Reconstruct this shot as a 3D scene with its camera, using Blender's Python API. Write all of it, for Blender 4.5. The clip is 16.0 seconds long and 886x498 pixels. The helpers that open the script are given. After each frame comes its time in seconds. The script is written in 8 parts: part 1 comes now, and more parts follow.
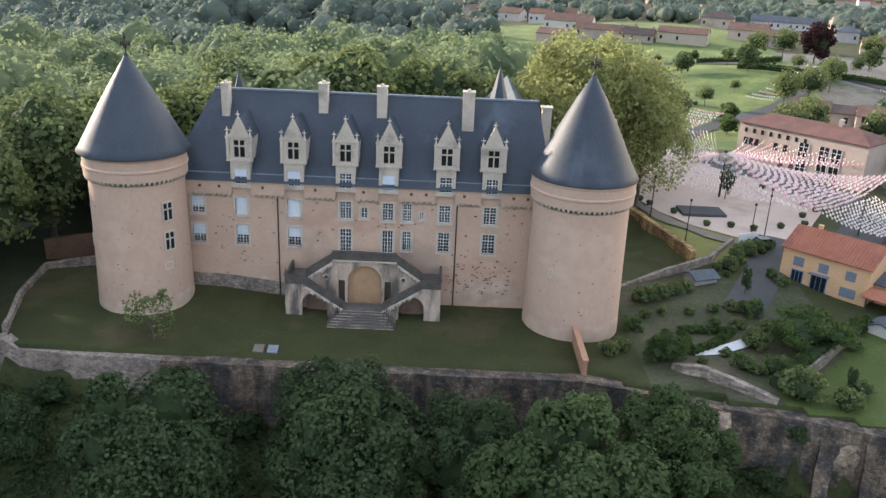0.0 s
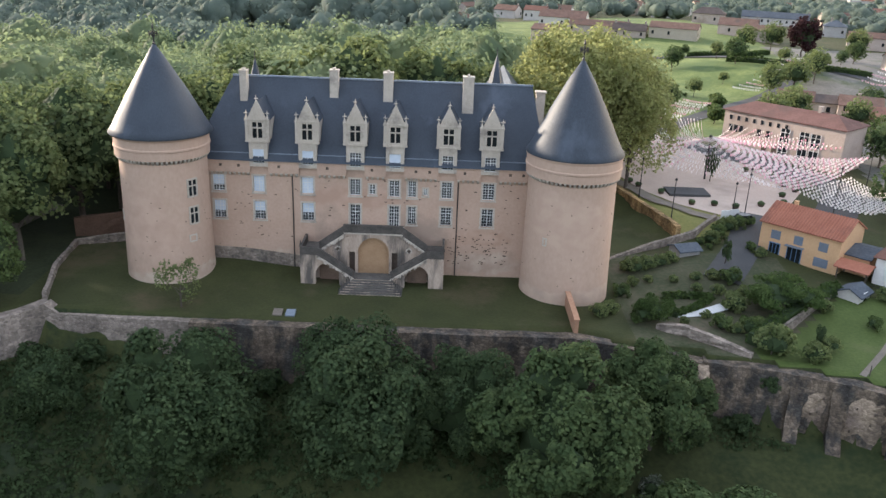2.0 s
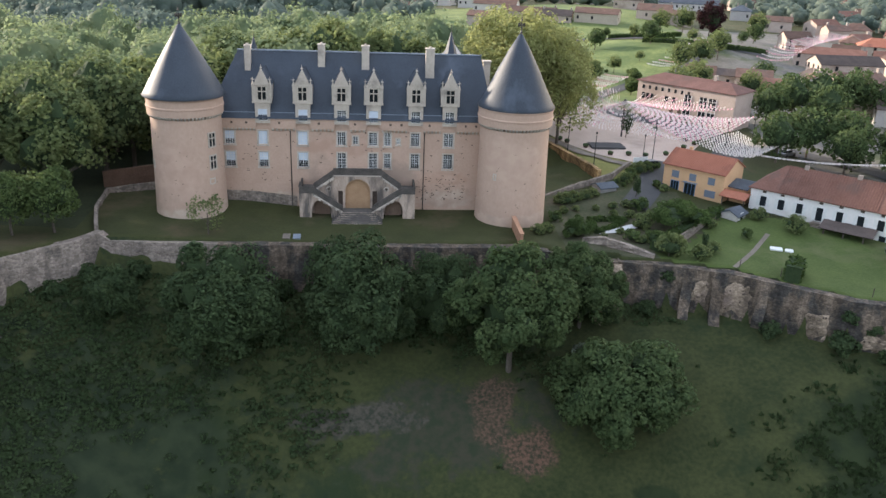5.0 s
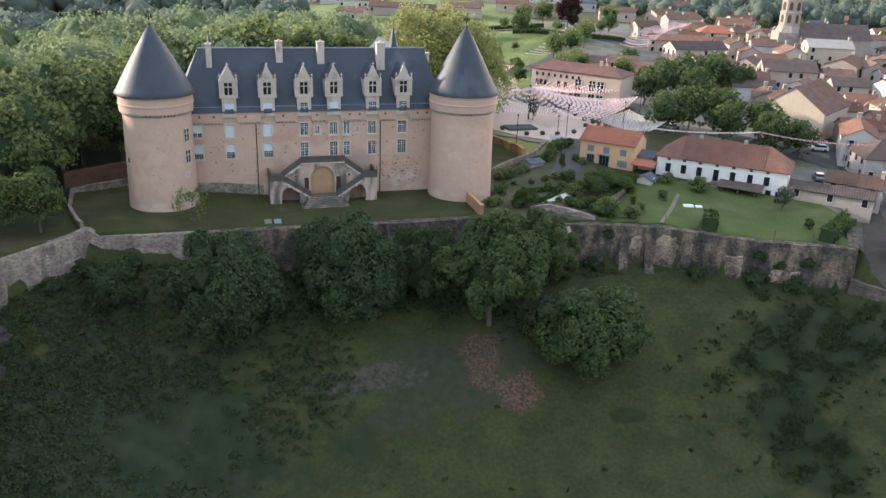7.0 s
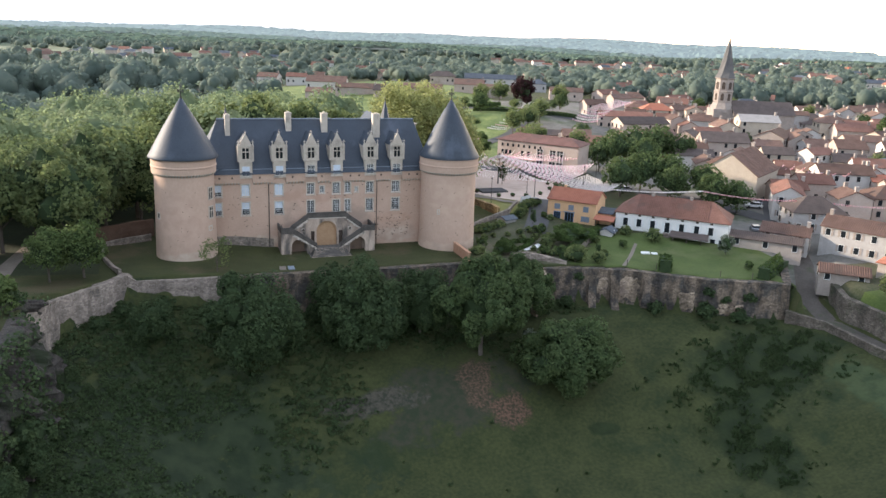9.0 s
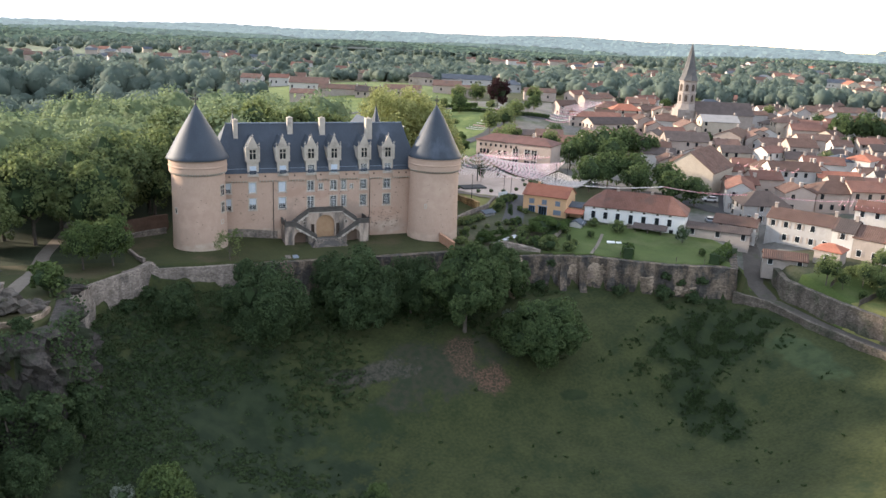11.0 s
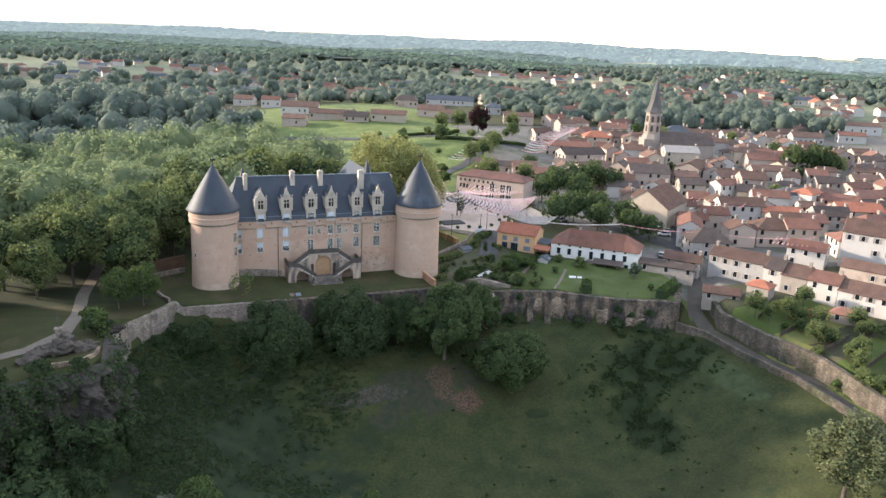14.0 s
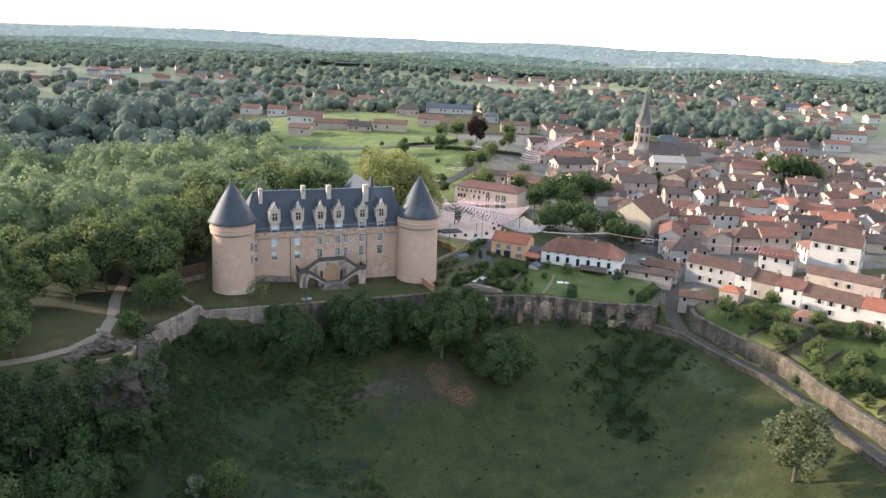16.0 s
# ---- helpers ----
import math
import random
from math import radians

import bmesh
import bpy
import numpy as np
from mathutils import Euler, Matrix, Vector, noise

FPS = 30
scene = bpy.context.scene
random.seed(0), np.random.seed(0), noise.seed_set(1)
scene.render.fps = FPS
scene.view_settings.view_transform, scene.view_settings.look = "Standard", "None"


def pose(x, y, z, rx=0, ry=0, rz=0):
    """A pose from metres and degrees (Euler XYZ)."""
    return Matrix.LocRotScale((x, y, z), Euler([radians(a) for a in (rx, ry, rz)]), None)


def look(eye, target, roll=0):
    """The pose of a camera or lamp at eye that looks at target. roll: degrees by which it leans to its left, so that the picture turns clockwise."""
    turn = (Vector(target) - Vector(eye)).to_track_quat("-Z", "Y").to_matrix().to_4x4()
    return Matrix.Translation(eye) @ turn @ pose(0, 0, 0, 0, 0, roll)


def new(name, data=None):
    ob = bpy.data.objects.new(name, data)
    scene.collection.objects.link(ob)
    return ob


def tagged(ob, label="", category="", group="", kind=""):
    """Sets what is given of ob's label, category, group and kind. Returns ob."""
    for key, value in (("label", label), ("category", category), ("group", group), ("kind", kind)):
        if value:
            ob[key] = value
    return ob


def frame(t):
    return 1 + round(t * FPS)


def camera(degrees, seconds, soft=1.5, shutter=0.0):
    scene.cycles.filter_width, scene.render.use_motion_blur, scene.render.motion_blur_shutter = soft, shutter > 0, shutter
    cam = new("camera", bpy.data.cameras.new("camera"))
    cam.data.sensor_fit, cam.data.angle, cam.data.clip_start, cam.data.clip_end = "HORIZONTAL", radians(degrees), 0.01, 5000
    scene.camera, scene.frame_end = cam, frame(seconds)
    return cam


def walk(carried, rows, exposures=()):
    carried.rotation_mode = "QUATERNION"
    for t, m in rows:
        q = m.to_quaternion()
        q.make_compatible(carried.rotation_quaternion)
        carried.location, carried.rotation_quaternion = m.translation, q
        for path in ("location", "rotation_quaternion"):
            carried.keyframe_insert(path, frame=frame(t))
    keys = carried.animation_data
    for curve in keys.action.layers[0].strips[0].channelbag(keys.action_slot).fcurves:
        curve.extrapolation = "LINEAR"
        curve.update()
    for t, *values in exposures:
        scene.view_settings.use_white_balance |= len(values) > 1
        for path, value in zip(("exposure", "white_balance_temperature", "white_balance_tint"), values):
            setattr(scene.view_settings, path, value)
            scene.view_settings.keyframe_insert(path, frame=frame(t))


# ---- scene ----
cam = camera(56.8, 16.0)
PATH = [
    (0, (-0.306, -1.042, 43.317), (-0.306, 0.831, 42.616), 2.5),
    (0.5, (-0.466, -2.398, 43.251), (-0.465, -0.525, 42.55), 2.4),
    (1, (-0.706, -4.184, 43.031), (-0.701, -2.31, 42.331), 2.4),
    (1.5, (-0.788, -6.544, 43.057), (-0.784, -4.671, 42.354), 2.3),
    (2, (-0.918, -9.781, 42.978), (-0.91, -7.908, 42.276), 2.2),
    (2.5, (-1.085, -13.907, 42.894), (-1.073, -12.035, 42.19), 2.3),
    (3, (-1.459, -18.624, 42.719), (-1.445, -16.752, 42.014), 2.6),
    (3.5, (-1.998, -23.473, 42.756), (-1.969, -21.603, 42.049), 2.7),
    (4, (-3.062, -28.288, 42.912), (-2.984, -26.419, 42.204), 2.8),
    (4.2, (-3.211, -30.225, 43.239), (-3.122, -28.358, 42.527), 2.6),
    (6.3, (-18.959, -45.654, 44.49), (-18.566, -43.828, 43.776), 2.5),
    (6.5, (-21.318, -46.317, 44.457), (-20.882, -44.5, 43.744), 2.5),
    (7, (-27.908, -47.164, 44.831), (-27.373, -45.374, 44.115), 2.2),
    (7.5, (-31.285, -49.977, 44.822), (-30.708, -48.166, 44.202), 2.1),
    (8, (-33.411, -54.42, 44.554), (-32.797, -52.591, 44.028), 2.0),
    (8.5, (-35.938, -60.033, 44.675), (-35.297, -58.213, 44.146), 2.1),
    (9, (-40.974, -63.676, 44.763), (-40.311, -61.865, 44.234), 2.3),
    (9.2, (-41.915, -65.653, 45.287), (-41.256, -63.842, 44.754), 2.2),
    (11.5, (-51.185, -83.391, 49.207), (-50.452, -81.608, 48.675), 2.5),
    (12, (-52.443, -86.919, 51.314), (-51.704, -85.138, 50.782), 2.6),
    (12.5, (-53.684, -90.088, 54.865), (-52.94, -88.31, 54.333), 2.6),
    (13, (-54.909, -93.555, 58.253), (-54.162, -91.778, 57.72), 2.6),
    (13.5, (-56.452, -97.291, 61.32), (-55.702, -95.515, 60.788), 2.7),
    (14, (-58.103, -101.674, 63.91), (-57.35, -99.899, 63.379), 2.7),
    (14.5, (-59.696, -106.106, 66.041), (-58.943, -104.33, 65.512), 2.7),
    (15, (-61.231, -110.497, 67.85), (-60.48, -108.72, 67.323), 2.7),
    (15.5, (-62.796, -114.795, 69.619), (-62.046, -113.018, 69.091), 2.6),
    (16, (-64.409, -118.498, 70.895), (-63.658, -116.721, 70.366), 2.7),
]
walk(cam, [(t, look(eye, target, roll)) for t, eye, target, roll in PATH])

# ---------- light ----------
SUN = Vector((-0.78, 0.58, 0.25)).normalized()
world = bpy.data.worlds.new("world")
scene.world = world
world.use_nodes = True
wn = world.node_tree.nodes
sky = wn.new("ShaderNodeTexSky")
sky.sky_type = "NISHITA"
sky.sun_disc = False
sky.sun_elevation = math.asin(SUN.z)
sky.sun_rotation = math.atan2(-SUN.x, SUN.y)
sky.air_density, sky.dust_density, sky.ozone_density = 1.0, 2.0, 1.0
wn["Background"].inputs["Strength"].default_value = 0.06
world.node_tree.links.new(sky.outputs["Color"], wn["Background"].inputs["Color"])
# a thin white veil of summer haze over the whole sky
veil, both = wn.new("ShaderNodeBackground"), wn.new("ShaderNodeAddShader")
veil.inputs["Color"].default_value, veil.inputs["Strength"].default_value = (0.87, 0.97, 1.17, 1), 0.55
world.node_tree.links.new(wn["Background"].outputs[0], both.inputs[0])
world.node_tree.links.new(veil.outputs[0], both.inputs[1])
world.node_tree.links.new(both.outputs[0], wn["World Output"].inputs["Surface"])
lamp = bpy.data.lights.new("sun", "SUN")
lamp.energy, lamp.angle, lamp.color = 5.0, radians(3.0), (1.0, 0.85, 0.69)
sun = new("sun", lamp)
sun.matrix_world = look(SUN * 200, (0, 0, 0))
scene.view_settings.exposure = 1.17


# ---------- materials ----------
def shader(name, c1, c2, scale=1.0, rough=0.85, metal=0.0, bump=0.2, fine=8.0, c3=None, island=0.0, obj=0.0, spec=0.3, stretch=None, amount3=0.5):
    """A procedural surface: two colours mixed by coarse and fine noise, an optional stain colour, relief."""
    m = bpy.data.materials.new(name)
    m.use_nodes = True
    nt = m.node_tree
    N, link = nt.nodes, nt.links.new
    b = N["Principled BSDF"]
    b.inputs["Roughness"].default_value = rough
    b.inputs["Metallic"].default_value = metal
    b.inputs["Specular IOR Level"].default_value = spec
    co = N.new("ShaderNodeNewGeometry")
    vec = co.outputs["Position"]
    if stretch:
        mp = N.new("ShaderNodeMapping")
        mp.inputs["Scale"].default_value = stretch
        link(vec, mp.inputs["Vector"])
        vec = mp.outputs["Vector"]
    n1, n2 = N.new("ShaderNodeTexNoise"), N.new("ShaderNodeTexNoise")
    n1.inputs["Scale"].default_value, n2.inputs["Scale"].default_value = scale, scale * fine
    n1.inputs["Detail"].default_value, n2.inputs["Detail"].default_value = 5, 6
    link(vec, n1.inputs["Vector"])
    link(vec, n2.inputs["Vector"])
    mixf = N.new("ShaderNodeMix")
    mixf.inputs["Factor"].default_value = 0.5
    link(n1.outputs["Fac"], mixf.inputs["A"])
    link(n2.outputs["Fac"], mixf.inputs["B"])
    ramp = N.new("ShaderNodeMapRange")
    ramp.inputs["From Min"].default_value, ramp.inputs["From Max"].default_value = 0.36, 0.64
    link(mixf.outputs["Result"], ramp.inputs["Value"])
    mc = N.new("ShaderNodeMix")
    mc.data_type = "RGBA"
    mc.inputs["A"].default_value, mc.inputs["B"].default_value = (*c1, 1), (*c2, 1)
    link(ramp.outputs["Result"], mc.inputs["Factor"])
    col = mc.outputs["Result"]
    if c3:
        n3 = N.new("ShaderNodeTexNoise")
        n3.inputs["Scale"].default_value, n3.inputs["Detail"].default_value = scale * 0.37, 7
        n3.inputs["Roughness"].default_value = 0.65
        link(vec, n3.inputs["Vector"])
        r3 = N.new("ShaderNodeMapRange")
        r3.inputs["From Min"].default_value, r3.inputs["From Max"].default_value = 0.62 - 0.2 * amount3, 0.74 - 0.2 * amount3
        r3.inputs["To Max"].default_value = 0.9
        link(n3.outputs["Fac"], r3.inputs["Value"])
        m3 = N.new("ShaderNodeMix")
        m3.data_type = "RGBA"
        m3.inputs["B"].default_value = (*c3, 1)
        link(r3.outputs["Result"], m3.inputs["Factor"])
        link(col, m3.inputs["A"])
        col = m3.outputs["Result"]
    if island or obj:
        if island:
            rnd = co.outputs["Random Per Island"]
        else:
            rnd = N.new("ShaderNodeObjectInfo").outputs["Random"]
        rr = N.new("ShaderNodeMapRange")
        k = island or obj
        rr.inputs["To Min"].default_value, rr.inputs["To Max"].default_value = 1 - k, 1 + k
        link(rnd, rr.inputs["Value"])
        hsv = N.new("ShaderNodeHueSaturation")
        link(rr.outputs["Result"], hsv.inputs["Value"])
        link(col, hsv.inputs["Color"])
        col = hsv.outputs["Color"]
    link(col, b.inputs["Base Color"])
    if bump:
        bp = N.new("ShaderNodeBump")
        bp.inputs["Strength"].default_value, bp.inputs["Distance"].default_value = bump, 0.1
        link(n2.outputs["Fac"], bp.inputs["Height"])
        link(bp.outputs["Normal"], b.inputs["Normal"])
    return m


def leafy(name, dark, light, scale=0.5, k=0.22, through_light=0.4):
    """Foliage: a colour that varies leaf by leaf and limb by limb; some light passes through."""
    m = shader(name, dark, light, scale, 0.75, bump=0, fine=4, island=k, spec=0.12)
    N, link = m.node_tree.nodes, m.node_tree.links.new
    b = N["Principled BSDF"]
    tr, mix, out = N.new("ShaderNodeBsdfTranslucent"), N.new("ShaderNodeMixShader"), N["Material Output"]
    mix.inputs[0].default_value = through_light
    link(b.inputs["Base Color"].links[0].from_socket, tr.inputs["Color"])
    link(b.outputs[0], mix.inputs[1])
    link(tr.outputs[0], mix.inputs[2])
    link(mix.outputs[0], out.inputs["Surface"])
    return m


RENDER = shader("lime_render", (0.44, 0.30, 0.225), (0.51, 0.36, 0.275), 0.3, 0.92, bump=0.2, fine=10, c3=(0.34, 0.25, 0.195), amount3=0.35)
RENDER_TOWER = shader("tower_render", (0.455, 0.315, 0.237), (0.515, 0.365, 0.28), 0.2, 0.92, bump=0.14, fine=14, c3=(0.38, 0.28, 0.215), amount3=0.3, stretch=(1, 1, 0.6))
ASHLAR = shader("pale_ashlar", (0.42, 0.36, 0.30), (0.54, 0.47, 0.39), 0.9, 0.88, bump=0.2, c3=(0.25, 0.22, 0.19), amount3=0.35)
STAIR_STONE = shader("stair_stone", (0.36, 0.275, 0.215), (0.52, 0.41, 0.33), 1.1, 0.9, bump=0.25, c3=(0.09, 0.082, 0.075), amount3=0.75, stretch=(1, 1, 0.22))
DARK_STONE = shader("weathered_dark_stone", (0.055, 0.05, 0.045), (0.115, 0.10, 0.088), 1.2, 0.95, bump=0.3)
STEP_STONE = shader("step_stone", (0.07, 0.065, 0.06), (0.15, 0.135, 0.12), 1.0, 0.93, bump=0.25)
RUBBLE = shader("rampart_rubble", (0.102, 0.079, 0.060), (0.188, 0.143, 0.105), 1.1, 0.95, bump=0.8, fine=5, c3=(0.05, 0.047, 0.044), amount3=0.85, stretch=(1, 1, 0.6))
RUBBLE_PALE = shader("pale_rubble", (0.19, 0.155, 0.13), (0.27, 0.222, 0.185), 0.9, 0.95, bump=0.7, fine=5, c3=(0.10, 0.088, 0.075), amount3=0.4, stretch=(1, 1, 0.6))
ORANGE_RUBBLE = shader("ochre_rubble", (0.26, 0.16, 0.07), (0.40, 0.27, 0.13), 1.2, 0.95, bump=0.6, fine=5)
SLATE = shader("slate", (0.028, 0.037, 0.051), (0.044, 0.055, 0.072), 0.35, 0.58, bump=0.2, fine=18, c3=(0.07, 0.085, 0.11), amount3=0.3, spec=0.35, stretch=(1, 1, 0.5))
SLATE_TRIM = shader("lead_trim", (0.14, 0.17, 0.21), (0.2, 0.23, 0.27), 1.5, 0.4, bump=0.1)
IRON = shader("dark_iron", (0.03, 0.03, 0.032), (0.05, 0.05, 0.05), 3, 0.5, metal=0.6, bump=0)
WHITE_PAINT = shader("white_paint", (0.62, 0.62, 0.60), (0.72, 0.72, 0.70), 2, 0.6, bump=0)
BLIND = shader("drawn_blind", (0.50, 0.56, 0.64), (0.60, 0.65, 0.72), 2, 0.8, bump=0)
GLASS_DARK = shader("window_glass", (0.012, 0.015, 0.018), (0.02, 0.024, 0.028), 1, 0.12, bump=0, spec=0.25)
NICHE = shader("niche_ochre", (0.34, 0.21, 0.12), (0.42, 0.27, 0.16), 0.8, 0.9, bump=0.15)
# paints the shade of holes and openings as dark colour; also doors and tubs
HOLE = shader("putlog_dark", (0.06, 0.045, 0.035), (0.10, 0.075, 0.06), 3, 0.95, bump=0)
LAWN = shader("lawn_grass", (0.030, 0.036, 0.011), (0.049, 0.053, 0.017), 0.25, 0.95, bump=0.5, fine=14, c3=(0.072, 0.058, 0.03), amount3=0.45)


def spot_mask(m, cx, cy, rx, ry, wobble, cz=0.0, rz=1e6):
    """An uneven round patch on the ground: a factor that is one inside and fades at a ragged edge."""
    N, link = m.node_tree.nodes, m.node_tree.links.new
    geo, mp = N.new("ShaderNodeNewGeometry"), N.new("ShaderNodeMapping")
    mp.vector_type = "TEXTURE"
    mp.inputs["Location"].default_value, mp.inputs["Scale"].default_value = (cx, cy, cz), (rx, ry, rz)
    link(geo.outputs["Position"], mp.inputs["Vector"])
    ln, nz, add, rg = N.new("ShaderNodeVectorMath"), N.new("ShaderNodeTexNoise"), N.new("ShaderNodeMath"), N.new("ShaderNodeMapRange")
    ln.operation = "LENGTH"
    link(mp.outputs["Vector"], ln.inputs[0])
    nz.inputs["Scale"].default_value, nz.inputs["Detail"].default_value, nz.inputs["Roughness"].default_value = 0.22, 8, 0.7
    link(geo.outputs["Position"], nz.inputs["Vector"])
    add.operation = "MULTIPLY_ADD"
    add.inputs[1].default_value = wobble
    link(nz.outputs["Fac"], add.inputs[0])
    link(ln.outputs["Value"], add.inputs[2])
    rg.inputs["From Min"].default_value, rg.inputs["From Max"].default_value = 0.75 + wobble / 2, 1.05 + wobble / 2
    rg.inputs["To Min"].default_value, rg.inputs["To Max"].default_value = 1.0, 0.0
    link(add.outputs["Value"], rg.inputs["Value"])
    return rg.outputs["Result"]


def overlay(m, fac, c1, c2, scale):
    """Lays a second mottled colour over a material where fac is one."""
    N, link = m.node_tree.nodes, m.node_tree.links.new
    b = N["Principled BSDF"]
    old = b.inputs["Base Color"].links[0].from_socket
    nz, mx, lay = N.new("ShaderNodeTexNoise"), N.new("ShaderNodeMix"), N.new("ShaderNodeMix")
    mx.data_type = lay.data_type = "RGBA"
    nz.inputs["Scale"].default_value, nz.inputs["Detail"].default_value = scale, 8
    rg = N.new("ShaderNodeMapRange")
    rg.inputs["From Min"].default_value, rg.inputs["From Max"].default_value = 0.38, 0.62
    link(N.new("ShaderNodeNewGeometry").outputs["Position"], nz.inputs["Vector"])
    link(nz.outputs["Fac"], rg.inputs["Value"])
    link(rg.outputs["Result"], mx.inputs["Factor"])
    mx.inputs["A"].default_value, mx.inputs["B"].default_value = (*c1, 1), (*c2, 1)
    link(fac, lay.inputs["Factor"])
    link(old, lay.inputs["A"])
    link(mx.outputs["Result"], lay.inputs["B"])
    link(lay.outputs["Result"], b.inputs["Base Color"])


PALE_EDGE = shader("weathered_pale_edge", (0.40, 0.34, 0.28), (0.66, 0.58, 0.49), 2.2, 0.9, bump=0.3, c3=(0.12, 0.105, 0.09), amount3=0.55)
# backs of the stair arches: recess shade is put into this darker plaster
VAULT = shader("dim_vault_plaster", (0.17, 0.115, 0.085), (0.25, 0.17, 0.125), 0.8, 0.92, bump=0.2, c3=(0.11, 0.085, 0.07), amount3=0.4)
# newer and older plaster on the castle front and towers
for cx, cz, rx, rz, c1, c2 in ((-23, 3.0, 8, 1.4, (0.54, 0.42, 0.33), (0.44, 0.315, 0.24)), (5, 3.4, 5, 1.5, (0.52, 0.40, 0.315), (0.42, 0.30, 0.23)), (-12, 11.8, 7, 1.6, (0.44, 0.29, 0.215), (0.50, 0.34, 0.26)), (4, 6.8, 4, 1.2, (0.43, 0.28, 0.205), (0.50, 0.345, 0.26))):
    overlay(RENDER, spot_mask(RENDER, cx, 91, rx, 40, 2.4, cz, rz), c1, c2, 0.7)
for cx, cz, rx, rz, c1, c2 in ((-33, 2.6, 9, 1.3, (0.54, 0.425, 0.34), (0.455, 0.33, 0.255)), (16, 2.2, 9, 1.2, (0.46, 0.335, 0.26), (0.54, 0.39, 0.30)), (-36, 9, 4, 5, (0.46, 0.315, 0.24), (0.52, 0.365, 0.28)), (14, 12, 4, 4, (0.54, 0.385, 0.295), (0.49, 0.34, 0.26))):
    overlay(RENDER_TOWER, spot_mask(RENDER_TOWER, cx, 88, rx, 40, 2.4, cz, rz), c1, c2, 0.6)
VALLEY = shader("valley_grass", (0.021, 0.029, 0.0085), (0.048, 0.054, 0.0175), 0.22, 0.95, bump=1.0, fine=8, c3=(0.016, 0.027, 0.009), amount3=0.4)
# shadow of the crag and its trees, painted as darker grass
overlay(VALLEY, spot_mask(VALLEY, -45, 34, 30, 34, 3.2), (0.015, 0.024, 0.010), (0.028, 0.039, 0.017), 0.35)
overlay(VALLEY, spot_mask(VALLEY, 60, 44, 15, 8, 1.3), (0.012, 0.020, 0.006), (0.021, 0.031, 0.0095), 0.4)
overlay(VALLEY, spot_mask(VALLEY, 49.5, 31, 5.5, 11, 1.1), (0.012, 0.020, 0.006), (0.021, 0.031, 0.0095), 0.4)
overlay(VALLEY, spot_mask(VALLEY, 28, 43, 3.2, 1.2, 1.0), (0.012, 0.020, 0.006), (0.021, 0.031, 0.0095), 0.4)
overlay(VALLEY, spot_mask(VALLEY, 70, 30, 4, 9, 2.2), (0.048, 0.063, 0.025), (0.03, 0.046, 0.018), 0.5)
overlay(VALLEY, spot_mask(VALLEY, 4, 52, 14, 6, 3.0), (0.042, 0.040, 0.024), (0.026, 0.034, 0.017), 0.8)
overlay(VALLEY, spot_mask(VALLEY, -9, 53.5, 9, 2.2, 3.0), (0.07, 0.06, 0.045), (0.03, 0.034, 0.022), 1.8)
overlay(VALLEY, spot_mask(VALLEY, 9, 53.5, 3.6, 5.5, 2.4), (0.105, 0.064, 0.042), (0.032, 0.033, 0.018), 2.4)
overlay(VALLEY, spot_mask(VALLEY, 13, 48.3, 3.8, 3.0, 2.4), (0.125, 0.07, 0.046), (0.034, 0.033, 0.018), 2.4)
# brighter copy of the lawn grass: sunlight is put into its colour
GARDEN_LAWN = shader("sunlit_mown_lawn", (0.048, 0.072, 0.016), (0.078, 0.105, 0.027), 0.2, 0.95, bump=0.35, fine=14, c3=(0.10, 0.11, 0.045), amount3=0.35)
# yellower grass of the bank strip, with the sun on it painted in
SUNLIT_DRY_GRASS = shader("sunlit_dry_grass", (0.13, 0.135, 0.04), (0.21, 0.19, 0.065), 0.2, 0.95, bump=0.35, fine=14, c3=(0.09, 0.11, 0.03), amount3=0.4)
RED_EARTH = shader("red_earth_bank", (0.11, 0.065, 0.045), (0.16, 0.10, 0.07), 0.6, 0.95, bump=0.4)
WOODFLOOR = shader("wood_floor", (0.02, 0.028, 0.012), (0.038, 0.046, 0.02), 0.3, 0.95, bump=0.4)
FIELD = shader("pasture", (0.075, 0.11, 0.03), (0.165, 0.195, 0.065), 0.16, 0.95, bump=0.8, fine=7, c3=(0.065, 0.10, 0.03), amount3=0.6)
FARLAND = shader("far_fields", (0.10, 0.125, 0.07), (0.17, 0.18, 0.11), 0.006, 0.95, bump=0, fine=4, c3=(0.06, 0.09, 0.06), amount3=0.8)
GARDEN = shader("garden_ground", (0.035, 0.045, 0.018), (0.08, 0.075, 0.045), 0.25, 0.95, bump=0.4, c3=(0.11, 0.085, 0.06), amount3=0.4)
TOWNGROUND = shader("town_ground", (0.10, 0.095, 0.085), (0.16, 0.15, 0.135), 0.15, 0.95, bump=0.2, c3=(0.05, 0.07, 0.03), amount3=0.4)
PAVING = shader("plaza_gravel", (0.42, 0.33, 0.275), (0.51, 0.405, 0.34), 0.15, 0.92, bump=0.15, fine=20, c3=(0.33, 0.265, 0.22), amount3=0.3)
ASPHALT = shader("asphalt", (0.05, 0.05, 0.052), (0.075, 0.074, 0.074), 0.3, 0.9, bump=0.2, fine=20)
LANE = shader("lane_dirt", (0.062, 0.054, 0.047), (0.1, 0.086, 0.073), 0.4, 0.95, bump=0.3, c3=(0.05, 0.06, 0.03), amount3=0.4)
PATH_DIRT = shader("pale_path", (0.14, 0.118, 0.096), (0.20, 0.17, 0.14), 0.5, 0.95, bump=0.2)
WHITE_GRAVEL = shader("white_gravel", (0.5, 0.5, 0.5), (0.6, 0.6, 0.6), 1.5, 0.95, bump=0.2)
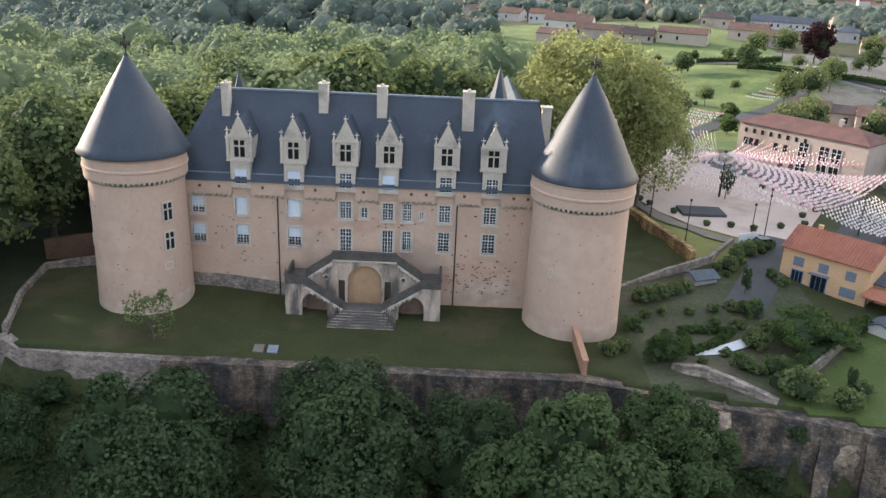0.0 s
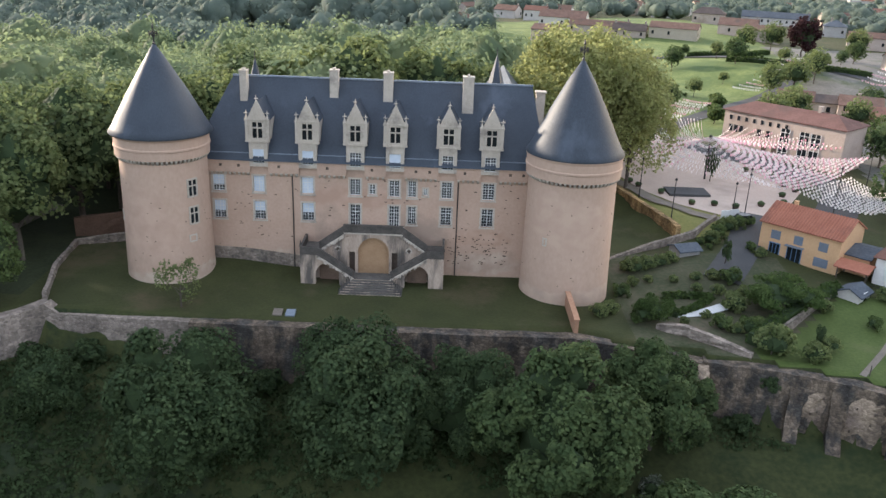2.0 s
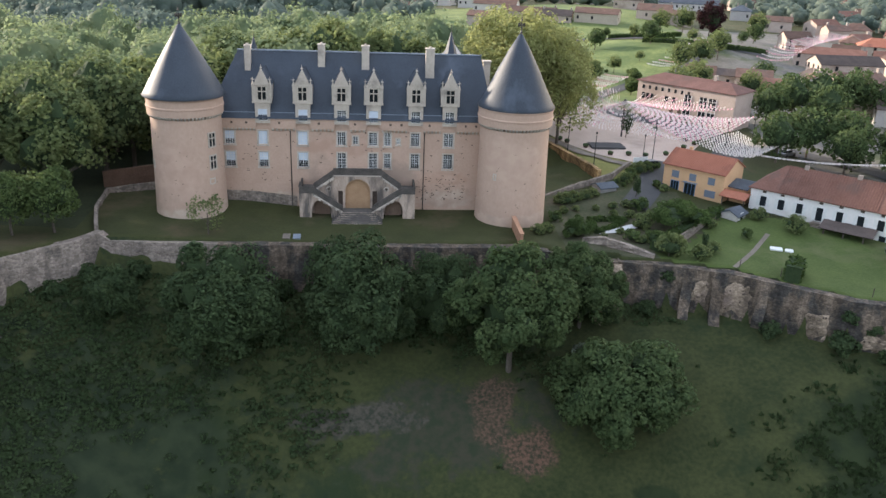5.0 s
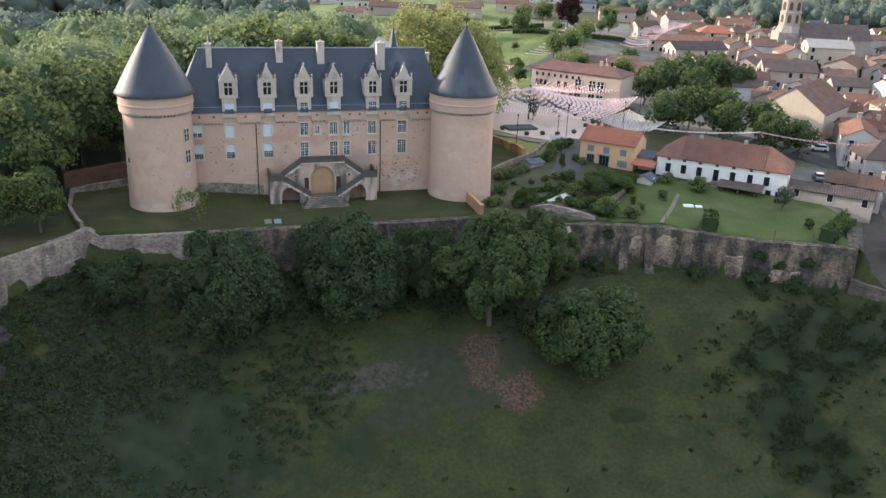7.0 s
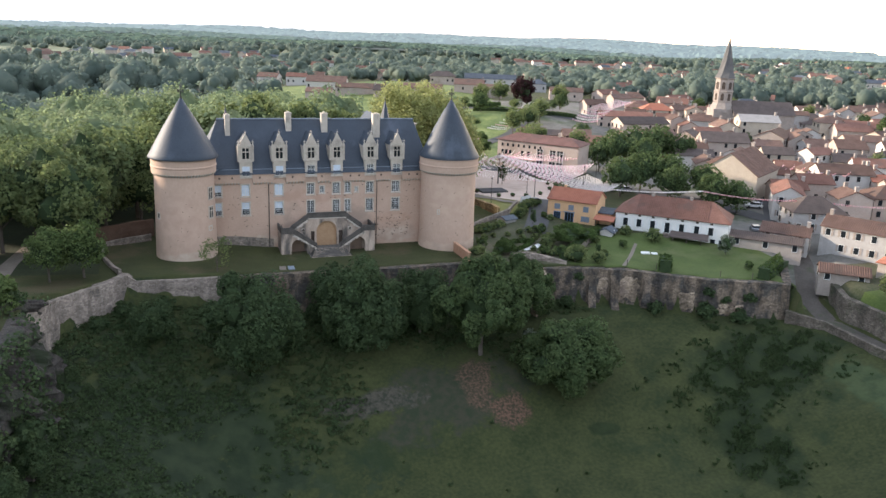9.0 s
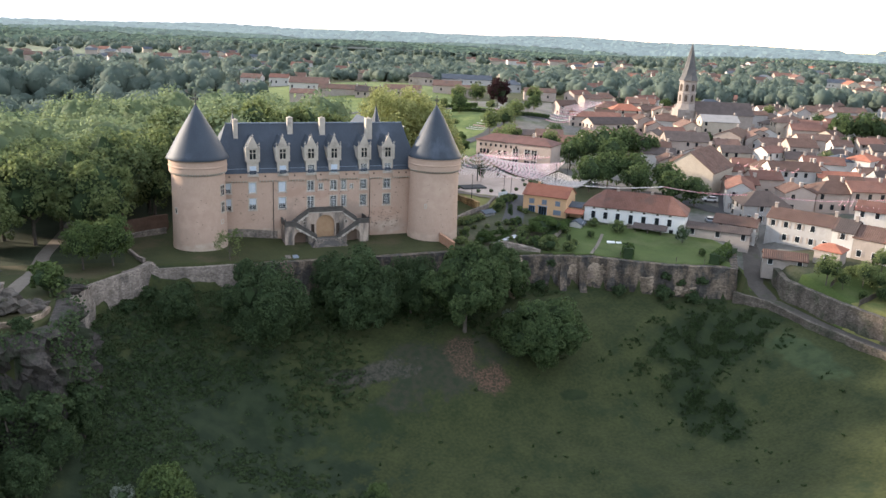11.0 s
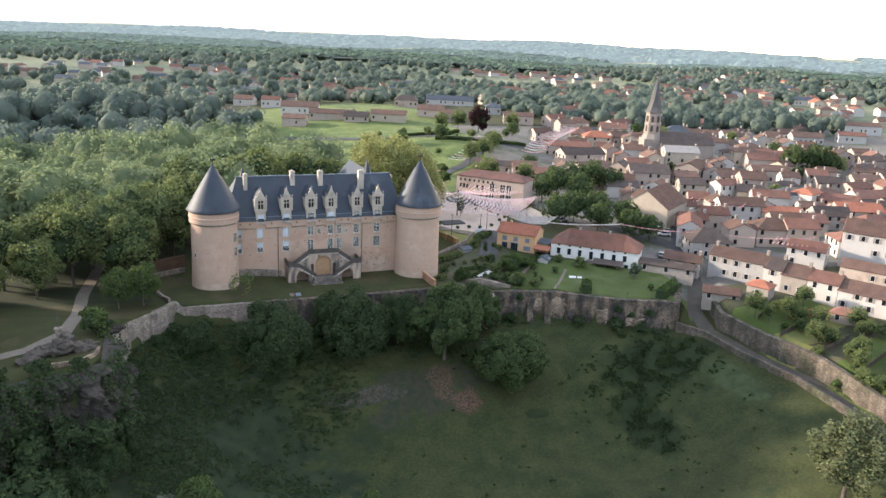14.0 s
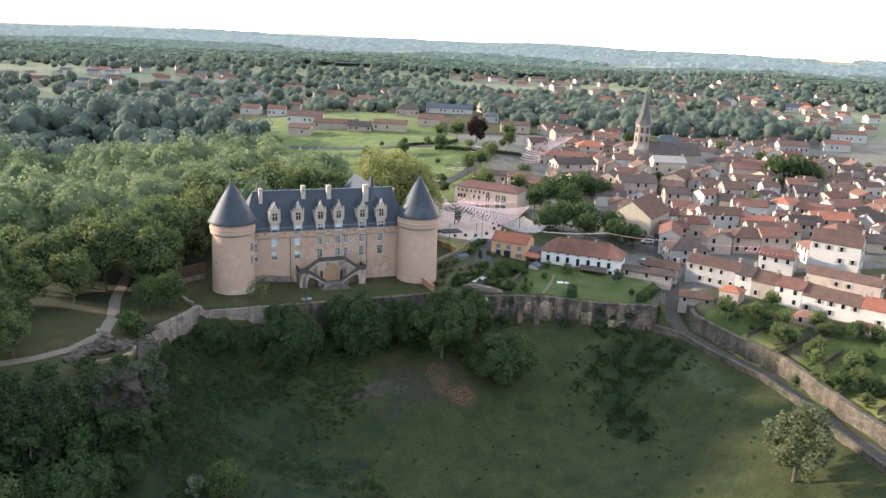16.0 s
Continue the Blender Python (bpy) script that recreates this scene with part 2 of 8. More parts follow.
CLIFF = shader("cliff_rock", (0.022, 0.019, 0.017), (0.085, 0.072, 0.063), 0.9, 0.92, bump=1.0, fine=5, c3=(0.022, 0.032, 0.014), amount3=0.75, stretch=(1, 1, 0.5))
BARK = shader("bark", (0.07, 0.055, 0.045), (0.13, 0.11, 0.09), 2.0, 0.95, bump=0.5, stretch=(1, 1, 0.3))
# darker leaf colour that holds some of the shade of the slope trees
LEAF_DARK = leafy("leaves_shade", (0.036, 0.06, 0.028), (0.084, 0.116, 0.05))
LEAF_POPLAR = leafy("leaves_poplar", (0.10, 0.125, 0.06), (0.19, 0.20, 0.105))
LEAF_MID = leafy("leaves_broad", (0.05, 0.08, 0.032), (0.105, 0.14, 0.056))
# park and woodland leaves, lightened: sun on the crowns is put into the colour
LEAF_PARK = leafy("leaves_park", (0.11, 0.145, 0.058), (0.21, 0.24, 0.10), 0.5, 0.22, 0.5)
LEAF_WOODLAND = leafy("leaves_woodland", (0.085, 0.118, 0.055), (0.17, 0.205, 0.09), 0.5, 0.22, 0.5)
LEAF_LIME = leafy("leaves_fresh", (0.07, 0.105, 0.036), (0.13, 0.168, 0.062))
# plane leaves, paled further to carry the sunlight in their colour
LEAF_PALE = leafy("leaves_pale", (0.20, 0.225, 0.085), (0.32, 0.325, 0.14), 0.5, 0.22, 0.55)
# leaves of the valley and far woods, paled: haze is put into their colour
LEAF_FOREST = leafy("leaves_forest_hazed", (0.13, 0.18, 0.10), (0.26, 0.305, 0.16), 0.05, 0.06, 0.5)
LEAF_FAR_HAZED = leafy("leaves_far_wood_hazed", (0.115, 0.155, 0.13), (0.20, 0.24, 0.19), 0.03, 0.08, 0.5)
LEAF_RED = leafy("leaves_copper", (0.03, 0.014, 0.016), (0.055, 0.025, 0.025))
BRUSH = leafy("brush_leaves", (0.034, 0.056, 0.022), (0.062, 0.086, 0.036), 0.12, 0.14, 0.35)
LEAF_FIG = leafy("leaves_fig", (0.06, 0.10, 0.03), (0.11, 0.15, 0.05))
LEAF_BLOSSOM = leafy("leaves_blossom", (0.05, 0.075, 0.03), (0.30, 0.32, 0.27), 1.5, 0.3)
HEDGE = leafy("hedge_leaves", (0.042, 0.07, 0.02), (0.08, 0.115, 0.038), 0.8)
# core colours: shade inside crowns and hedges, painted as a darker green
LEAF_CORE = shader("crown_core_shade", (0.022, 0.038, 0.014), (0.036, 0.056, 0.021), 1.0, 0.95, bump=0)
LEAF_CORE_FAR = shader("wood_core_shade", (0.06, 0.09, 0.055), (0.10, 0.13, 0.08), 0.2, 0.95, bump=0)


def masonry(m, size, joint=0.5, streak=0.6):
    """Turns a plain stone surface into rubble: single stones of uneven tone in darker joints, with streaks of damp."""
    N, link = m.node_tree.nodes, m.node_tree.links.new
    b = N["Principled BSDF"]
    old = b.inputs["Base Color"].links[0].from_socket
    pos = N.new("ShaderNodeNewGeometry").outputs["Position"]
    mp, warp, va = N.new("ShaderNodeMapping"), N.new("ShaderNodeTexNoise"), N.new("ShaderNodeVectorMath")
    warp.inputs["Scale"].default_value = 1.5
    link(pos, warp.inputs["Vector"])
    va.operation = "MULTIPLY_ADD"
    va.inputs[1].default_value = (0.25, 0.25, 0.25)
    link(warp.outputs["Color"], va.inputs[0])
    link(pos, va.inputs[2])
    mp.inputs["Scale"].default_value = (1 / size, 1 / size, 1.6 / size)
    link(va.outputs["Vector"], mp.inputs["Vector"])
    cell, edge = N.new("ShaderNodeTexVoronoi"), N.new("ShaderNodeTexVoronoi")
    edge.feature = "DISTANCE_TO_EDGE"
    cell.inputs["Scale"].default_value = edge.inputs["Scale"].default_value = 1.0
    link(mp.outputs["Vector"], cell.inputs["Vector"])
    link(mp.outputs["Vector"], edge.inputs["Vector"])
    sep, tone = N.new("ShaderNodeSeparateColor"), N.new("ShaderNodeMapRange")
    link(cell.outputs["Color"], sep.inputs["Color"])
    tone.inputs["To Min"].default_value, tone.inputs["To Max"].default_value = 0.7, 1.3
    link(sep.outputs["Red"], tone.inputs["Value"])
    gap = N.new("ShaderNodeMapRange")
    gap.inputs["From Max"].default_value = 0.12
    gap.inputs["To Min"].default_value, gap.inputs["To Max"].default_value = 1 - joint, 1.0
    link(edge.outputs["Distance"], gap.inputs["Value"])
    mp2, damp, rg = N.new("ShaderNodeMapping"), N.new("ShaderNodeTexNoise"), N.new("ShaderNodeMapRange")
    mp2.inputs["Scale"].default_value = (0.55, 0.55, 0.07)
    link(pos, mp2.inputs["Vector"])
    link(mp2.outputs["Vector"], damp.inputs["Vector"])
    damp.inputs["Scale"].default_value, damp.inputs["Detail"].default_value = 1.0, 7
    rg.inputs["From Min"].default_value, rg.inputs["From Max"].default_value = 0.40, 0.60
    rg.inputs["To Min"].default_value, rg.inputs["To Max"].default_value = 1 - streak, 1.25
    link(damp.outputs["Fac"], rg.inputs["Value"])
    m1, m2, hsv = N.new("ShaderNodeMath"), N.new("ShaderNodeMath"), N.new("ShaderNodeHueSaturation")
    m1.operation = m2.operation = "MULTIPLY"
    link(tone.outputs["Result"], m1.inputs[0])
    link(gap.outputs["Result"], m1.inputs[1])
    link(m1.outputs["Value"], m2.inputs[0])
    link(rg.outputs["Result"], m2.inputs[1])
    link(m2.outputs["Value"], hsv.inputs["Value"])
    link(old, hsv.inputs["Color"])
    link(hsv.outputs["Color"], b.inputs["Base Color"])
    bp = N.new("ShaderNodeBump")
    bp.inputs["Strength"].default_value, bp.inputs["Distance"].default_value = 0.9, 0.12
    link(edge.outputs["Distance"], bp.inputs["Height"])
    link(bp.outputs["Normal"], b.inputs["Normal"])


RUBBLE_WARM = shader("tan_rubble", (0.22, 0.168, 0.122), (0.31, 0.238, 0.175), 0.5, 0.95, bump=0.5, fine=6, c3=(0.16, 0.12, 0.10), amount3=0.45)
for mt, size, joint, damp in ((RUBBLE, 0.5, 0.35, 0.3), (RUBBLE_PALE, 0.42, 0.14, 0.16), (ORANGE_RUBBLE, 0.4, 0.45, 0.42)):
    masonry(mt, size, joint, damp)
masonry(RUBBLE_WARM, 0.4, 0.25, 0.35)
LANE_WALL = shader("lane_wall_rubble", (0.085, 0.07, 0.056), (0.15, 0.123, 0.098), 0.6, 0.95, bump=0.5, fine=6, c3=(0.06, 0.062, 0.04), amount3=0.55)
masonry(LANE_WALL, 0.4, 0.25, 0.18)

def haze_tint(name, c1, c2, scale, glow, amount):
    """Far-off land with summer haze painted on: dull colour plus a faint added glow."""
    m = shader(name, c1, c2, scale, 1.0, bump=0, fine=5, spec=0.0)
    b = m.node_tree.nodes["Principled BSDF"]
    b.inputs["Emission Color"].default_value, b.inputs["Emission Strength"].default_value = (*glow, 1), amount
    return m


# backdrop colours: the farther the land, the stronger the painted haze glow
BACKDROP_NEAR = haze_tint("backdrop_near_wood", (0.055, 0.085, 0.055), (0.10, 0.13, 0.085), 0.02, (0.60, 0.74, 0.74), 0.045)
BACKDROP_WOOD = haze_tint("backdrop_wood", (0.05, 0.08, 0.06), (0.09, 0.12, 0.09), 0.015, (0.62, 0.75, 0.80), 0.10)
BACKDROP_FIELD = haze_tint("backdrop_field", (0.15, 0.17, 0.11), (0.26, 0.25, 0.18), 0.004, (0.66, 0.75, 0.78), 0.12)
BACKDROP_RIDGE = haze_tint("backdrop_ridge", (0.05, 0.08, 0.075), (0.08, 0.11, 0.10), 0.008, (0.64, 0.75, 0.83), 0.22)
FLAG_WHITE = leafy("white_pennants", (0.88, 0.82, 0.80), (0.92, 0.87, 0.85), 3, 0.05, 0.5)
FLAG_PINK = leafy("pink_pennants", (0.84, 0.42, 0.52), (0.88, 0.68, 0.74), 3, 0.12, 0.5)
FLAG_RED = leafy("red_white_pennants", (0.72, 0.22, 0.26), (0.84, 0.74, 0.74), 3, 0.12, 0.5)
WALLS = {
    "v": shader("whitewashed_wall", (0.68, 0.655, 0.63), (0.76, 0.735, 0.71), 0.4, 0.9, bump=0.1, c3=(0.60, 0.56, 0.52), amount3=0.25),
    "w": shader("white_house_wall", (0.45, 0.42, 0.39), (0.54, 0.505, 0.47), 0.4, 0.9, bump=0.1, obj=0.06, c3=(0.45, 0.41, 0.37), amount3=0.2),
    "p": shader("pink_beige_wall", (0.36, 0.29, 0.245), (0.44, 0.36, 0.31), 0.4, 0.9, bump=0.15, obj=0.12, c3=(0.28, 0.22, 0.18), amount3=0.3),
    "s": shader("stone_house_wall", (0.28, 0.235, 0.205), (0.37, 0.315, 0.275), 0.8, 0.92, bump=0.35, obj=0.12),
    "g": shader("grey_house_wall", (0.33, 0.31, 0.295), (0.41, 0.39, 0.37), 0.5, 0.9, bump=0.15, obj=0.1, c3=(0.28, 0.26, 0.245), amount3=0.3),
    "y": shader("cream_house_wall", (0.40, 0.335, 0.265), (0.48, 0.405, 0.325), 0.5, 0.9, bump=0.1, obj=0.08),
    "a": shader("apricot_wall", (0.58, 0.36, 0.20), (0.64, 0.41, 0.235), 0.5, 0.9, bump=0.06),
}
ROOFS = {
    "b": shader("brown_tile", (0.11, 0.068, 0.054), (0.17, 0.108, 0.086), 0.5, 0.9, bump=0.35, fine=7, spec=0.1, obj=0.22, c3=(0.10, 0.075, 0.065), amount3=0.4),
    "r": shader("red_tile", (0.15, 0.078, 0.06), (0.215, 0.115, 0.09), 0.5, 0.9, bump=0.35, fine=7, spec=0.1, obj=0.2, c3=(0.14, 0.09, 0.075), amount3=0.35),
    "o": shader("orange_tile", (0.28, 0.11, 0.072), (0.36, 0.15, 0.10), 0.6, 0.9, bump=0.3, fine=7, spec=0.1, obj=0.1, c3=(0.21, 0.095, 0.07), amount3=0.3),
    "d": shader("old_dark_tile", (0.075, 0.06, 0.055), (0.115, 0.09, 0.08), 0.5, 0.92, bump=0.35, fine=7, spec=0.1, obj=0.2),
    "k": shader("slate_house_roof", (0.06, 0.07, 0.085), (0.10, 0.112, 0.13), 0.4, 0.85, bump=0.15, spec=0.1, obj=0.15),
    "h": shader("old_red_tile", (0.105, 0.053, 0.045), (0.155, 0.082, 0.07), 0.4, 0.92, bump=0.35, fine=7, c3=(0.10, 0.06, 0.052), amount3=0.4),
    "g": shader("pale_roof", (0.26, 0.24, 0.22), (0.34, 0.31, 0.29), 0.5, 0.8, bump=0.15),
}
SPIRE = shader("old_spire_slate", (0.085, 0.083, 0.082), (0.13, 0.122, 0.115), 0.5, 0.7, bump=0.3, spec=0.2)
SHUTTER_GREY = shader("grey_blue_shutter", (0.14, 0.17, 0.21), (0.18, 0.21, 0.26), 2, 0.7, bump=0)


# ---------- building blocks ----------
from mathutils.geometry import tessellate_polygon

def obj(name, me, material, parent=None, label="", local=False):
    """One mesh as an object; under a parent its coordinates stay those of the world unless local."""
    if material is not None and not me.materials:
        me.materials.append(material)
    ob = new(name, me)
    if parent is not None:
        ob.parent = parent
        if not local:
            ob.matrix_parent_inverse = world_of(parent).inverted()
    if label:
        ob["label"] = label
    return ob


def world_of(ob):
    if ob.parent is None:
        return ob.matrix_basis.copy()
    return world_of(ob.parent) @ ob.matrix_parent_inverse @ ob.matrix_basis


def part(name, bm, material, parent=None, label="", local=False, smooth=False):
    me = bpy.data.meshes.new(name)
    bmesh.ops.recalc_face_normals(bm, faces=bm.faces)
    if smooth:
        for f in bm.faces:
            f.smooth = True
    bm.to_mesh(me)
    bm.free()
    return obj(name, me, material, parent, label, local)


def thing(name, m, label, category, group="", kind=""):
    ob = new(name)
    ob.matrix_basis = m
    ob.empty_display_size = 0.5
    return tagged(ob, label, category, group, kind)


def box(bm, x0, x1, y0, y1, z0, z1, m=None):
    vs = [bm.verts.new(p) for p in ((x0, y0, z0), (x1, y0, z0), (x1, y1, z0), (x0, y1, z0), (x0, y0, z1), (x1, y0, z1), (x1, y1, z1), (x0, y1, z1))]
    for f in ((0, 3, 2, 1), (4, 5, 6, 7), (0, 1, 5, 4), (1, 2, 6, 5), (2, 3, 7, 6), (3, 0, 4, 7)):
        bm.faces.new([vs[i] for i in f])
    if m is not None:
        bmesh.ops.transform(bm, matrix=m, verts=vs)
    return vs


def prism(bm, pts, axis, a, b):
    """A polygon drawn in the plane across an axis ('x': pts are y,z; 'y': x,z; 'z': x,y), carried from a to b."""
    def at(p, q):
        return {"x": (q, p[0], p[1]), "y": (p[0], q, p[1]), "z": (p[0], p[1], q)}[axis]
    A, B = [bm.verts.new(at(p, a)) for p in pts], [bm.verts.new(at(p, b)) for p in pts]
    n = len(pts)
    for i in range(n):
        bm.faces.new((A[i], B[i], B[(i + 1) % n], A[(i + 1) % n]))
    if n < 5:
        bm.faces.new(A), bm.faces.new(B[::-1])
        return
    for t in tessellate_polygon([[Vector((p[0], p[1], 0)) for p in pts]]):
        bm.faces.new([A[i] for i in t]), bm.faces.new([B[i] for i in reversed(t)])


def lathe(bm, profile, n=48, cx=0.0, cy=0.0, cap=True):
    """A profile of (radius, z) turned round an upright axis."""
    rings = []
    for r, z in profile:
        rings.append([bm.verts.new((cx + r * math.cos(2 * math.pi * i / n), cy + r * math.sin(2 * math.pi * i / n), z)) for i in range(n)])
    for a, b in zip(rings, rings[1:]):
        for i in range(n):
            bm.faces.new((a[i], a[(i + 1) % n], b[(i + 1) % n], b[i]))
    if cap:
        bm.faces.new(rings[0][::-1])
        bm.faces.new(rings[-1])


def raw(name, verts, faces, material, smooth=False):
    """A mesh straight from numpy arrays of vertices and of quads or triangles."""
    me = bpy.data.meshes.new(name)
    verts, faces = np.asarray(verts, np.float32), np.asarray(faces, np.int32)
    k = faces.shape[1]
    me.vertices.add(len(verts))
    me.vertices.foreach_set("co", verts.ravel())
    me.loops.add(faces.size)
    me.loops.foreach_set("vertex_index", faces.ravel())
    me.polygons.add(len(faces))
    me.polygons.foreach_set("loop_start", np.arange(0, faces.size, k, dtype=np.int32))
    me.polygons.foreach_set("use_smooth", np.full(len(faces), smooth))
    me.update(calc_edges=True)
    for mt in material if isinstance(material, (list, tuple)) else (material,):
        me.materials.append(mt)
    return me


def face_wall(bm, u0, u1, z0, z1, holes, depth, put):
    """A wall face with real openings: put(u, d, z) gives the place of a point d deep in the wall. holes: (u0, u1, z0, z1)."""
    us = sorted({u0, u1, *[h[0] for h in holes], *[h[1] for h in holes]})
    zs = sorted({z0, z1, *[h[2] for h in holes], *[h[3] for h in holes]})
    for a, b in zip(us, us[1:]):
        for c, d in zip(zs, zs[1:]):
            mu, mz = (a + b) / 2, (c + d) / 2
            if any(h[0] < mu < h[1] and h[2] < mz < h[3] for h in holes):
                continue
            bm.faces.new([bm.verts.new(put(*p)) for p in ((a, 0, c), (b, 0, c), (b, 0, d), (a, 0, d))])
    for a, b, c, d in holes:
        for p, q in (((a, c), (a, d)), ((b, d), (b, c)), ((a, d), (b, d)), ((b, c), (a, c))):
            bm.faces.new([bm.verts.new(put(*v)) for v in ((p[0], 0, p[1]), (q[0], 0, q[1]), (q[0], depth, q[1]), (p[0], depth, p[1]))])


# ---------- the lie of the land ----------
RIM = [(-3000, 20), (-160, 24), (-100, 32), (-84, 35), (-74, 36), (-62, 39), (-59, 48), (-58, 64), (-48, 73), (-44, 75), (15, 74), (29, 72), (36, 70.6), (44.3, 67.9), (50.6, 63.4),
       (58, 58.4), (68, 54.6), (71.5, 52.8), (75, 47), (76, 36), (79, 20), (78, 5), (75, -6), (72, -30), (66, -80), (60, -400)]
ROAD = [(112, 100, 2.4), (98, 84, 1.2), (88, 67, -1.0), (79, 55, -4.6), (77.5, 48, -6.3), (79, 35, -7.4), (82, 21, -8.0), (81, 12, -8.3), (78.5, -2, -8.8), (76, -28, -9.5), (70, -78, -11)]
KNOTS = [(-36, 84, 2.3), (-20, 80, 1.5), (0, 78, 1.4), (12, 80, 1.5), (-30, 93, 3), (5, 90, 1.5), (-55, 90, 3.2), (-70, 55, 4.5), (-90, 60, 5), (-60, 110, 3), (-10, 120, 4), (25, 82, 0.8),
         (40, 78, 0.3), (55, 70, 0), (66, 60, 0), (50, 94, 1.6), (36, 105, 2.5), (45, 125, 4), (60, 150, 4), (80, 130, 3.5), (98, 84, 1.5), (110, 110, 3), (95, 55, 0.5), (90, 30, -3), (90, 0, -5)]
KNOTS += [(130, 60, 3), (130, 20, 0), (180, 210, 5.5), (110, 265, 10), (250, 200, 6), (300, 100, 3), (-100, 200, -14), (-60, 300, -14), (-150, 120, -8), (0, 400, 5), (100, 390, 11),
          (-250, 300, -20), (0, 240, -6), (60, 230, 4), (-20, 170, 0), (400, 300, 4), (200, 400, 8), (-15, 78, 1.4), (-27, 80, 1.7), (8, 84, 1.5), (-8, 86, 1.5), (-45, 84, 2.2), (33, 124, 4.3), (36, 116, 4.2), (39, 111, 3.9), (27, 118, 1.6), (30, 107, 1.5), (48, 118, 4.1)]


def along(poly, x, y):
    """Distance to a line of points, and how far along its numbers the nearest place is."""
    best, where = np.full(x.shape, 1e9), np.zeros(x.shape)
    for i, (p, q) in enumerate(zip(poly, poly[1:])):
        ax, ay, bx, by = p[0], p[1], q[0], q[1]
        L2 = (bx - ax) ** 2 + (by - ay) ** 2
        t = np.clip(((x - ax) * (bx - ax) + (y - ay) * (by - ay)) / L2, 0, 1)
        d = np.hypot(x - ax - t * (bx - ax), y - ay - t * (by - ay))
        near = d < best
        best, where = np.where(near, d, best), np.where(near, i + t, where)
    return best, where


def inside(poly, x, y):
    res = np.zeros(x.shape, bool)
    for (ax, ay), (bx, by) in zip(poly, poly[1:] + poly[:1]):
        c = ((ay > y) != (by > y)) & (x < (bx - ax) * (y - ay) / (by - ay + 1e-12) + ax)
        res ^= c
    return res


PLATEAU = RIM + [(5000, -400), (5000, 6000), (-5000, 6000), (-5000, 20)]


# height of the wall foot along the rim, at even steps
RIM_FOOT = []
for i, (p, q) in enumerate(zip(RIM[1:], RIM[2:])):
    n = max(1, int(min(math.dist(p, q), 80) / 4))
    for k in range(n):
        RIM_FOOT.append(((p[0] + (q[0] - p[0]) * k / n, p[1] + (q[1] - p[1]) * k / n),
                         float(np.interp(i + 1 + k / n, [0, 4, 6, 7, 8, 9, 9.25, 9.5, 10, 13, 16, 18, 19, 20, 21, 23, 25], [-14, -14, -11.5, -3.4, -2.0, -1.9, -3.2, -5.4, -6.0, -6.0, -6.4, -6.7, -7.6, -8.3, -8.8, -9.9, -14])), min(1.0, max(0.0, (i + 1 + k / n - 17.0) / 3))))


def hills(x, y):
    return 9 * np.sin(x / 310 + 1.3) * np.cos(y / 270) + 6 * np.sin(x / 133 - y / 171) + 14 * np.sin(x / 900 + y / 700 + 0.5)


def height(x, y):
    x, y = np.atleast_1d(np.asarray(x, float)), np.atleast_1d(np.asarray(y, float))
    num, den = np.zeros(x.shape), np.zeros(x.shape)
    for a, b, c in KNOTS:
        w = 1 / ((x - a) ** 2 + (y - b) ** 2 + 9) ** 1.5
        num, den = num + w * c, den + w
    top = num / den
    far = np.clip((np.hypot(x - 60, y - 150) - 330) / 500, 0, 1)
    r = np.hypot(x, y)
    top = top * (1 - far) + far * (hills(x, y) * 0.55 + np.interp(r, [0, 1200, 2400, 3400, 3800, 9000], [1, -4, -10, -8, -20, -90]))
    # the road sunk beside the gardens
    d, w = along(ROAD, x, y)
    rz = np.interp(w, range(len(ROAD)), [p[2] for p in ROAD])
    k = np.clip((d - 3.4) / 2.4, 0, 1)
    top = rz * (1 - k) + top * k
    # the valley below the walls
    d, w = along(RIM, x, y)
    base, ease, den = np.zeros(x.shape), np.zeros(x.shape), np.zeros(x.shape)
    for (px, py), b, e in RIM_FOOT:
        k = 1 / ((x - px) ** 2 + (y - py) ** 2 + 6) ** 1.6
        base, ease, den = base + k * b, ease + k * e, den + k
    base, ease = base / den, ease / den
    fall = np.interp(d, [0, 6, 12, 20, 27, 34, 60, 120, 400], [0, 1.8, 4.5, 9.5, 14.5, 17.5, 21, 24, 26])
    gentle = np.interp(d, [0, 15, 40, 120, 400], [0, 5, 12, 18, 20])
    low = base - fall * (1 - ease) - gentle * ease
    low = np.maximum(low, -29 + 0.01 * d) + np.clip(-y - 250, 0, 3000) * 0.02
    # a swell under the bare bank, a hollow out in the meadow
    low = low + 3.4 * np.exp(-((x - 14) / 20) ** 2 - ((y - 49) / 13) ** 2) - 2.2 * np.exp(-((x - 51) / 15) ** 2 - ((y - 21) / 15) ** 2)
    rough = 0.35 * np.sin(x * 0.31 + 0.7 * np.sin(y * 0.23)) * np.cos(y * 0.27) + 0.2 * np.sin(x * 0.83) * np.sin(y * 0.71 + 1)
    low = low + rough * np.clip(d / 8, 0, 1)
    ins = inside(PLATEAU, x, y)
    return np.where(ins, top, low)


def ground_z(x, y):
    return float(height(x, y)[0])


def spread(lo, hi, step, far, growth):
    xs = list(np.arange(lo, hi + step, step))
    s = step
    while xs[-1] < far[1]:
        s *= growth
        xs.append(xs[-1] + s)
    s = step
    while xs[0] > far[0]:
        s *= growth
        xs.insert(0, xs[0] - s)
    return np.array(xs)


gx, gy = spread(-110, 130, 1.5, (-4600, 4600), 1.13), spread(-30, 180, 1.5, (-1500, 4700), 1.12)
X, Y = np.meshgrid(gx, gy)
Z = height(X.ravel(), Y.ravel()).reshape(X.shape)
